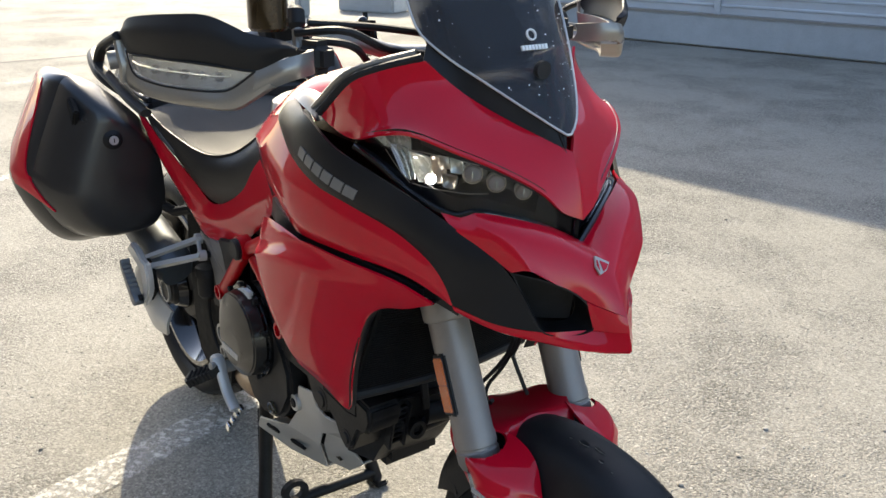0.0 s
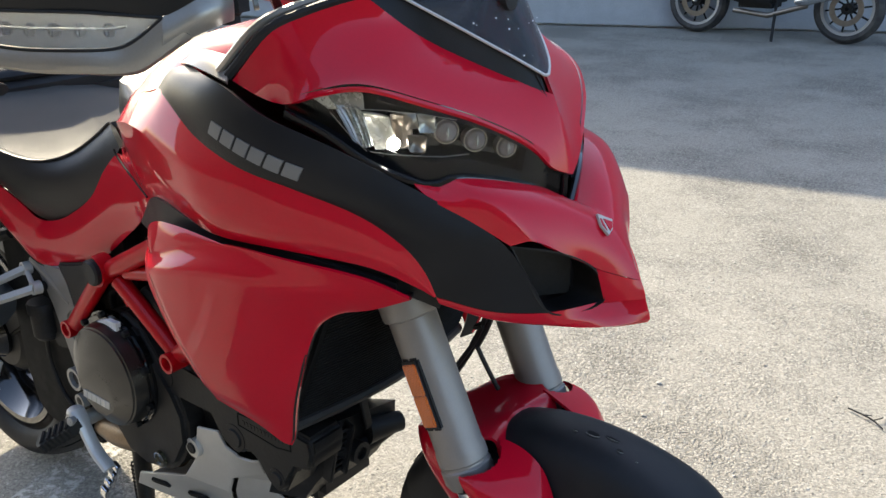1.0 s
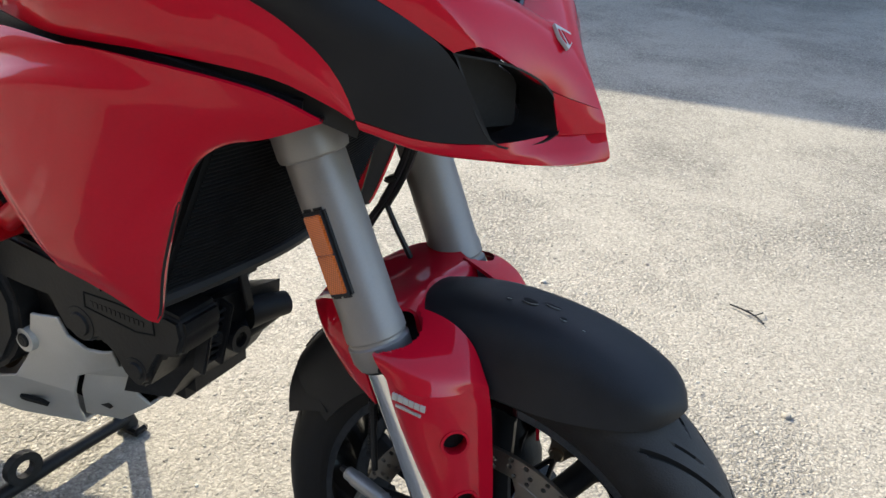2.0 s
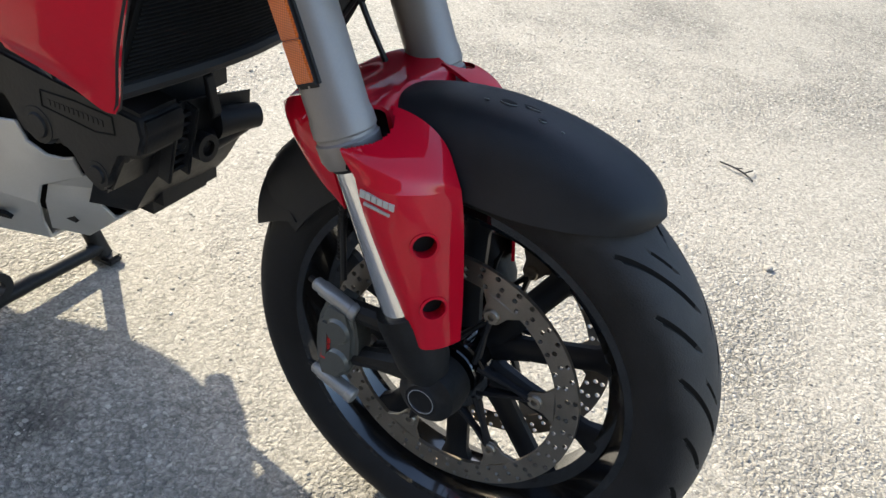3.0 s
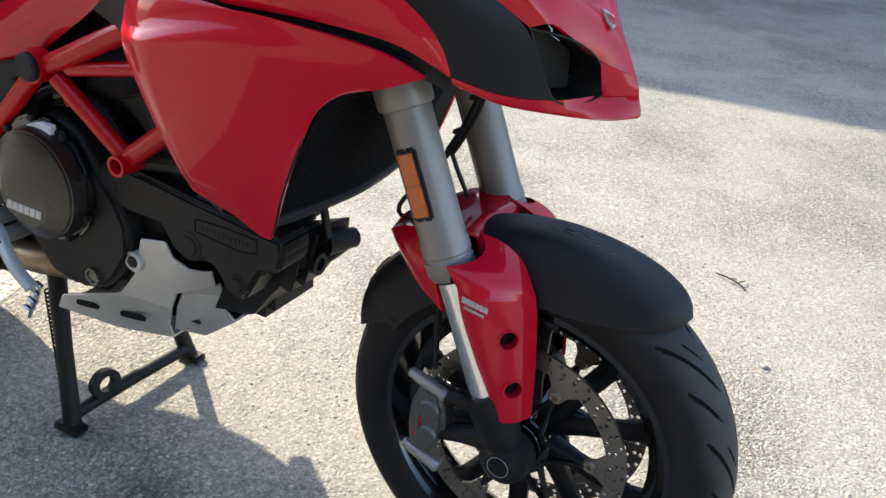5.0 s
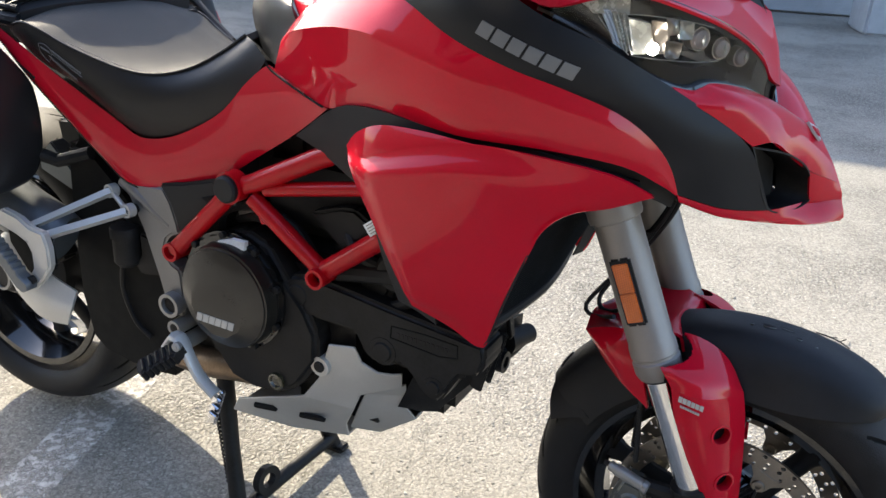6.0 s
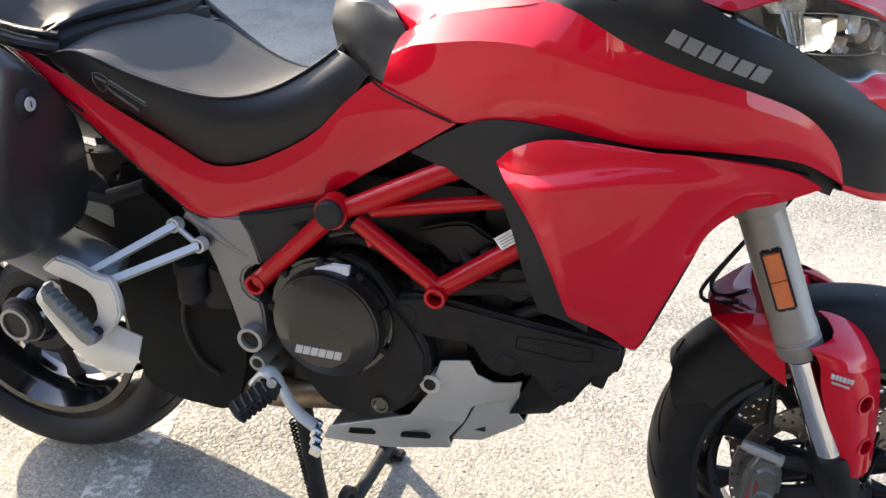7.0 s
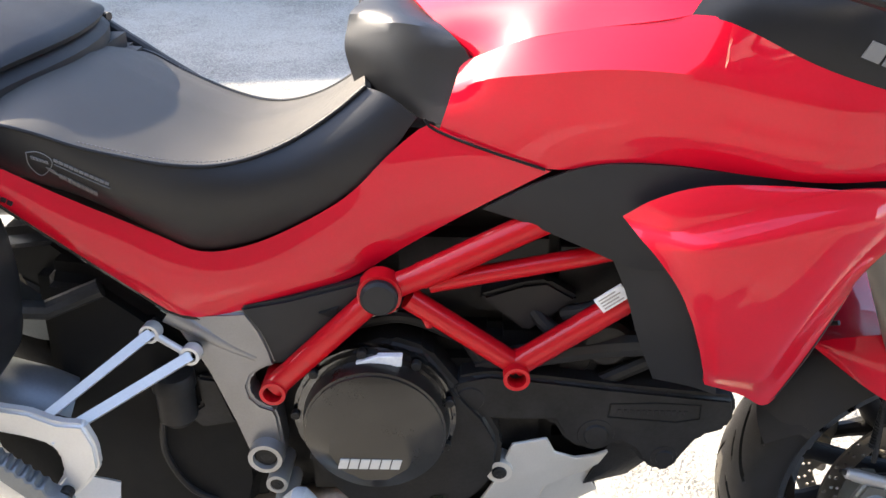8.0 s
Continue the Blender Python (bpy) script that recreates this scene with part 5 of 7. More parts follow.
# screen
def screen_row(z, half, back=0.0, n=13):
    xc = 0.632 - 0.50 * (z - 1.044) - back
    return [np.array([xc - 1.1 * (math.sqrt((half * s) ** 2 + 0.0016) - 0.04), 0.008 + half * s, z + 0.10 * abs(half * s) * 1.0]) for s in np.linspace(-1, 1, n)]


OUT = ((1.042, 0.004), (1.05, 0.018), (1.06, 0.032), (1.075, 0.052), (1.098, 0.08), (1.12, 0.106), (1.14, 0.124), (1.155, 0.132), (1.18, 0.135), (1.24, 0.135), (1.32, 0.125), (1.395, 0.092), (1.425, 0.046))
glass = rows([screen_row(z, h) for z, h in OUT], 21, 44)
scr = part("windscreen", shell(bmesh.new(), glass, 0.003, (1, 0, 0.5)), SMOKE, bike, "smoked windscreen with rain spots and a bright cut edge")
edge = [tuple(r[0]) for r in glass] + [tuple(p) for p in glass[-1]] + [tuple(r[-1]) for r in glass[::-1]] + [tuple(p) for p in glass[0][::-1]]
part("cut_edge", sweep(bmesh.new(), edge, 0.0018, 6), SILVER, scr)
low_edge = [tuple(screen_row(z, h, 0.006)[0]) for z, h in OUT[6::-1]]
for side in (1, -1):
    sur = rows([low_edge, [(p[0] - 0.004, p[1], p[2] - 0.001) for p in fair_top]], 22, 6)
    part("screen_surround", shell(bmesh.new(), sur if side > 0 else mirrored(sur), 0.004, (1, -0.4 * side, 0.4)), BLACK, bike, "black screen surround")
bm = bmesh.new()
lathe(bm, [(0.0, -0.004), (0.010, -0.004), (0.012, 0.0), (0.012, 0.006), (0.0, 0.006)], Vector((0.593, -0.012, 1.124)), "x", 20)
part("screen_screw", bm, BLACK, scr)
# plain bars that stand for the maker's mark on the screen
bm = bmesh.new()
o = Vector((0.5745, -0.016, 1.155))
u, v = Vector((0, -1, 0)), Vector((0.45, 0, -0.89)).normalized()
w = Vector((0.89, 0, 0.45))
for k in range(8):
    sheet_block(bm, o + Vector((0.0065, 0, 0)), -u, v, w, [(-0.022 + k * 0.0056, 0), (-0.022 + k * 0.0056 + 0.0042, 0), (-0.022 + k * 0.0056 + 0.0042, 0.0065), (-0.022 + k * 0.0056, 0.0065)], 0.001)
for k in range(16):
    a, b = 2 * math.pi * k / 16, 2 * math.pi * (k + 1) / 16
    sheet_block(bm, o + Vector((0.0065, 0, 0)) - v * 0.014, -u, v, w, [(math.cos(a) * 0.008, math.sin(a) * 0.008), (math.cos(b) * 0.008, math.sin(b) * 0.008), (math.cos(b) * 0.0062, math.sin(b) * 0.0062), (math.cos(a) * 0.0062, math.sin(a) * 0.0062)], 0.001)
part("screen_print", bm, STICKER, scr)
# rain and dust spots
bm = bmesh.new()
rng = random.Random(4)
for k in range(120):
    r = glass[rng.randrange(3, len(glass))]
    i = rng.randrange(1, len(r) - 1)
    p = Vector(r[i]) + Vector((0.0012, rng.uniform(-0.004, 0.004), rng.uniform(-0.004, 0.004)))
    rad = rng.choice((0.0004, 0.0005, 0.0006, 0.0008, 0.0012))
    bmesh.ops.create_icosphere(bm, subdivisions=1, radius=rad, matrix=Matrix.Translation(p))
tagged(part("dried_spots", bm, STICKER, scr), kind="stuff")

# instrument panel behind the screen
bm = block(bmesh.new(), (0.44, 0.0, 1.15), (0.05, 0.17, 0.11), 0.015, Matrix.Rotation(radians(-30), 3, "Y"), 3)
part("instrument_panel", bm, BLACK, bike)
bm = block(bmesh.new(), (0.42, 0.0, 1.06), (0.16, 0.18, 0.06), 0.02, None, 3)
part("cockpit_cover", bm, BLACK, bike)

# handlebar, grips, levers and guards
bm = sweep(bmesh.new(), smooth_path([(0.215, -0.46, 1.120), (0.250, -0.34, 1.135), (0.290, -0.22, 1.150), (0.315, -0.13, 1.135), (0.330, -0.06, 1.115), (0.330, 0.06, 1.115), (0.315, 0.13, 1.135), (0.290, 0.22, 1.150), (0.250, 0.34, 1.135), (0.215, 0.46, 1.120)], 40), 0.0125, 14)
bar = part("handlebar", bm, CAST, bike, "grey tapered handlebar")
for side in (1, -1):
    S = np.array([1, side, 1])
    bm = sweep(bmesh.new(), [(0.222, -0.44 * side, 1.123), (0.252, -0.335 * side, 1.136)], 0.0175, 16)
    part("grip", bm, BLACK, bar)
    up = [(0.262, -0.4535, 1.160), (0.286, -0.452, 1.181), (0.322, -0.442, 1.189), (0.378, -0.419, 1.195), (0.417, -0.391, 1.195), (0.450, -0.356, 1.176), (0.472, -0.323, 1.168), (0.474, -0.304, 1.158)]
    sl = [(0.263, -0.4535, 1.156), (0.275, -0.4530, 1.144), (0.294, -0.450, 1.139), (0.362, -0.425, 1.139), (0.429, -0.379, 1.135), (0.452, -0.353, 1.131), (0.472, -0.324, 1.146), (0.474, -0.305, 1.149)]
    body_u = rows([up, [tuple(0.5 * (np.array(a) + np.array(b)) + np.array([0.007, -0.006, 0.004])) for a, b in zip(up, sl)], sl], 34, 10)
    part("hand_guard", shell(bmesh.new(), body_u if side > 0 else mirrored(body_u), 0.004, (1, -0.4 * side, 0)), BLACK, bar, "black hand guard shell")
    lens_lo = [(0.281, -0.452, 1.129), (0.290, -0.451, 1.115), (0.307, -0.446, 1.108), (0.348, -0.431, 1.104), (0.400, -0.407, 1.104), (0.425, -0.384, 1.105), (0.438, -0.371, 1.113), (0.452, -0.353, 1.130)]
    lens_up = [(0.278, -0.4525, 1.141), (0.294, -0.450, 1.138), (0.325, -0.441, 1.1385), (0.362, -0.425, 1.138), (0.400, -0.403, 1.137), (0.429, -0.379, 1.134), (0.442, -0.366, 1.132), (0.452, -0.353, 1.1305)]
    lip_lo = [(0.262, -0.454, 1.100), (0.278, -0.452, 1.091), (0.316, -0.444, 1.087), (0.355, -0.428, 1.083), (0.399, -0.408, 1.083), (0.433, -0.376, 1.081), (0.451, -0.355, 1.095), (0.467, -0.332, 1.112)]
    lip_mid = [tuple(0.5 * (np.array(a) + np.array(b)) + np.array([0.003, -0.003, 0])) for a, b in zip(lens_lo, lip_lo)]
    lg = rows([lens_lo, lip_mid, lip_lo, [tuple(np.array(p) + np.array([-0.03, 0.02, -0.001])) for p in lip_lo]], 34, 14)
    part("guard_lip", shell(bmesh.new(), lg if side > 0 else mirrored(lg), 0.004, (1, -0.4 * side, -0.4)), CHAMP, bar, "champagne metal lower edge of the hand guard")
    bm = sweep(bmesh.new(), [tuple(np.array(p) * S) for p in smooth_path([(0.262, -0.455, 1.158), (0.266, -0.455, 1.140), (0.272, -0.454, 1.120), (0.268, -0.454, 1.100)], 12)], 0.009, 8, True, 0.6)
    part("guard_side", bm, CHAMP, bar)
    ind = rows([lens_up, lens_lo], 26, 6)
    pl = part("indicator", shell(bmesh.new(), ind if side > 0 else mirrored(ind), 0.003, (1, -0.4 * side, 0)), LENS_GREY, bar, "clear indicator strip in the hand guard")
    pl.visible_shadow = False
    inn = [[p + np.array([-0.012, 0.010, 0]) for p in r] for r in ind]
    part("indicator_back", shell(bmesh.new(), inn if side > 0 else mirrored(inn), 0.002, (1, -0.4 * side, 0)), CAST, bar)
    rimp = [tuple(p * S) for p in (ind[0] + [r[-1] for r in ind[1:]] + ind[-1][::-1] + [r[0] for r in ind[::-1]])]
    part("indicator_rim", sweep(bmesh.new(), rimp, 0.0016, 6), BLACK, bar)
    for k in range(6):
        a, b = ind[0][4 + k * 3], ind[-1][4 + k * 3]
        m_ = 0.5 * (a + b) + np.array([-0.008, 0.006, 0])
        part("indicator_diode", block(bmesh.new(), tuple(m_ * S), (0.008, 0.010, 0.012), 0.002), DARK if k % 2 else CALIPER, bar)
    part("indicator_rib", sweep(bmesh.new(), [tuple((0.5 * (a + b) + np.array([-0.003, 0.002, 0.002])) * S) for a, b in zip(ind[0][2:-4], ind[-1][2:-4])], 0.0016, 6), GLEAM, bar)
    arm_u = [(0.452, -0.353, 1.130), (0.462, -0.338, 1.139), (0.473, -0.322, 1.146), (0.474, -0.302, 1.150), (0.455, -0.275, 1.150), (0.420, -0.255, 1.146)]
    arm_l = [(0.450, -0.356, 1.097), (0.462, -0.338, 1.108), (0.472, -0.322, 1.116), (0.474, -0.300, 1.121), (0.452, -0.272, 1.120), (0.415, -0.252, 1.118)]
    ag = rows([arm_u, [tuple(0.5 * (np.array(a) + np.array(b)) + np.array([0.006, -0.003, 0])) for a, b in zip(arm_u, arm_l)], arm_l], 24, 7)
    part("guard_arm", shell(bmesh.new(), ag if side > 0 else mirrored(ag), 0.008, (1, -0.4 * side, 0)), CHAMP, bar, "champagne metal hand guard arm")
    part("arm_clamp", block(bmesh.new(), (0.395, -0.240 * side, 1.132), (0.050, 0.045, 0.045), 0.012, Matrix.Rotation(radians(20 * side), 3, "Z"), 3), BLACK, bar)
    loop = [(0.340, -0.455, 1.070), (0.300, -0.461, 1.081), (0.246, -0.464, 1.096), (0.195, -0.466, 1.109), (0.190, -0.466, 1.119), (0.215, -0.465, 1.140), (0.270, -0.459, 1.160)]
    part("guard_loop", sweep(bmesh.new(), [tuple(np.array(p) * S) for p in smooth_path(loop, 20)], 0.008, 10, True, 0.7), BLACK, bar)
    bm = sweep(bmesh.new(), [tuple(np.array(p) * S) for p in smooth_path([(0.320, -0.225, 1.140), (0.330, -0.30, 1.135), (0.318, -0.40, 1.118), (0.312, -0.435, 1.120)], 14)], 0.006, 8)
    part("lever", bm, CAST, bar)
    bm = block(bmesh.new(), (0.290, -0.235 * side, 1.150), (0.055, 0.07, 0.045), 0.010)
    part("master_cylinder", bm, BLACK, bar)
bm = lathe(bmesh.new(), [(0.0, 0.0), (0.024, 0.0), (0.027, 0.004), (0.027, 0.050), (0.029, 0.052), (0.029, 0.066), (0.026, 0.070), (0.0, 0.070)], Vector((0.352, -0.285, 1.165)), "z", 28)
part("fluid_reservoir", bm, GOLD, bar, "dark bronze brake fluid reservoir")
bm = sweep(bmesh.new(), [(0.362, -0.248, 1.130), (0.345, -0.240, 1.165)], [0.0065, 0.0075], 10)
part("mirror_stem", bm, CHAMP, bar, "short pale mirror stem")
bm = sweep(bmesh.new(), [(0.345, -0.240, 1.163), (0.343, -0.240, 1.168), (0.334, -0.236, 1.186), (0.332, -0.235, 1.192)], [0.008, 0.013, 0.013, 0.008], 14)
part("mirror_joint", bm, BLACK, bar)
for pts in ([(0.36, -0.25, 1.160), (0.41, -0.20, 1.165), (0.40, -0.13, 1.135), (0.38, -0.05, 1.12)], [(0.37, -0.23, 1.150), (0.40, -0.19, 1.145), (0.375, -0.15, 1.12), (0.35, -0.12, 1.09)], [(0.34, -0.22, 1.170), (0.36, -0.12, 1.160), (0.40, -0.02, 1.145)]):
    part("cable", sweep(bmesh.new(), smooth_path(pts, 16), 0.0055, 8), BLACK, bar)
bm = block(bmesh.new(), (0.215, -0.050, 1.130), (0.030, 0.036, 0.070), 0.014, Matrix.Rotation(radians(-10), 3, "Y"), 4)
bmesh.ops.create_uvsphere(bm, u_segments=12, v_segments=8, radius=0.008, matrix=Matrix.Translation((0.222, -0.062, 1.152)))
part("phone_clamp", bm, GLOSS, bar, "small black clamp on the handlebar")

# the bar stands turned a little to the left
for ob in bar.children_recursive + [bar]:
    for v in ob.data.vertices:
        if v.co.y > 0.03:
            v.co.x -= 0.19 * (v.co.y - 0.03)

# dark structure inside the fairing
bm = bmesh.new()
block(bm, (0.46, 0, 0.92), (0.22, 0.22, 0.18), 0.03)
block(bm, (0.56, 0, 0.90), (0.14, 0.14, 0.12), 0.03)
block(bm, (0.20, 0, 0.86), (0.36, 0.26, 0.20), 0.04)
part("air_box", bm, DARK, bike)

# ---- seat and tail ----
seam = [(-0.496, -0.203, 0.890), (-0.450, -0.212, 0.903), (-0.411, -0.212, 0.896), (-0.370, -0.202, 0.877), (-0.328, -0.189, 0.861), (-0.286, -0.176, 0.848), (-0.244, -0.162, 0.842), (-0.202, -0.147, 0.847), (-0.159, -0.132, 0.863), (-0.115, -0.119, 0.890), (-0.082, -0.108, 0.916)]
s_bot = [(-0.496, -0.201, 0.881), (-0.441, -0.193, 0.840), (-0.382, -0.176, 0.807), (-0.313, -0.159, 0.756), (-0.276, -0.153, 0.736), (-0.234, -0.149, 0.738), (-0.180, -0.146, 0.757), (-0.116, -0.143, 0.793), (-0.064, -0.140, 0.838), (-0.025, -0.132, 0.890)]
seat_side = coons(seam, s_bot, [seam[0], s_bot[0]], [seam[-1], (-0.055, -0.122, 0.910), s_bot[-1]], 40, 12, 0.014)
s_mid = [(-0.490, -0.100, 0.915), (-0.450, -0.120, 0.920), (-0.410, -0.115, 0.912), (-0.365, -0.110, 0.890), (-0.322, -0.105, 0.868), (-0.280, -0.098, 0.851), (-0.240, -0.090, 0.842), (-0.200, -0.082, 0.847), (-0.156, -0.072, 0.864), (-0.115, -0.064, 0.893), (-0.088, -0.058, 0.920)]
s_ctr = [(-0.490, 0.000, 0.918), (-0.450, 0.000, 0.924), (-0.410, 0.000, 0.915), (-0.365, 0.000, 0.892), (-0.322, 0.000, 0.869), (-0.280, 0.000, 0.850), (-0.240, 0.000, 0.840), (-0.200, 0.000, 0.845), (-0.156, 0.000, 0.863), (-0.115, 0.000, 0.892), (-0.088, 0.000, 0.920)]
top_r = rows([seam, s_mid, s_ctr], 40, 12)
FAR = np.array([1, -0.72, 1])


def far_side(p):
    """The far half of the seat falls away a little more."""
    p = np.array(p) * FAR
    return p - np.array([0, 0, 0.016 * min(1.0, p[1] / 0.11)])


top_w = [list(r) for r in top_r] + [[far_side(p) for p in r] for r in top_r[-2::-1]]
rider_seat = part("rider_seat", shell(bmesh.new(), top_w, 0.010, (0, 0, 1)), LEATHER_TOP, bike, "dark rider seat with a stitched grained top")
for side in (1, -1):
    gg = seat_side if side > 0 else [[far_side(p) for p in r] for r in seat_side]
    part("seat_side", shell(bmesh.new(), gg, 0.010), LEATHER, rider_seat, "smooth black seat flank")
    path = [(p[0], p[1] - 0.0015, p[2] + 0.001) for p in curve(seam, 60)]
    path = path if side > 0 else [tuple(far_side(p)) for p in path]
    part("piping", sweep(bmesh.new(), path, 0.0022, 6), LEATHER, rider_seat)
    bm = bmesh.new()
    st = [(p[0], p[1] + 0.006, p[2] + 0.0030) for p in seam[3:]]
    st = curve(st if side > 0 else [tuple(far_side(p)) for p in st], 160)
    for a, b in zip(st[::2], st[1::2]):
        sweep(bm, [tuple(a), tuple(a + (b - a) * 0.8)], 0.0007, 5)
    part("stitching", bm, PALE_MARK, rider_seat, "pale thread stitching")
# print on the seat flank: a crest, two lines of bars and a small peak
bm = bmesh.new()
word_on(bm, seat_side, (-0.3925, 0.8665), (-0.3440, 0.8350), (-0.2, -1), 11, 0.0034, 0.1, 0.22)
word_on(bm, seat_side, (-0.3940, 0.8600), (-0.3450, 0.8290), (-0.2, -1), 1, 0.0009, 0.0, 0.0)
word_on(bm, seat_side, (-0.3930, 0.8475), (-0.3600, 0.8225), (-0.3, -1), 9, 0.0068, 0.1, 0.24)
word_on(bm, seat_side, (-0.4040, 0.8560), (-0.3965, 0.8515), (0.2, -1), 1, 0.0065, -0.6, 0.1)
word_on(bm, seat_side, (-0.4150, 0.8700), (-0.3990, 0.8630), (-0.1, -1), 5, 0.0036, 0.0, 0.2)
crest = curve([(-0.4185, 0, 0.8740), (-0.4060, 0, 0.8745), (-0.3955, 0, 0.8660), (-0.3985, 0, 0.8560), (-0.4140, 0, 0.8435), (-0.4210, 0, 0.8570), (-0.4185, 0, 0.8740)], 36)
sweep(bm, [(p[0], on(seat_side, p[0], p[2]) - 0.0008, p[2]) for p in crest], 0.0006, 5)
part("seat_print", bm, PALE_MARK, bike)

# pillion seat: a bowed front edge over a padded band, the top rising backwards
pil = []
for xc, z, half, drop in ((-0.437, 0.906, 0.200, 0.014), (-0.429, 0.914, 0.205, 0.014), (-0.428, 0.930, 0.206, 0.014), (-0.434, 0.938, 0.203, 0.014), (-0.4405, 0.941, 0.199, 0.014), (-0.434, 0.944, 0.203, 0.014), (-0.431, 0.950, 0.205, 0.016), (-0.434, 0.956, 0.204, 0.022), (-0.444, 0.963, 0.200, 0.034), (-0.470, 0.975, 0.198, 0.060), (-0.515, 0.995, 0.198, 0.085), (-0.580, 1.017, 0.200, 0.100), (-0.700, 1.030, 0.190, 0.090), (-0.810, 1.028, 0.130, 0.060)):
    pil.append([np.array([xc - 0.060 * abs(q) ** 2.0, half * q, z - 0.002 - drop * abs(q) ** 5 - 0.006 * q * q]) for q in np.linspace(-1, 1, 33)])
pillion = part("pillion_seat", shell(bmesh.new(), pil, 0.010, (0, 0, 1)), BLACK, bike, "black padded pillion seat")
for dz, rr_ in ((0.008, 0.012), (0.028, 0.006)):
    lowp = [(-0.478, -0.196, 0.892), (-0.500, -0.202, 0.894), (-0.560, -0.203, 0.900), (-0.690, -0.192, 0.925), (-0.800, -0.126, 0.955)]
    for side in (1, -1):
        part("piping", sweep(bmesh.new(), [(p[0], p[1] * side, p[2] + dz) for p in curve(lowp, 40)], rr_, 10), LEATHER, pillion)
bm = bmesh.new()
block(bm, (-0.62, 0, 0.88), (0.40, 0.34, 0.06), 0.02)
block(bm, (-0.39, 0, 0.78), (0.20, 0.28, 0.10), 0.03)
block(bm, (-0.20, 0, 0.73), (0.30, 0.24, 0.12), 0.03)
block(bm, (-0.03, 0, 0.80), (0.12, 0.22, 0.12), 0.03)
block(bm, (-0.80, 0, 0.92), (0.20, 0.26, 0.08), 0.03)
part("subframe_cover", bm, BLACK, bike)

rail_up = [(-0.600, -0.200, 0.925), (-0.527, -0.206, 0.888), (-0.461, -0.198, 0.848), (-0.400, -0.184, 0.807), (-0.314, -0.162, 0.752), (-0.276, -0.157, 0.731), (-0.235, -0.153, 0.732), (-0.181, -0.150, 0.751), (-0.106, -0.147, 0.795), (-0.053, -0.146, 0.849), (-0.014, -0.144, 0.886), (0.0, -0.145, 0.881)]
rail_lo = [(-0.600, -0.198, 0.915), (-0.530, -0.205, 0.874), (-0.467, -0.197, 0.808), (-0.404, -0.184, 0.745), (-0.343, -0.168, 0.682), (-0.305, -0.162, 0.652), (-0.255, -0.154, 0.648), (-0.177, -0.150, 0.673), (-0.102, -0.147, 0.699), (-0.029, -0.147, 0.747), (0.044, -0.156, 0.796), (0.118, -0.181, 0.850)]
rail_up = [(x, y - 0.001, z + 0.005) for x, y, z in rail_up[:-2]] + rail_up[-2:]
rail = coons(rail_up, rail_lo, [rail_up[0], rail_lo[0]], [rail_up[-1], (0.055, -0.162, 0.865), (0.118, -0.181, 0.850)], 56, 12, 0.010)
both("tail_panel", rail, RED, "glossy red tail panel under the seat", 0.005)
bm = bmesh.new()
word_on(bm, rail, (-0.482, 0.8350), (-0.448, 0.8130), (-0.3, -1), 6, 0.0065, 0.3, 0.2)
part("panel_print", bm, BLACK, bike, "dark print on the red tail panel")
for side in (1, -1):
    part("panel_edge", sweep(bmesh.new(), [(p[0], (p[1] + 0.004) * side, p[2] - 0.003) for p in curve(rail_lo[:8], 30)], 0.004, 6), GLOSS, bike)
    tube = [(-0.57, -0.225, 0.925), (-0.62, -0.245, 0.945), (-0.68, -0.25, 0.965), (-0.80, -0.22, 0.985), (-0.86, -0.14, 0.985)]
    part("grab_rail", sweep(bmesh.new(), [(p[0], p[1] * side, p[2]) for p in smooth_path(tube, 20)], 0.012, 10), BLACK, bike, "black grab rail")

part("seat_rail", sweep(bmesh.new(), smooth_path([(-0.57, 0.215, 0.925), (-0.50, 0.205, 0.912), (-0.45, 0.188, 0.890), (-0.40, 0.176, 0.862), (-0.35, 0.166, 0.835)], 20), 0.009, 10), BLACK, bike, "black rail beside the seat")

# ---- frame ----
def frame_bar(pts, r=0.0138):
    for side in (1, -1):
        part("frame_tube", sweep(bmesh.new(), [(p[0], p[1] * side, p[2]) for p in pts], r, 18), RED_FRAME, bike, "red painted steel trellis tube")


frame_bar([(-0.200, -0.166, 0.555), (-0.065, -0.166, 0.692), (0.000, -0.164, 0.722)], 0.0150)
frame_bar([(-0.020, -0.164, 0.712), (0.088, -0.160, 0.768), (0.240, -0.150, 0.840)], 0.0160)
frame_bar([(-0.035, -0.162, 0.682), (0.095, -0.158, 0.588)])
frame_bar([(0.093, -0.158, 0.588), (0.213, -0.160, 0.680), (0.290, -0.160, 0.735)], 0.0155)
frame_bar([(-0.010, -0.160, 0.700), (0.168, -0.158, 0.738), (0.250, -0.15, 0.755)], 0.0110)
for x, z in ((-0.200, 0.554), (0.094, 0.584)):
    for side in (1, -1):
        part("tube_boss", pipe(bmesh.new(), (x, -0.140 * side, z), (x, -0.183 * side, z), 0.0160, 0.0045), RED_FRAME, bike)
        part("boss_screw", sweep(bmesh.new(), [(x, -0.14 * side, z), (x, -0.165 * side, z)], 0.0112, 12), DARK, bike)
bm = lathe(bmesh.new(), [(0.0, -0.012), (0.018, -0.012), (0.0215, -0.009), (0.0215, 0.02), (0.0, 0.02)], Vector((-0.066, -0.182, 0.696)), n=32)
part("frame_cap", bm, BLACK, bike, "round black frame plug")
bm = lathe(bmesh.new(), [(0.020, -0.004), (0.0255, -0.004), (0.0255, 0.02), (0.020, 0.02)], Vector((-0.066, -0.180, 0.696)), n=32)
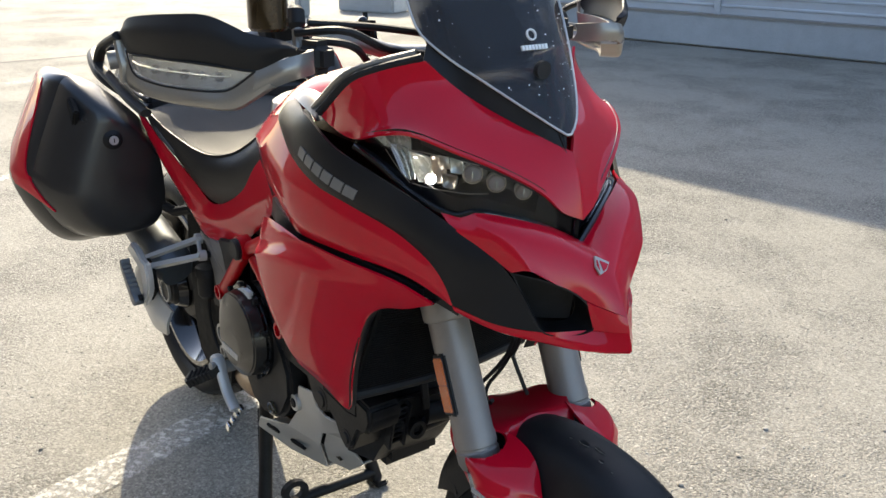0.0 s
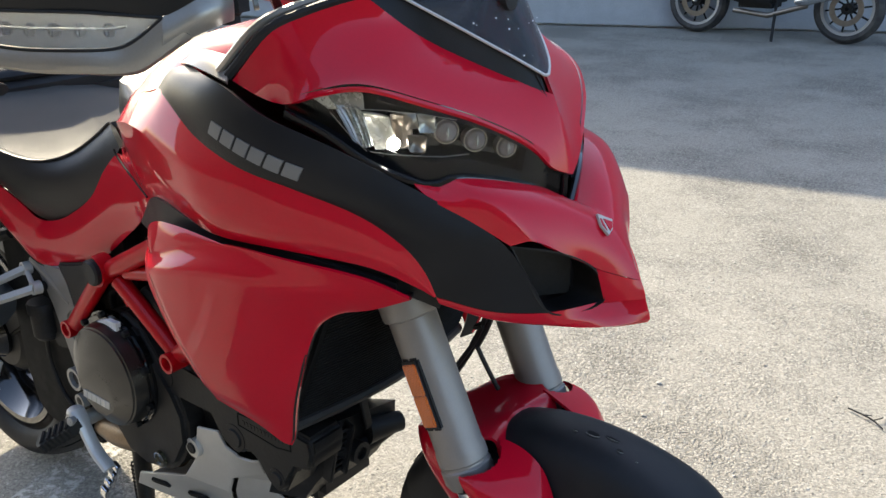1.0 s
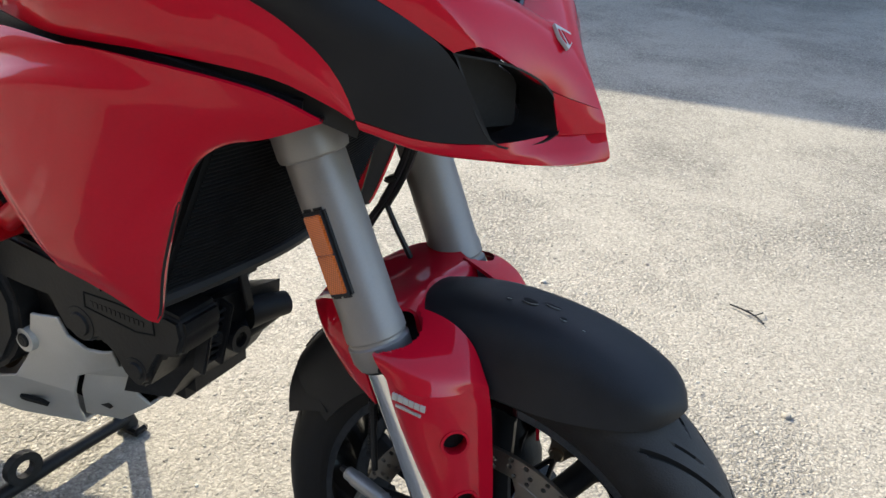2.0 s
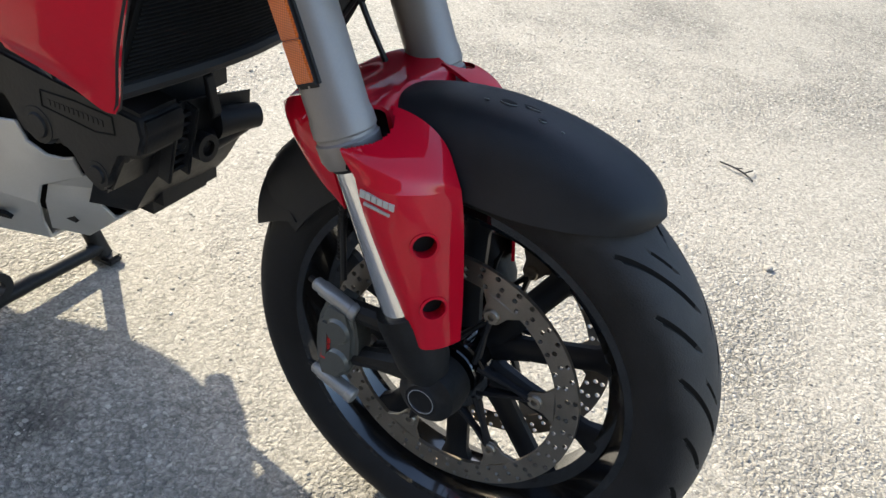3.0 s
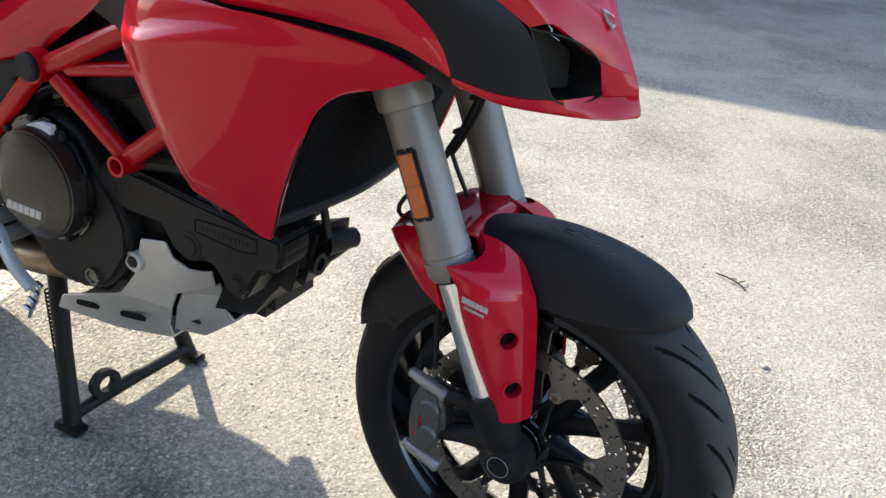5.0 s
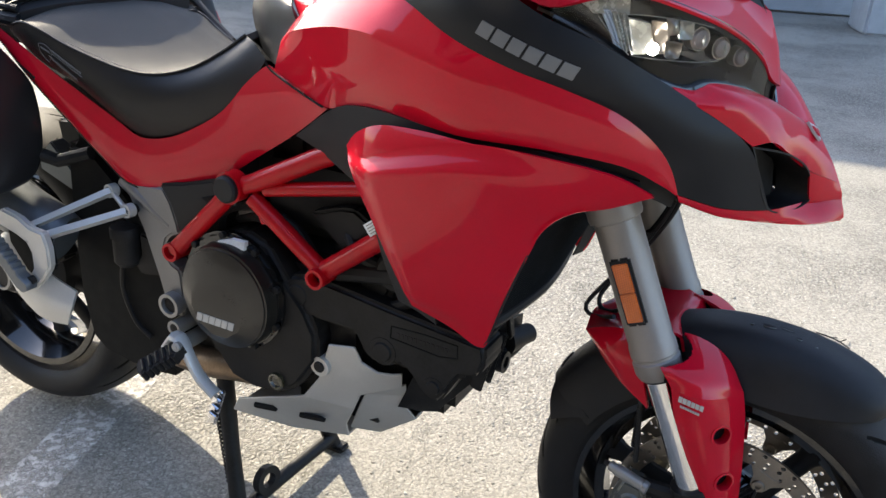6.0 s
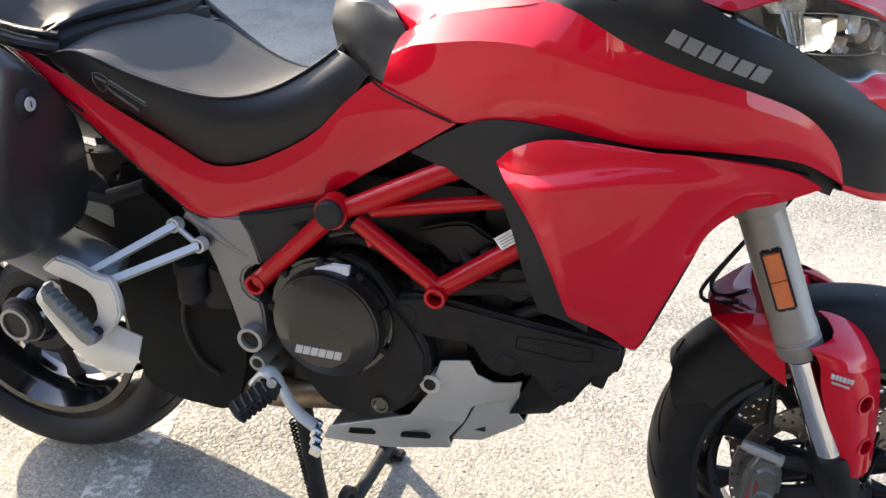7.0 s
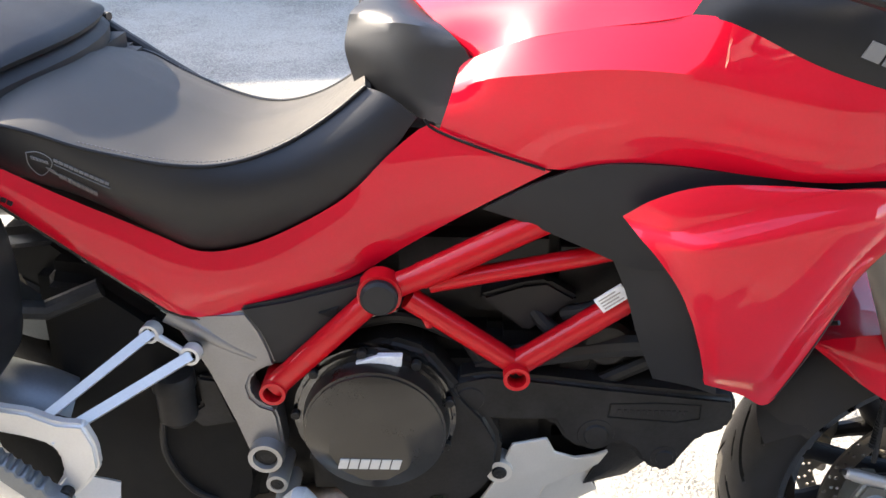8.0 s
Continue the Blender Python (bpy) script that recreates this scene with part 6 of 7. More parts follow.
part("cap_ring", bm, RED_FRAME, bike)
bm = sweep(bmesh.new(), [(-0.020, -0.158, 0.668), (-0.012, -0.166, 0.655), (-0.010, -0.166, 0.646)], [0.006, 0.007, 0.005], 8)
part("frame_tab", bm, RED_FRAME, bike)
o, u, v = Vector((0.189, -0.176, 0.6755)), Vector((0.79, 0, 0.61)), Vector((-0.61, 0, 0.79))
bm = bmesh.new()
sheet_block(bm, o, u, v, Vector((0, -1, 0)), [(0, 0), (0.036, 0), (0.036, 0.020), (0, 0.020)], 0.001)
part("frame_sticker", bm, STICKER, bike, "white sticker wrapped on a frame tube")
bm = bmesh.new()
for k in range(4):
    sheet_block(bm, o + Vector((0, -0.001, 0)), u, v, Vector((0, -1, 0)), [(0.004, 0.003 + k * 0.0042), (0.030 - 0.004 * (k % 2), 0.003 + k * 0.0042), (0.030 - 0.004 * (k % 2), 0.0045 + k * 0.0042), (0.004, 0.0045 + k * 0.0042)], 0.0006)
part("sticker_print", bm, CAST, bike)

plate = [(-0.236, 0.662), (-0.180, 0.674), (-0.079, 0.704), (-0.074, 0.672), (-0.186, 0.584), (-0.199, 0.582), (-0.204, 0.602), (-0.214, 0.630)]
part("hip_plate", slab(bmesh.new(), plate, -0.140, -0.160, 0.004), BLACK, bike, "black plastic hip plate")
# not cut through: a near-black plate gives the shade inside the opening
bm = bmesh.new()
slab(bm, [(-0.142, 0.658), (-0.116, 0.668), (-0.120, 0.648)], -0.158, -0.1625, 0.0012, 1)
part("plate_recess", bm, GROOVE, bike, "small dark three-cornered opening")
brk = [(-0.335, 0.655), (-0.300, 0.650), (-0.228, 0.655), (-0.213, 0.630), (-0.203, 0.600), (-0.199, 0.579), (-0.216, 0.574), (-0.230, 0.562), (-0.236, 0.546), (-0.233, 0.530), (-0.222, 0.518), (-0.206, 0.512), (-0.202, 0.501), (-0.198, 0.450), (-0.202, 0.420), (-0.238, 0.420), (-0.248, 0.455), (-0.256, 0.485), (-0.284, 0.570), (-0.322, 0.645)]
part("frame_plate", slab(bmesh.new(), brk, -0.120, -0.158, 0.009, 3), PLATE, bike, "grey cast aluminium frame plate")
# raised bar added in place of a hollow, so its top mirrors the sky
bm = sweep(bmesh.new(), curve([(-0.322, -0.1475, 0.650), (-0.290, -0.1490, 0.628), (-0.255, -0.1500, 0.605), (-0.222, -0.1525, 0.588)], 14), [0.017 - 0.0008 * k for k in range(14)], 14)
part("plate_ridge", bm, PLATE, bike)
bm = pipe(bmesh.new(), (-0.220, -0.14, 0.446), (-0.220, -0.176, 0.446), 0.022, 0.006, 28)
part("pivot_ring", bm, CAST, bike)
bm = bmesh.new()
bolt(bm, (-0.220, -0.160, 0.446), (0, -1, 0), 0.0155, 0.010)
part("pivot_bolt", bm, DARK, bike)
for p in ((-0.207, -0.180, 0.408), (-0.200, -0.185, 0.374)):
    bm = pipe(bmesh.new(), (p[0], -0.12, p[2]), p, 0.014, 0.005, 20)
    part("pedal_boss", bm, CAST, bike)
    bm = bmesh.new()
    bolt(bm, (p[0], p[1] + 0.006, p[2]), (0, -1, 0), 0.009, 0.006)
    part("pedal_bolt", bm, DARK, bike)

# ---- engine ----
engine = part("engine", block(bmesh.new(), (-0.02, 0, 0.46), (0.34, 0.24, 0.26), 0.02), DARK, bike, "dark twin-cylinder engine")
part("front_cylinder", block(bmesh.new(), (0.17, 0, 0.54), (0.22, 0.20, 0.16), 0.02), DARK, engine)
part("cylinder_head", block(bmesh.new(), (0.04, 0, 0.68), (0.24, 0.20, 0.16), 0.03), DARK, engine)
part("throttle_body", block(bmesh.new(), (0.19, 0, 0.665), (0.15, 0.20, 0.17), 0.03), DARK, engine)
part("rear_cylinder", block(bmesh.new(), (-0.14, 0, 0.60), (0.16, 0.22, 0.14), 0.03), DARK, engine)
part("gearbox", block(bmesh.new(), (-0.17, 0, 0.44), (0.22, 0.20, 0.26), 0.02), DARK, engine)
case = [(-0.168, 0.470), (-0.158, 0.548), (-0.118, 0.600), (-0.060, 0.622), (-0.012, 0.606), (0.026, 0.552), (0.062, 0.510), (0.082, 0.470), (0.080, 0.420), (0.045, 0.366), (0.012, 0.340), (-0.045, 0.326), (-0.100, 0.336), (-0.150, 0.395)]
part("crank_case", slab(bmesh.new(), case, -0.105, -0.160, 0.010, 3), DARK, engine, "dark crankcase cover")
ring = [(-0.0785 + 0.102 * math.cos(a), 0.512 + 0.103 * math.sin(a)) for a in np.linspace(0, 2 * math.pi, 29)[:-1]]
part("cover_flange", slab(bmesh.new(), ring, -0.150, -0.172, 0.006, 2), GLOSS, engine, "gloss black cover flange")
NF, NP = 11, 4
bm = bmesh.new()
turn = [2 * math.pi * k / (NF * NP) + 0.2 for k in range(NF * NP)]
vs0 = [bm.verts.new((-0.076 + 0.0925 * math.cos(a), -0.165, 0.5095 + 0.0925 * math.sin(a))) for a in turn]
vs1 = [bm.verts.new((-0.076 + 0.087 * math.cos(a), -0.196, 0.5095 + 0.087 * math.sin(a))) for a in turn]
vs2 = [bm.verts.new((-0.078 + 0.054 * math.cos(a), -0.210, 0.500 + 0.054 * math.sin(a))) for a in turn[NP // 2::NP]]
for i in range(NF * NP):
    j = (i + 1) % (NF * NP)
    bm.faces.new((vs0[i], vs0[j], vs1[j], vs1[i]))
for f in range(NF):
    rim = [vs1[(f * NP + NP // 2 + k) % (NF * NP)] for k in range(NP + 1)]
    for k in range(NP):
        bm.faces.new((rim[k], rim[k + 1], vs2[f if k < NP // 2 else (f + 1) % NF]))
    bm.faces.new((rim[NP // 2], vs2[(f + 1) % NF], vs2[f]))
bm.faces.new(vs2)
bm.faces.new(vs0[::-1])
bmesh.ops.recalc_face_normals(bm, faces=bm.faces)
rim = [e for e in bm.edges if len(e.link_faces) == 2 and e.calc_face_angle(0) > 0.6]
bmesh.ops.bevel(bm, geom=rim, offset=0.003, segments=2, affect="EDGES", clamp_overlap=True)
part("clutch_cover", bm, CASE, engine, "faceted dark bronze clutch cover with pale lettering", angle=20)
bm = lettering(bmesh.new(), (-0.117, -0.2105, 0.4805), (-0.040, -0.2095, 0.4805), (0, 0, -1), 0.0140, 6, 0.26, 0.14, 0.0016, (0, -1, 0))
part("cover_lettering", bm, CAST_MARK, engine, "pale cast lettering")
for k in range(9):
    a = 2 * math.pi * k / 9 + 0.3
    bm = bmesh.new()
    bolt(bm, (-0.0785 + 0.0975 * math.cos(a), -0.172, 0.512 + 0.0985 * math.sin(a)), (0, -1, 0), 0.0058, 0.005)
    part("cover_screw", bm, DARK, engine)
bm = lathe(bmesh.new(), [(0.0, -0.003), (0.009, -0.003), (0.011, -0.006), (0.0145, -0.006), (0.0155, 0.0), (0.0155, 0.012), (0, 0.012)], Vector((0.001, -0.160, 0.364)), n=28)
part("oil_window", bm, OLIVE, engine, "round oil sight glass")
bm = bmesh.new()
tag = [(x, z + 0.011) for x, z in [(-0.098, 0.588), (-0.070, 0.598), (-0.042, 0.599), (-0.043, 0.584), (-0.070, 0.583), (-0.094, 0.574)]]
slab(bm, tag, -0.168, -0.1775, 0.0008, 1)
part("cover_tag", bm, STICKER, engine, "silver tag on the clutch flange")
# black belt and water covers in front of the engine
low = [(0.012, 0.536), (0.021, 0.560), (0.061, 0.570), (0.140, 0.563), (0.209, 0.555), (0.286, 0.548), (0.368, 0.540), (0.372, 0.514), (0.362, 0.487), (0.332, 0.477), (0.319, 0.455), (0.300, 0.420), (0.286, 0.418), (0.266, 0.430), (0.248, 0.455), (0.232, 0.465), (0.213, 0.456), (0.188, 0.452), (0.167, 0.461), (0.154, 0.480), (0.145, 0.497), (0.084, 0.496), (0.033, 0.498), (0.015, 0.513)]
lowc = part("belly_cover", slab(bmesh.new(), low, -0.085, -0.152, 0.010, 3), DARK, bike, "matt black belt cover with an embossed plate")
for r, x, z, y in ((0.030, 0.040, 0.531, -0.148), (0.034, 0.169, 0.572, -0.118), (0.036, 0.242, 0.588, -0.118), (0.026, 0.200, 0.480, -0.150), (0.019, 0.290, 0.446, -0.150)):
    bm = lathe(bmesh.new(), [(0.0, -0.006), (r * 0.55, -0.006), (r * 0.62, -0.003), (r * 0.88, -0.003), (r, 0.003), (r, 0.05), (0.0, 0.05)], Vector((x, y, z)), n=28)
    part("cover_boss", bm, DARK, lowc)
bm = sweep(bmesh.new(), [(0.199, -0.130, 0.545), (0.268, -0.132, 0.586), (0.30, -0.14, 0.60)], 0.010, 10)
part("water_pipe", bm, DARK, lowc)
bm = bmesh.new()
q = [(0.214, 0.528), (0.270, 0.531), (0.326, 0.529), (0.327, 0.508), (0.297, 0.502), (0.213, 0.508)]
for i in range(6):
    a, b = q[i], q[(i + 1) % 6]
    sweep(bm, [(a[0], -0.1522, a[1]), (b[0], -0.1522, b[1])], 0.0012, 6)
part("cover_plate", bm, GROOVE, lowc)
bm = bmesh.new()
for k in range(12):
    x = 0.226 + k * 0.0075
    block(bm, (x, -0.1522, 0.5165), (0.0045, 0.0012, 0.007), 0)
part("cover_print", bm, DARK, lowc)
# dark pipes, hoses and housings seen between the tubes
bm = bmesh.new()
for pts, r in (([(-0.05, -0.11, 0.64), (0.02, -0.12, 0.62), (0.06, -0.12, 0.56)], 0.012), ([(0.10, -0.11, 0.66), (0.14, -0.13, 0.62), (0.20, -0.12, 0.60)], 0.010), ([(0.05, -0.12, 0.56), (0.12, -0.13, 0.585), (0.20, -0.13, 0.60), (0.27, -0.15, 0.62)], 0.016), ([(-0.10, -0.12, 0.62), (-0.04, -0.13, 0.635), (0.03, -0.12, 0.60)], 0.008), ([(0.15, -0.12, 0.64), (0.19, -0.135, 0.66), (0.24, -0.14, 0.70)], 0.009), ([(-0.14, -0.12, 0.58), (-0.12, -0.13, 0.63), (-0.05, -0.13, 0.66)], 0.007)):
    sweep(bm, smooth_path(pts, 14), r, 10)
part("hose", bm, BLACK, engine)
inner_pl = [(0.046, 0.665), (0.100, 0.684), (0.129, 0.688), (0.169, 0.664), (0.107, 0.614)]
part("airbox_panel", slab(bmesh.new(), inner_pl, -0.10, -0.128, 0.005), BLACK, engine)
bm = lathe(bmesh.new(), [(0.0, -0.02), (0.026, -0.02), (0.032, -0.014), (0.032, 0.02), (0.0, 0.02)], Vector((0.205, -0.120, 0.606)), n=28)
part("pump_housing", bm, DARK, engine)
bm = pipe(bmesh.new(), (-0.135, -0.12, 0.568), (-0.135, -0.155, 0.568), 0.014, 0.003, 20)
part("filler_cap", bm, DARK, engine)
bm = sweep(bmesh.new(), [(-0.095, -0.120, 0.632), (-0.050, -0.125, 0.640)], 0.007, 10)
part("hose_clip", bm, CAST, engine)
bm = sweep(bmesh.new(), [(0.215, -0.150, 0.668), (0.232, -0.155, 0.680)], 0.006, 10)
part("connector", bm, RED_FRAME, engine)

# skid plate: an upper and a lower facet and a separate nose
V = dict(E=(0.095, -0.142, 0.456), F=(0.140, -0.136, 0.462), S=(0.152, -0.134, 0.438), T=(0.180, -0.131, 0.427), U=(0.204, -0.129, 0.430), G=(0.222, -0.127, 0.436), M=(0.214, -0.112, 0.402), f=(0.142, -0.120, 0.366), k=(0.072, -0.138, 0.385), g=(0.130, -0.120, 0.335), h=(0.098, -0.095, 0.278), i=(0.100, -0.090, 0.256), j=(0.0, -0.118, 0.252), t=(-0.108, -0.146, 0.266), u=(-0.096, -0.146, 0.290), w=(0.046, -0.146, 0.345))
N = dict(f=(0.147, -0.117, 0.366), d=(0.217, -0.107, 0.400), e=(0.213, -0.094, 0.372), x=(0.214, -0.092, 0.345), y=(0.224, -0.080, 0.322), b=(0.150, -0.070, 0.262), h=(0.103, -0.092, 0.268), g=(0.135, -0.117, 0.334))


def folded(name, P, faces, floor_edge, parent, label):
    bm = bmesh.new()
    W = [{c: bm.verts.new((p[0], p[1] * s, p[2])) for c, p in P.items()} for s in (1, -1)]
    for Q in W:
        for f in faces:
            bm.faces.new([Q[c] for c in f])
    for a, b in zip(floor_edge, floor_edge[1:]):
        bm.faces.new([W[0][a], W[0][b], W[1][b], W[1][a]])
    bmesh.ops.recalc_face_normals(bm, faces=bm.faces)
    bmesh.ops.triangulate(bm, faces=bm.faces)
    bmesh.ops.solidify(bm, geom=bm.faces[:], thickness=0.005)
    sharp = [e for e in bm.edges if len(e.link_faces) == 2 and e.calc_face_angle(0) > 0.5]
    bmesh.ops.bevel(bm, geom=sharp, offset=0.0012, segments=1, affect="EDGES", clamp_overlap=True)
    return part(name, bm, SKID, parent, label, angle=18)


skid = folded("skid_plate", V, ("EFSTUGMfk", "kfghijtuw"), "tji", bike, "pale brushed aluminium skid plate with slots")
folded("skid_nose", N, ("fdexybhg",), "hby", skid, "separate front piece of the skid plate")
bm = bmesh.new()
block(bm, (0.08, 0, 0.33), (0.20, 0.19, 0.10), 0.02)
block(bm, (0.20, 0, 0.38), (0.16, 0.14, 0.10), 0.02)
part("sump", bm, DARK, engine)
for c, l in (((-0.040, -0.1415, 0.2905), 0.048), ((0.050, -0.1285, 0.295), 0.052)):
    d = Vector((0.98, 0.10, 0.10)).normalized()
    n_ = Vector((0.16, -0.86, -0.45)).normalized()
    up = n_.cross(d).normalized()
    # uncut slot, its inner shade put on as a near-black plate
    bm = bmesh.new()
    sheet_block(bm, Vector(c) + n_ * 0.003, d, up, n_, [(-l / 2, -0.003), (-l / 2 + 0.004, -0.006), (l / 2 - 0.004, -0.006), (l / 2, -0.002), (l / 2 - 0.006, 0.006), (-l / 2 + 0.004, 0.006)], 0.0035)
    part("slot", bm, GROOVE, skid, "dark slot")
bm = lathe(bmesh.new(), [(0.008, -0.008), (0.017, -0.008), (0.018, 0.0), (0.018, 0.02), (0.008, 0.02)], Vector((0.080, -0.143, 0.412)), n=24)
part("skid_washer", bm, SKID, skid)
bm = bmesh.new()
bolt(bm, (0.080, -0.146, 0.412), (0, -1, 0), 0.010, 0.008)
part("skid_bolt", bm, DARK, skid)

# radiator
def rad(z, y, d=0.0):
    return Vector((0.398 + 0.46 * (z - 0.569) - 0.35 * abs(y) ** 1.6 + d, y, z - 0.5 * d))


bm = bmesh.new()
g = [[np.array(rad(z, y, -0.012)) for y in np.linspace(-0.180, 0.180, 25)] for z in np.linspace(0.572, 0.815, 12)]
shell(bm, g, 0.035, (1, 0, -0.5))
radiator = part("radiator", bm, GROOVE, bike, "black radiator with fine fins")
bm = bmesh.new()
for k in range(46):
    z = 0.577 + k * 0.0052
    sweep(bm, [tuple(rad(z, y, -0.009)) for y in np.linspace(-0.176, 0.176, 15)], 0.0013, 4)
tagged(part("fin_pack", bm, GROOVE, radiator), kind="stuff")
bm = bmesh.new()
sweep(bm, [tuple(rad(0.574, y, -0.012)) for y in np.linspace(-0.182, 0.182, 15)], 0.011, 10)
part("radiator_tank", bm, BLACK, radiator)
bm = bmesh.new()
for p in ((0.222, -0.058, 0.325), (0.222, 0.058, 0.325), (0.262, -0.080, 0.352), (0.262, 0.056, 0.345), (0.300, -0.090, 0.402), (0.300, 0.050, 0.388), (0.330, -0.092, 0.440), (0.342, -0.080, 0.480), (0.346, 0.045, 0.458), (0.348, -0.092, 0.530), (0.345, 0.050, 0.500), (0.240, -0.100, 0.450), (0.240, 0.080, 0.450), (0.200, -0.100, 0.350), (0.200, 0.080, 0.350)):
    bm.verts.new(p)
bmesh.ops.convex_hull(bm, input=bm.verts)
nose = part("front_cover", bm, DARK, bike, "black plastic cover under the radiator")
for k in range(7):
    z = 0.512 - 0.0125 * k
    x = 0.352 - 0.0030 * k
    part("cover_slat", block(bmesh.new(), (x, -0.079, z), (0.012, 0.026, 0.0045), 0.001, Matrix.Rotation(radians(-12), 3, "Y")), BLACK, nose)
part("slat_frame", block(bmesh.new(), (0.345, -0.0935, 0.475), (0.020, 0.006, 0.098), 0.002, Matrix.Rotation(radians(14), 3, "Y")), BLACK, nose)
part("slat_frame", block(bmesh.new(), (0.347, -0.0645, 0.475), (0.020, 0.005, 0.098), 0.002, Matrix.Rotation(radians(14), 3, "Y")), BLACK, nose)
bm = sweep(bmesh.new(), [(0.330, -0.040, 0.452), (0.348, 0.000, 0.462), (0.356, 0.028, 0.470)], [0.020, 0.015, 0.013], 14)
part("cover_arm", bm, BLACK, nose)
part("cover_bracket", slab(bmesh.new(), [(0.346, 0.545), (0.352, 0.545), (0.362, 0.500), (0.358, 0.492), (0.352, 0.500)], -0.020, -0.034, 0.0015, 1), DARK, nose)
bm = lathe(bmesh.new(), [(0.010, -0.012), (0.0165, -0.012), (0.0175, -0.008), (0.0175, 0.01), (0.010, 0.01)], Vector((0.345, -0.046, 0.460)), "x", 28)
for v in bm.verts:
    v.co.x += 0.006
part("bolt_cup", bm, BLACK, nose)
bm = bmesh.new()
bolt(bm, (0.350, -0.046, 0.460), (1, -0.1, -0.25), 0.0095, 0.006)
part("cover_bolt", bm, DARK, nose)
bm = sweep(bmesh.new(), [(0.345, -0.020, 0.480), (0.356, 0.020, 0.476), (0.362, 0.040, 0.474)], [0.022, 0.017, 0.016], 18)
part("cover_knob", bm, BLACK, nose)
bm = bmesh.new()
bolt(bm, (0.362, 0.036, 0.474), (0.55, -0.8, -0.1), 0.011, 0.007)
part("knob_bolt", bm, DARK, nose)
bm = bmesh.new()
bolt(bm, (0.338, -0.070, 0.470), (0.8, -0.55, -0.2), 0.013, 0.008)
part("cover_bolt", bm, DARK, nose)
# brake lines and the sensor cable, bound into one loom between the legs
loom = [(0.575, -0.010, 0.790), (0.562, 0.000, 0.745), (0.540, 0.012, 0.700), (0.520, 0.018, 0.665)]
for dx, dy in ((0.0, 0.0), (0.006, 0.004), (-0.003, 0.007)):
    part("brake_hose", sweep(bmesh.new(), smooth_path([(p[0] + dx, p[1] + dy, p[2]) for p in loom], 16), 0.0042, 8), BLACK, bike)
for q in (0.25, 0.7):
    c_ = Vector(loom[0]).lerp(Vector(loom[-1]), q)
    part("loom_clip", block(bmesh.new(), c_ + Vector((0.002, 0.003, 0)), (0.018, 0.018, 0.007), 0.002, Matrix.Rotation(radians(-25), 3, "Y")), BLACK, bike)
for ends in ([(0.520, 0.018, 0.665), (0.495, 0.012, 0.625), (0.466, -0.004, 0.580), (0.470, -0.012, 0.566), (0.490, -0.020, 0.568), (0.520, -0.050, 0.590)],
             [(0.522, 0.022, 0.665), (0.502, 0.022, 0.630), (0.480, 0.012, 0.590), (0.484, 0.004, 0.572), (0.505, -0.004, 0.574), (0.530, -0.020, 0.596)],
             [(0.524, 0.020, 0.668), (0.535, 0.025, 0.640), (0.548, 0.030, 0.612), (0.552, 0.034, 0.600)]):
    part("brake_hose", sweep(bmesh.new(), smooth_path(ends, 24), 0.0034, 8), BLACK, bike)
for side in (1, -1):
    part("caliper_hose", sweep(bmesh.new(), smooth_path([(0.588, -0.088 * side, 0.520), (0.586, -0.090 * side, 0.480), (0.590, -0.092 * side, 0.430), (0.592, -0.092 * side, 0.395)], 16), 0.0038, 8), BLACK, bike)
    bm = bmesh.new()
    for k in range(14):
        c_ = Vector((0.586, -0.0895 * side, 0.485 - k * 0.005))
        sweep(bm, [c_ + Vector((0, 0, 0.0012)), c_ - Vector((0, 0, 0.0012))], 0.0052, 8)
    part("hose_spring", bm, DARK, bike)

# ---- exhaust, swing arm and rear ----
box = [(-0.490, 0.700), (-0.400, 0.690), (-0.340, 0.640), (-0.262, 0.570), (-0.222, 0.450), (-0.228, 0.370), (-0.255, 0.262), (-0.300, 0.250), (-0.362, 0.246), (-0.440, 0.256), (-0.480, 0.286), (-0.500, 0.380), (-0.500, 0.520)]
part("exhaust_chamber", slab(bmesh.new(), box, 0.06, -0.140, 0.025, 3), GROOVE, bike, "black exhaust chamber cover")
bm = lathe(bmesh.new(), [(0.0, 0.036), (0.025, 0.036), (0.027, 0.033), (0.027, 0.016), (0.024, 0.015), (0.024, -0.030), (0.018, -0.038), (0.0, -0.038)], Vector((-0.330, -0.154, 0.527)), "z", 28)
pot = part("fluid_pot", bm, DARK, bike, "black rear brake fluid pot with a ribbed cap")
part("pot_bracket", slab(bmesh.new(), [(-0.302, 0.556), (-0.276, 0.552), (-0.256, 0.484), (-0.304, 0.474), (-0.322, 0.494), (-0.300, 0.512)], -0.138, -0.152, 0.004), DARK, pot)
bm = sweep(bmesh.new(), smooth_path([(-0.352, -0.146, 0.500), (-0.360, -0.146, 0.430), (-0.336, -0.146, 0.370), (-0.300, -0.146, 0.345)], 20), 0.0045, 8)
part("pot_hose", bm, DARK, pot)
part("rear_hugger", slab(bmesh.new(), [(-0.56, 0.72), (-0.47, 0.73), (-0.37, 0.64), (-0.40, 0.58), (-0.48, 0.62), (-0.55, 0.66)], 0.08, -0.10, 0.02, 3), BLACK, bike, "black rear hugger")
part("hugger_plate", slab(bmesh.new(), [(-0.597, 0.626), (-0.561, 0.662), (-0.520, 0.624), (-0.484, 0.594), (-0.400, 0.564), (-0.514, 0.573), (-0.597, 0.600)], -0.070, -0.106, 0.003), DULL, bike, "dusty top plate of the hugger")
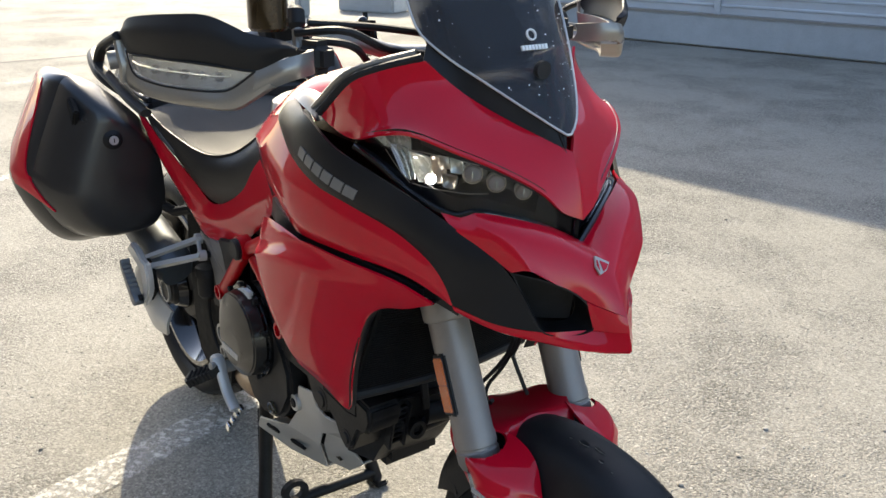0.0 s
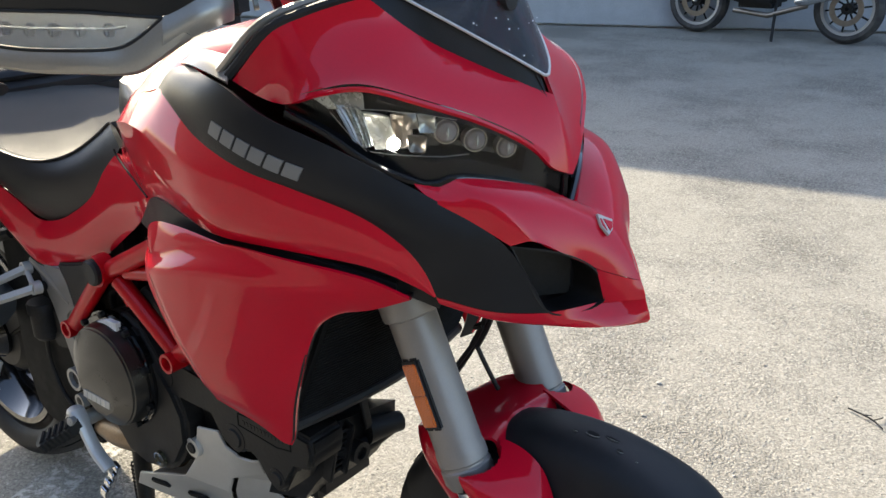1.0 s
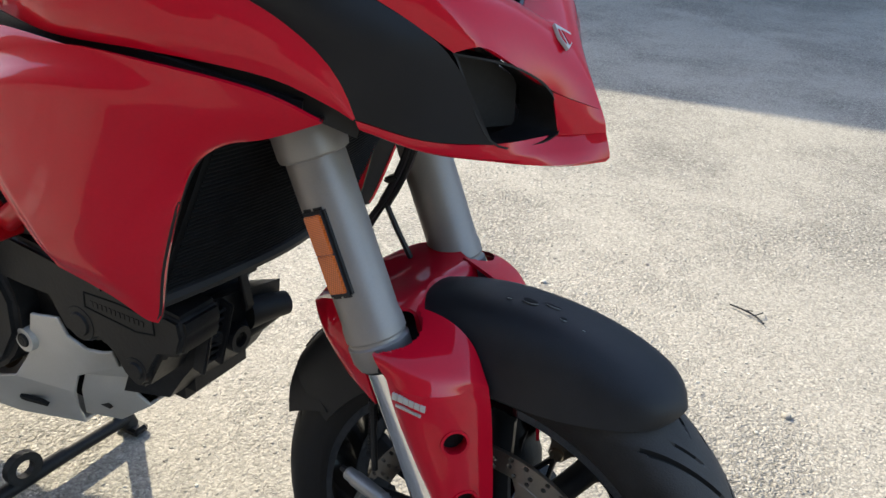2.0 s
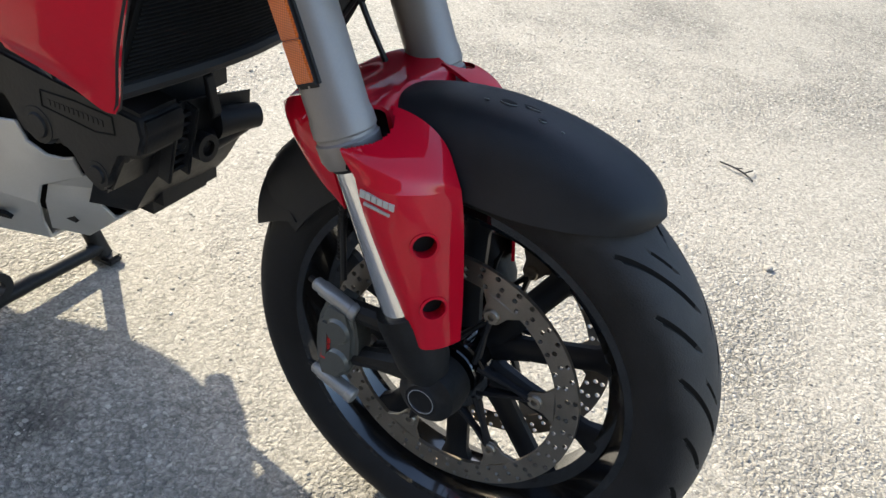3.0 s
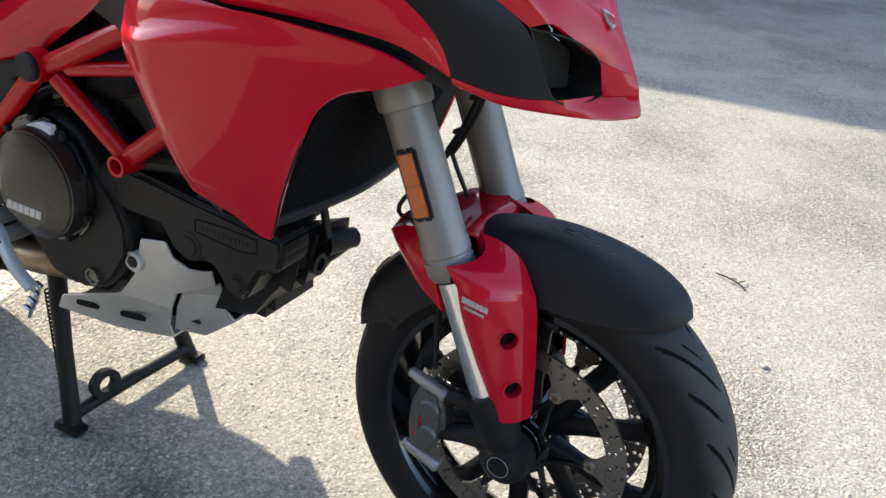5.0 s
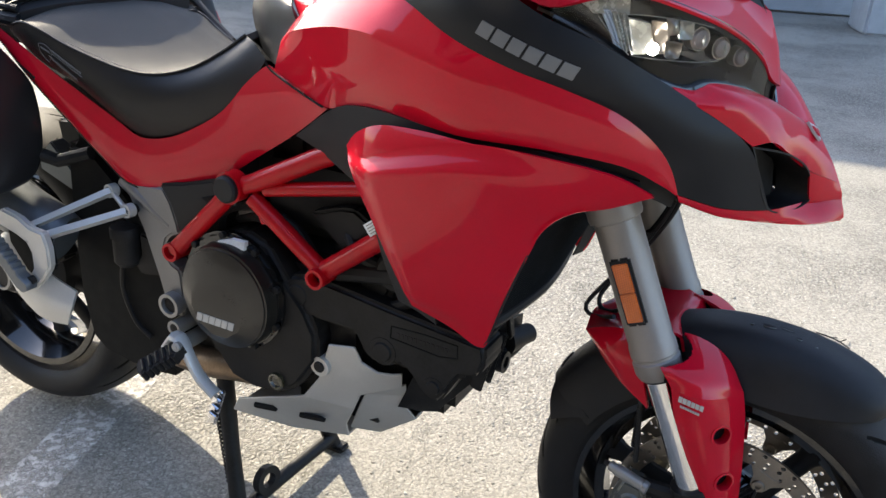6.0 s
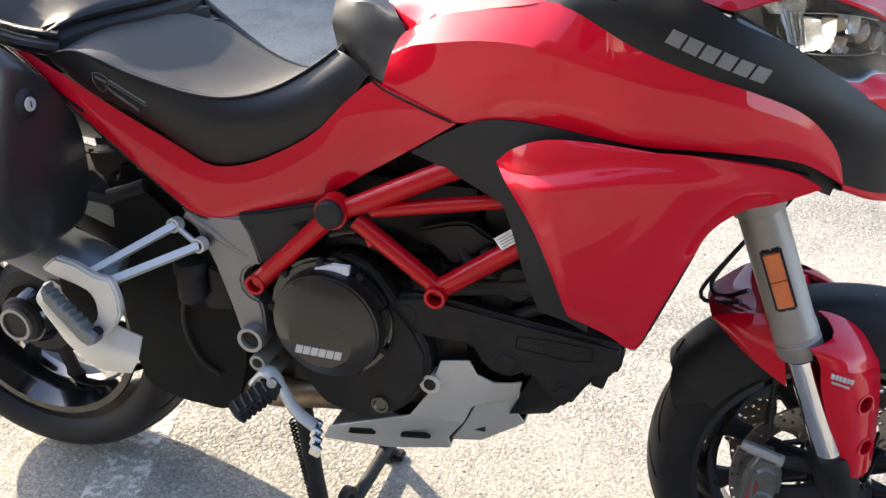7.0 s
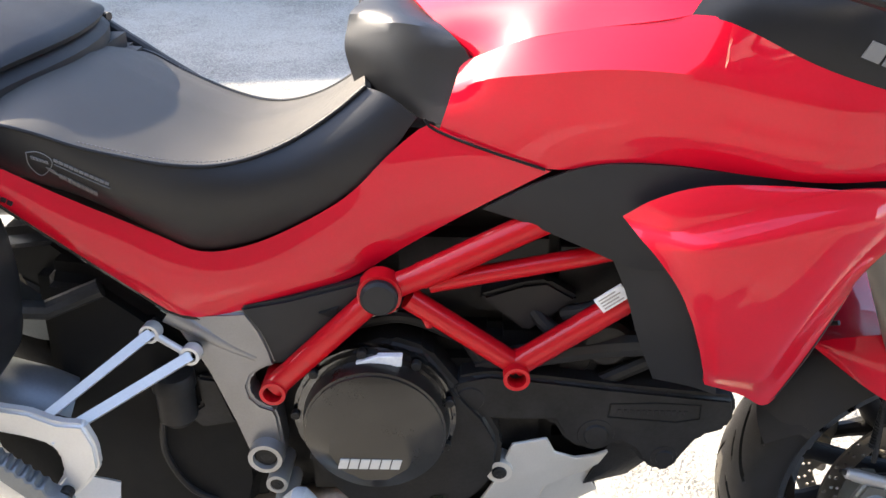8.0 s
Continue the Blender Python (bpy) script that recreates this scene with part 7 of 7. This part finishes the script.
bm = sweep(bmesh.new(), smooth_path([(-0.457, -0.177, 0.515), (-0.475, -0.182, 0.523), (-0.575, -0.192, 0.562), (-0.66, -0.198, 0.594), (-0.80, -0.206, 0.646)], 20), [0.044, 0.048] + [0.050] * 18, 28)
muff = part("silencer", bm, DULL, bike, "grey metal silencer")
sh = rows([
    [(-0.553, -0.236, 0.522), (-0.529, -0.240, 0.531), (-0.489, -0.240, 0.506), (-0.441, -0.236, 0.474), (-0.387, -0.226, 0.448)],
    [(-0.562, -0.250, 0.498), (-0.532, -0.260, 0.480), (-0.490, -0.260, 0.452), (-0.440, -0.256, 0.430), (-0.389, -0.240, 0.415)],
    [(-0.553, -0.244, 0.472), (-0.518, -0.250, 0.427), (-0.475, -0.250, 0.394), (-0.445, -0.246, 0.382), (-0.411, -0.234, 0.378)],
], 22, 12)
part("heat_shield", shell(bmesh.new(), sh, 0.008), SILVER, muff, "silver heat shield of the silencer")
bm = sweep(bmesh.new(), smooth_path([(-0.30, -0.10, 0.30), (-0.20, -0.115, 0.312), (-0.12, -0.11, 0.325), (-0.04, -0.09, 0.32)], 14), 0.027, 18)
part("exhaust_pipe", bm, TITAN, bike, "heat-browned exhaust pipe")
bm = bmesh.new()
sweep(bm, smooth_path([(-0.22, 0.09, 0.45), (-0.42, 0.13, 0.43), (-0.60, 0.14, 0.38), (-0.745, 0.12, 0.345)], 16), [0.05] * 4 + [0.045] * 6 + [0.05] * 6, 16, True, 1.4)
part("swing_arm", bm, CAST, bike, "grey single-sided swing arm")
bm = slab(bmesh.new(), [(-0.70, 0.40), (-0.62, 0.44), (-0.60, 0.40), (-0.68, 0.35)], -0.04, -0.08, 0.006)
part("rear_caliper", bm, DARK, bike)

# passenger foot-peg hangers
for side in (1, -1):
    def sp(p):
        return (p[0], p[1] * side, p[2])
    bars = bmesh.new()
    sweep(bars, [sp(p) for p in ((-0.343, -0.164, 0.627), (-0.455, -0.262, 0.562))], [0.0090, 0.0078], 4, True, 0.9)
    sweep(bars, [sp(p) for p in ((-0.294, -0.178, 0.605), (-0.435, -0.268, 0.548))], [0.0088, 0.0095], 4, True, 0.9)
    sweep(bars, [sp(p) for p in ((-0.343, -0.164, 0.627), (-0.294, -0.178, 0.605))], 0.0045, 10)
    hang = part("peg_hanger", bars, SILVER, bike, "silver passenger peg hanger")
    for p in ((-0.343, -0.158, 0.627), (-0.294, -0.170, 0.605)):
        part("hanger_eye", pipe(bmesh.new(), sp((p[0], p[1] + 0.003, p[2])), sp((p[0] - 0.001, p[1] - 0.012, p[2] + 0.001)), 0.0120, 0.0036, 24), SILVER, hang)
        # near-black plug that gives the dark, shaded hole inside the eye
        part("eye_screw", sweep(bmesh.new(), [sp((p[0], -0.14, p[2])), sp((p[0], p[1] - 0.002, p[2]))], 0.0082, 12), GROOVE, hang)
    plate_o = [(-0.520, 0.571), (-0.490, 0.596), (-0.451, 0.590), (-0.422, 0.576), (-0.392, 0.574), (-0.383, 0.545), (-0.384, 0.512), (-0.402, 0.486), (-0.436, 0.454), (-0.452, 0.460), (-0.440, 0.484), (-0.427, 0.502), (-0.427, 0.530), (-0.436, 0.545), (-0.460, 0.554), (-0.497, 0.562)]
    bm = slab(bmesh.new(), plate_o, -0.258 * side, -0.274 * side, 0.004, 3)
    part("peg_bracket", slab(bmesh.new(), [(-0.505, 0.560), (-0.440, 0.572), (-0.400, 0.560), (-0.395, 0.500), (-0.440, 0.462), (-0.470, 0.480), (-0.505, 0.525)], -0.246 * side, -0.256 * side, 0.003), GROOVE, hang)
    part("hanger_plate", bm, SILVER, hang)
    bm = bmesh.new()
    out = [(-0.505, 0.546), (-0.499, 0.556)]
    for k in range(7):
        a = np.array((-0.499, 0.556)) + (np.array((-0.436, 0.498)) - np.array((-0.499, 0.556))) * (k + 0.35) / 7
        out += [tuple(a), tuple(a + np.array((0.002, -0.009)))]
    out += [(-0.432, 0.490), (-0.418, 0.482), (-0.417, 0.470), (-0.432, 0.462), (-0.446, 0.468), (-0.484, 0.508), (-0.503, 0.530)]
    slab(bm, out, -0.276 * side, -0.298 * side, 0.0018, 1)
    part("passenger_peg", bm, DULL, hang, "folded toothed passenger peg")
    bm = bmesh.new()
    bolt(bm, sp((-0.424, -0.281, 0.482)), (0, -side, 0), 0.008, 0.006)
    part("peg_bolt", bm, DARK, hang)
    # rider's peg
    bm = bmesh.new()
    pa, pb = Vector((-0.154, -0.209, 0.402)), Vector((-0.222, -0.275, 0.352))
    ax_ = (pb - pa).normalized()
    sd_ = ax_.cross(Vector((-0.25, -0.55, 0.8))).normalized()
    nm_ = sd_.cross(ax_).normalized()
    outline = []
    for k in range(7):
        outline += [(0.018 + 0.012 * k, 0.020), (0.022 + 0.012 * k, 0.025), (0.027 + 0.012 * k, 0.025), (0.030 + 0.012 * k, 0.020)]
    ring_o = [(0.0, 0.010)] + outline + [(0.106, 0.012), (0.106, -0.012)] + [(a_, -b_) for a_, b_ in outline[::-1]] + [(0.0, -0.010)]
    ring_o = [(0.80 * a_, 0.80 * b_) for a_, b_ in ring_o]
    lo_ = [bm.verts.new(sp(pa + ax_ * a_ + sd_ * b_ - nm_ * 0.009)) for a_, b_ in ring_o]
    hi_ = [bm.verts.new(sp(pa + ax_ * a_ + sd_ * b_ * 0.94 + nm_ * 0.009)) for a_, b_ in ring_o]
    bm.faces.new(hi_)
    bm.faces.new(lo_[::-1])
    for k in range(len(ring_o)):
        m2 = (k + 1) % len(ring_o)
        bm.faces.new((lo_[k], lo_[m2], hi_[m2], hi_[k]))
    for k in range(5):
        c_ = pa + ax_ * (0.021 + 0.0128 * k) + nm_ * 0.010
        sweep(bm, [sp(c_ - sd_ * 0.013), sp(c_ + sd_ * 0.013)], 0.0036, 6)
    part("foot_peg", bm, DARK, bike, "black toothed rider foot peg")
    bm = bmesh.new()
    bolt(bm, sp((-0.158, -0.222, 0.408)), (0.2, -side, 0.2), 0.008, 0.006)
    part("peg_pin", bm, CAST, bike)
bm = sweep(bmesh.new(), smooth_path([(-0.203, -0.200, 0.385), (-0.175, -0.205, 0.415), (-0.155, -0.206, 0.395), (-0.130, -0.205, 0.352), (-0.098, -0.203, 0.325)], 18), [0.013] * 4 + [0.015] * 4 + [0.0125] * 10, 10, True, 0.6)
pedal = part("brake_pedal", bm, SILVER, bike, "silver rear brake pedal")
bm = bmesh.new()
for k in range(4):
    c = Vector((-0.100 + 0.004 * k, -0.190 - 0.011 * k, 0.318 - 0.008 * k))
    block(bm, c, (0.018, 0.009, 0.022), 0.002, Matrix.Rotation(radians(20), 3, "Y"))
part("pedal_pad", bm, CHROME, pedal)

# centre stand
bm = bmesh.new()
sweep(bm, [(-0.172, -0.098, 0.290), (-0.140, -0.124, 0.150), (-0.104, -0.152, 0.012)], [0.017, 0.015, 0.017], 12)
sweep(bm, [(-0.172, 0.098, 0.290), (-0.136, 0.118, 0.150), (-0.096, 0.140, 0.012)], [0.017, 0.015, 0.017], 12)
sweep(bm, [(-0.106, -0.150, 0.030), (-0.100, 0.0, 0.034), (-0.098, 0.138, 0.030)], 0.0135, 12)
stand = part("centre_stand", bm, DARK, bike, "black steel centre stand")
for p in ((-0.103, -0.156), (-0.095, 0.143)):
    part("stand_foot", block(bmesh.new(), (p[0], p[1], 0.009), (0.060, 0.034, 0.016), 0.005), DARK, stand)
bm = bmesh.new()
for k in range(18):
    q0, q1 = 2 * math.pi * k / 18, 2 * math.pi * (k + 1) / 18
    ring_ = []
    for x in (-0.108, -0.094):
        ring_ += [bm.verts.new((x - 0.2 * (rr * math.sin(q)), -0.075 + rr * 1.25 * math.cos(q), 0.060 + rr * math.sin(q))) for rr, q in ((0.026, q0), (0.026, q1), (0.014, q1), (0.014, q0))]
    for f in ((0, 1, 2, 3), (7, 6, 5, 4), (0, 4, 5, 1), (2, 6, 7, 3)):
        bm.faces.new([ring_[w] for w in f])
bmesh.ops.remove_doubles(bm, verts=bm.verts, dist=1e-5)
part("stand_tang", bm, DARK, stand, "pierced black tang")
bm = bmesh.new()
pts = []
for k in range(160):
    a = k * 0.9
    t = k / 159
    pts.append((-0.186 + 0.052 * t + 0.0075 * math.cos(a), -0.108 - 0.030 * t + 0.0075 * math.sin(a), 0.250 - 0.165 * t))
sweep(bm, pts, 0.0022, 5)
part("stand_spring", bm, DARK, stand, "black coil spring")

# ---- panniers ----
SEC = [(-0.185 + 0.91 * (a + 0.185), b - 0.004) for a, b in ((-0.190, 0.850), (-0.215, 0.884), (-0.290, 0.945), (-0.350, 0.974), (-0.388, 0.972), (-0.416, 0.930), (-0.486, 0.800), (-0.500, 0.740), (-0.474, 0.670), (-0.428, 0.606), (-0.370, 0.580), (-0.260, 0.585), (-0.215, 0.612), (-0.185, 0.690), (-0.182, 0.780))]


def case_section(x, ky, kz=1.0, n=75):
    low = -0.05 * min(1.0, max(0.0, (x + 0.57) / 0.10))
    cut = 1 - 0.34 * min(1.0, max(0.0, (x + 0.62) / 0.14))
    P = [np.array((-0.185 + (y + 0.185) * ky, 0.790 + low + (z - 0.790) * kz * (cut if z < 0.79 else 1.0))) for y, z in SEC]
    m_, out = len(P), []
    for i in range(m_):
        a, b, c, d = [P[(i + q) % m_] for q in (-1, 0, 1, 2)]
        for t in np.arange(5) / 5:
            sm = 0.5 * (2 * b + (c - a) * t + (2 * a - 5 * b + 4 * c - d) * t * t + (3 * b - a - 3 * c + d) * t ** 3)
            out.append(sm)
    return [np.array([x, p[0], p[1]]) for p in out]


PANNIER_TOP = mat("polished_black_plastic", (0.014, 0.0143, 0.0155), 0.34, 0, 0.2, 0.15, 14, 600, 0.1)


def pannier(side):
    st = [(-0.474, 0.30, 0.50), (-0.476, 0.55, 0.76), (-0.482, 0.66, 0.85), (-0.497, 0.73, 0.915), (-0.528, 0.83, 0.965), (-0.566, 0.905, 0.996), (-0.570, 0.898, 0.988), (-0.574, 0.925, 1.0), (-0.62, 1.0, 1.0), (-0.68, 0.99, 0.99), (-0.76, 0.93, 0.95), (-0.84, 0.84, 0.89), (-0.900, 0.70, 0.80), (-0.915, 0.30, 0.40)]
    bm = bmesh.new()
    if side < 0:
        st = [(x - 0.07, ky, kz) for x, ky, kz in st]
    R = [[bm.verts.new((p[0], p[1] * side, p[2])) for p in case_section(*s)] for s in st]
    n = len(R[0])
    for a, b in zip(R, R[1:]):
        for i in range(n):
            bm.faces.new((a[i], a[(i + 1) % n], b[(i + 1) % n], b[i]))
    bm.faces.new(R[0][::-1])
    bm.faces.new(R[-1])
    c = part("pannier", bm, PANNIER_TOP, bike, "black hard pannier with a red outer panel", angle=50)
    X, KY, KZ = [np.array([q[i] for q in st[::-1]]) for i in (0, 1, 2)]
    g = []
    for r in range(9):
        row = []
        for k in range(21):
            f = k / 20
            x = (-0.640 + 0.105 * f) * (1 - r / 8) + -0.840 * r / 8
            sec = np.array(case_section(x, float(np.interp(x, X, KY)), float(np.interp(x, X, KZ))))
            v = 21 + f * (18.5 - 9.5 * min(1.0, r / 4))
            row.append(np.array([np.interp(v, np.arange(len(sec)), sec[:, c]) for c in range(3)]) * np.array([1, side, 1]) + np.array([0.002, -0.004 * side, 0]))
        g.append(row)
    part("case_panel", shell(bmesh.new(), g, 0.006, (0, -side, 0)), RED, c, "red painted pannier panel")
    if side > 0:
        part("handle_slot", block(bmesh.new(), (-0.522, -0.350 * side, 0.902), (0.050, 0.014, 0.050), 0.004, Matrix.Rotation(radians(35), 3, "Y")), GROOVE, c)
        part("handle", block(bmesh.new(), (-0.530, -0.300 * side, 0.902), (0.085, 0.080, 0.014), 0.006, Matrix.Rotation(radians(42), 3, "Y") @ Matrix.Rotation(radians(-14 * side), 3, "X"), 3), PANNIER_TOP, c, "worn pannier handle shining in the sun")
        part("latch", block(bmesh.new(), (-0.508, -0.258 * side, 0.862), (0.030, 0.036, 0.046), 0.008, Matrix.Rotation(radians(40), 3, "Y")), BLACK, c)
        L = Vector((-0.476, -0.285 * side, 0.842))
        bm = lathe(bmesh.new(), [(0.0, 0.006), (0.014, 0.006), (0.022, 0.0), (0.024, -0.02), (0.0, -0.02)], L, "x", 28)
        part("lock_boss", bm, BLACK, c)
        bm = lathe(bmesh.new(), [(0.0, 0.0085), (0.0095, 0.0085), (0.0105, 0.005), (0.0, 0.0)], L, "x", 24)
        part("lock", bm, SILVER, c, "bright key lock")
        bm = block(bmesh.new(), L + Vector((0.0088, 0, 0)), (0.001, 0.002, 0.009), 0)
        part("keyhole", bm, DARK, c)
    bm = sweep(bmesh.new(), [(-0.50, -0.20 * side, 0.68), (-0.46, -0.17 * side, 0.66), (-0.40, -0.15 * side, 0.68)], 0.012, 10)
    part("case_mount", bm, DARK, c)


pannier(1)
pannier(-1)
# rear light and plate holder close the tail
bm = block(bmesh.new(), (-0.90, 0, 0.93), (0.08, 0.20, 0.07), 0.02)
part("tail_light", bm, RED, bike)

# ---- the far side of the yard ----
def parked_motorcycle(origin, turn):
    m = tagged(new("parked_motorcycle"), "dark naked motorcycle parked on its side stand by the shed wall", "motorcycle")
    m.matrix_world = pose(origin[0], origin[1], 0, 0, 0, turn)
    for x in (-0.72, 0.72):
        c = Vector((x, 0, 0.31))
        w = part("wheel", lathe(bmesh.new(), [(0.02, -0.07), (0.05, -0.07), (0.05, 0.07), (0.02, 0.07)], c, n=20), DARK, m)
        part("tyre", lathe(bmesh.new(), [(0.235, -0.055), (0.27, -0.065), (0.30, -0.04), (0.31, 0.0), (0.30, 0.04), (0.27, 0.065), (0.235, 0.055)], c, n=48), RUBBER, w)
        part("rim", lathe(bmesh.new(), [(0.21, -0.05), (0.238, -0.055), (0.238, 0.055), (0.21, 0.05)], c, n=48), CAST, w, "bright wheel rim")
        for k in range(10):
            a = 2 * math.pi * k / 10
            part("spoke", sweep(bmesh.new(), [c + Vector((math.cos(a) * 0.04, 0, math.sin(a) * 0.04)), c + Vector((math.cos(a + 0.15) * 0.215, 0, math.sin(a + 0.15) * 0.215))], 0.009, 6), DARK, w)
        part("disc", lathe(bmesh.new(), [(0.10, -0.075), (0.15, -0.075), (0.15, -0.07), (0.10, -0.07)], c, n=36), STEEL, w)
    part("fork", sweep(bmesh.new(), [(-0.72, -0.10, 0.31), (-0.45, -0.10, 0.92)], 0.025, 12), CHROME, m)
    part("fork", sweep(bmesh.new(), [(-0.72, 0.10, 0.31), (-0.45, 0.10, 0.92)], 0.025, 12), CHROME, m)
    bm = bmesh.new()
    block(bm, (-0.10, 0, 0.42), (0.42, 0.34, 0.28), 0.05)
    part("engine", bm, DARK, m)
    for k in (-1, 1):
        part("cylinder", sweep(bmesh.new(), [(-0.22, 0.17 * k, 0.44), (-0.24, 0.34 * k, 0.45)], [0.085, 0.075], 16), SILVER, m, "silver cylinder head")
    part("silencer", sweep(bmesh.new(), [(0.30, -0.16, 0.36), (0.38, -0.17, 0.38), (0.88, -0.20, 0.52)], [0.03, 0.055, 0.060], 20), CHROME, m, "bright metal silencer")
    bm = bmesh.new()
    block(bm, (-0.15, 0, 0.82), (0.50, 0.28, 0.24), 0.08, None, 4)
    part("tank", bm, GLOSS, m)
    bm = bmesh.new()
    block(bm, (0.38, 0, 0.82), (0.62, 0.24, 0.10), 0.04, None, 3)
    part("seat", bm, LEATHER, m)
    bm = bmesh.new()
    sweep(bm, [(-0.40, -0.36, 1.04), (-0.42, 0.0, 1.06), (-0.40, 0.36, 1.04)], 0.014, 10)
    part("handlebar", bm, DARK, m)
    bm = bmesh.new()
    sweep(bm, [(0.10, -0.10, 0.34), (0.16, -0.28, 0.01)], 0.014, 10)
    part("side_stand", bm, DARK, m)
    bm = bmesh.new()
    sweep(bm, [(-0.30, -0.12, 0.25), (0.05, -0.15, 0.22), (0.40, -0.14, 0.33)], 0.024, 12)
    part("exhaust_pipe", bm, STEEL, m)
    return m


parked_motorcycle((-1.68, 7.72), -4)

bm = bmesh.new()
bmesh.ops.create_cube(bm, size=1.0)
bmesh.ops.bevel(bm, geom=list(bm.edges), offset=0.04, segments=2, affect="EDGES")
barrier = tagged(finish(bm, "concrete_block", PLINTH), "weathered concrete block standing on the asphalt", "concrete block", "concrete blocks")
barrier.matrix_world = pose(0.62, 8.02, 0.30, 0, 0, 19) @ Matrix.Diagonal((0.62, 0.55, 0.60, 1))
b2 = copy_thing(barrier, pose(-9.65, 6.0, 0.20, 0, 0, 30))
b2.scale = (0.9, 0.5, 0.40)

bm = bmesh.new()
block(bm, (-9.45, 4.75, 0.9), (0.16, 0.16, 1.8), 0.02)
tagged(finish(bm, "steel_post", TEAL), "dull blue-grey steel post standing on the asphalt", "post")

# loose things on the asphalt
bm = bmesh.new()
tw = Vector((0.801, 1.291, 0.006))
for pts, r in (([(-0.045, 0.020, 0.0), (-0.010, 0.004, 0.004), (0.020, -0.006, 0.002), (0.048, -0.030, 0.0)], 0.0022), ([(0.020, -0.006, 0.002), (0.034, 0.012, 0.004), (0.036, 0.026, 0.0)], 0.0016), ([(-0.010, 0.004, 0.003), (0.012, 0.014, 0.002)], 0.0013)):
    sweep(bm, [tw + Vector(p) for p in smooth_path(pts, 8)], r, 6)
tagged(finish(bm, "twig", DARK), "small dry dark twig lying on the asphalt", "twig")


def pebble(x, y, r):
    bm = bmesh.new()
    bmesh.ops.create_icosphere(bm, subdivisions=2, radius=r)
    rng = random.Random(int(x * 1000))
    for v in bm.verts:
        v.co *= rng.uniform(0.85, 1.15)
        v.co.z *= 0.5
    ob = tagged(finish(bm, "pebble", CHIP), "small pale stone chip on the asphalt", "stone", "stone chips")
    ob.location = (x, y, r * 0.35)


rng = random.Random(11)
pebble(0.965, 0.90, 0.010)
for k in range(26):
    pebble(rng.uniform(-1.0, 1.9), rng.uniform(-0.7, 2.6), rng.uniform(0.003, 0.008))


# stone chips bedded in the rough parts of the asphalt
def bedded_chips(count):
    rs = np.random.RandomState(5)
    xy = np.empty((0, 2))
    fx, fy, ph = rs.uniform(-9, 9, 14), rs.uniform(-9, 9, 14), rs.uniform(0, 6.3, 14)
    while len(xy) < count:
        p = np.c_[rs.uniform(-1.6, 2.3, count), rs.uniform(-1.0, 3.0, count)]
        f = sum(np.sin(p[:, 0] * a + p[:, 1] * b + c) for a, b, c in zip(fx, fy, ph)) / 3.7
        xy = np.r_[xy, p[rs.uniform(-1.6, 1.2, count) < f]]
    xy = xy[:count]
    rad = 0.0018 + 0.0042 * rs.power(0.5, count) ** 1.6
    high = rad * rs.uniform(0.15, 0.45, count)
    turn = rs.uniform(0, 6.3, count)
    flat = rs.uniform(0.6, 1.0, count)
    a = np.arange(6) * math.pi / 3
    V = np.empty((count, 12, 3))
    for ring, (k, z) in enumerate(((1.0, -0.3), (0.55, 1.0))):
        jit = rs.uniform(0.75, 1.2, (count, 6))
        u, v = np.cos(a) * jit * (rad * k)[:, None], np.sin(a) * jit * (rad * k * flat)[:, None]
        c, s = np.cos(turn)[:, None], np.sin(turn)[:, None]
        V[:, ring * 6:ring * 6 + 6, 0] = xy[:, :1] + u * c - v * s
        V[:, ring * 6:ring * 6 + 6, 1] = xy[:, 1:] + u * s + v * c
        V[:, ring * 6:ring * 6 + 6, 2] = (high * z)[:, None] * (rs.uniform(0.7, 1.1, (count, 6)) if ring else 1.0)
    faces = []
    for k in range(count):
        o = k * 12
        faces += [(o + i, o + (i + 1) % 6, o + 6 + (i + 1) % 6, o + 6 + i) for i in range(6)]
        faces.append(tuple(o + 6 + i for i in range(6)))
    me = bpy.data.meshes.new("stone_chips")
    me.from_pydata(V.reshape(-1, 3).tolist(), [], faces)
    me.materials.append(CHIP)
    return tagged(new("stone_chips", me), "small grey and beige stone chips bedded in asphalt", "gravel", kind="stuff")


bedded_chips(42000)
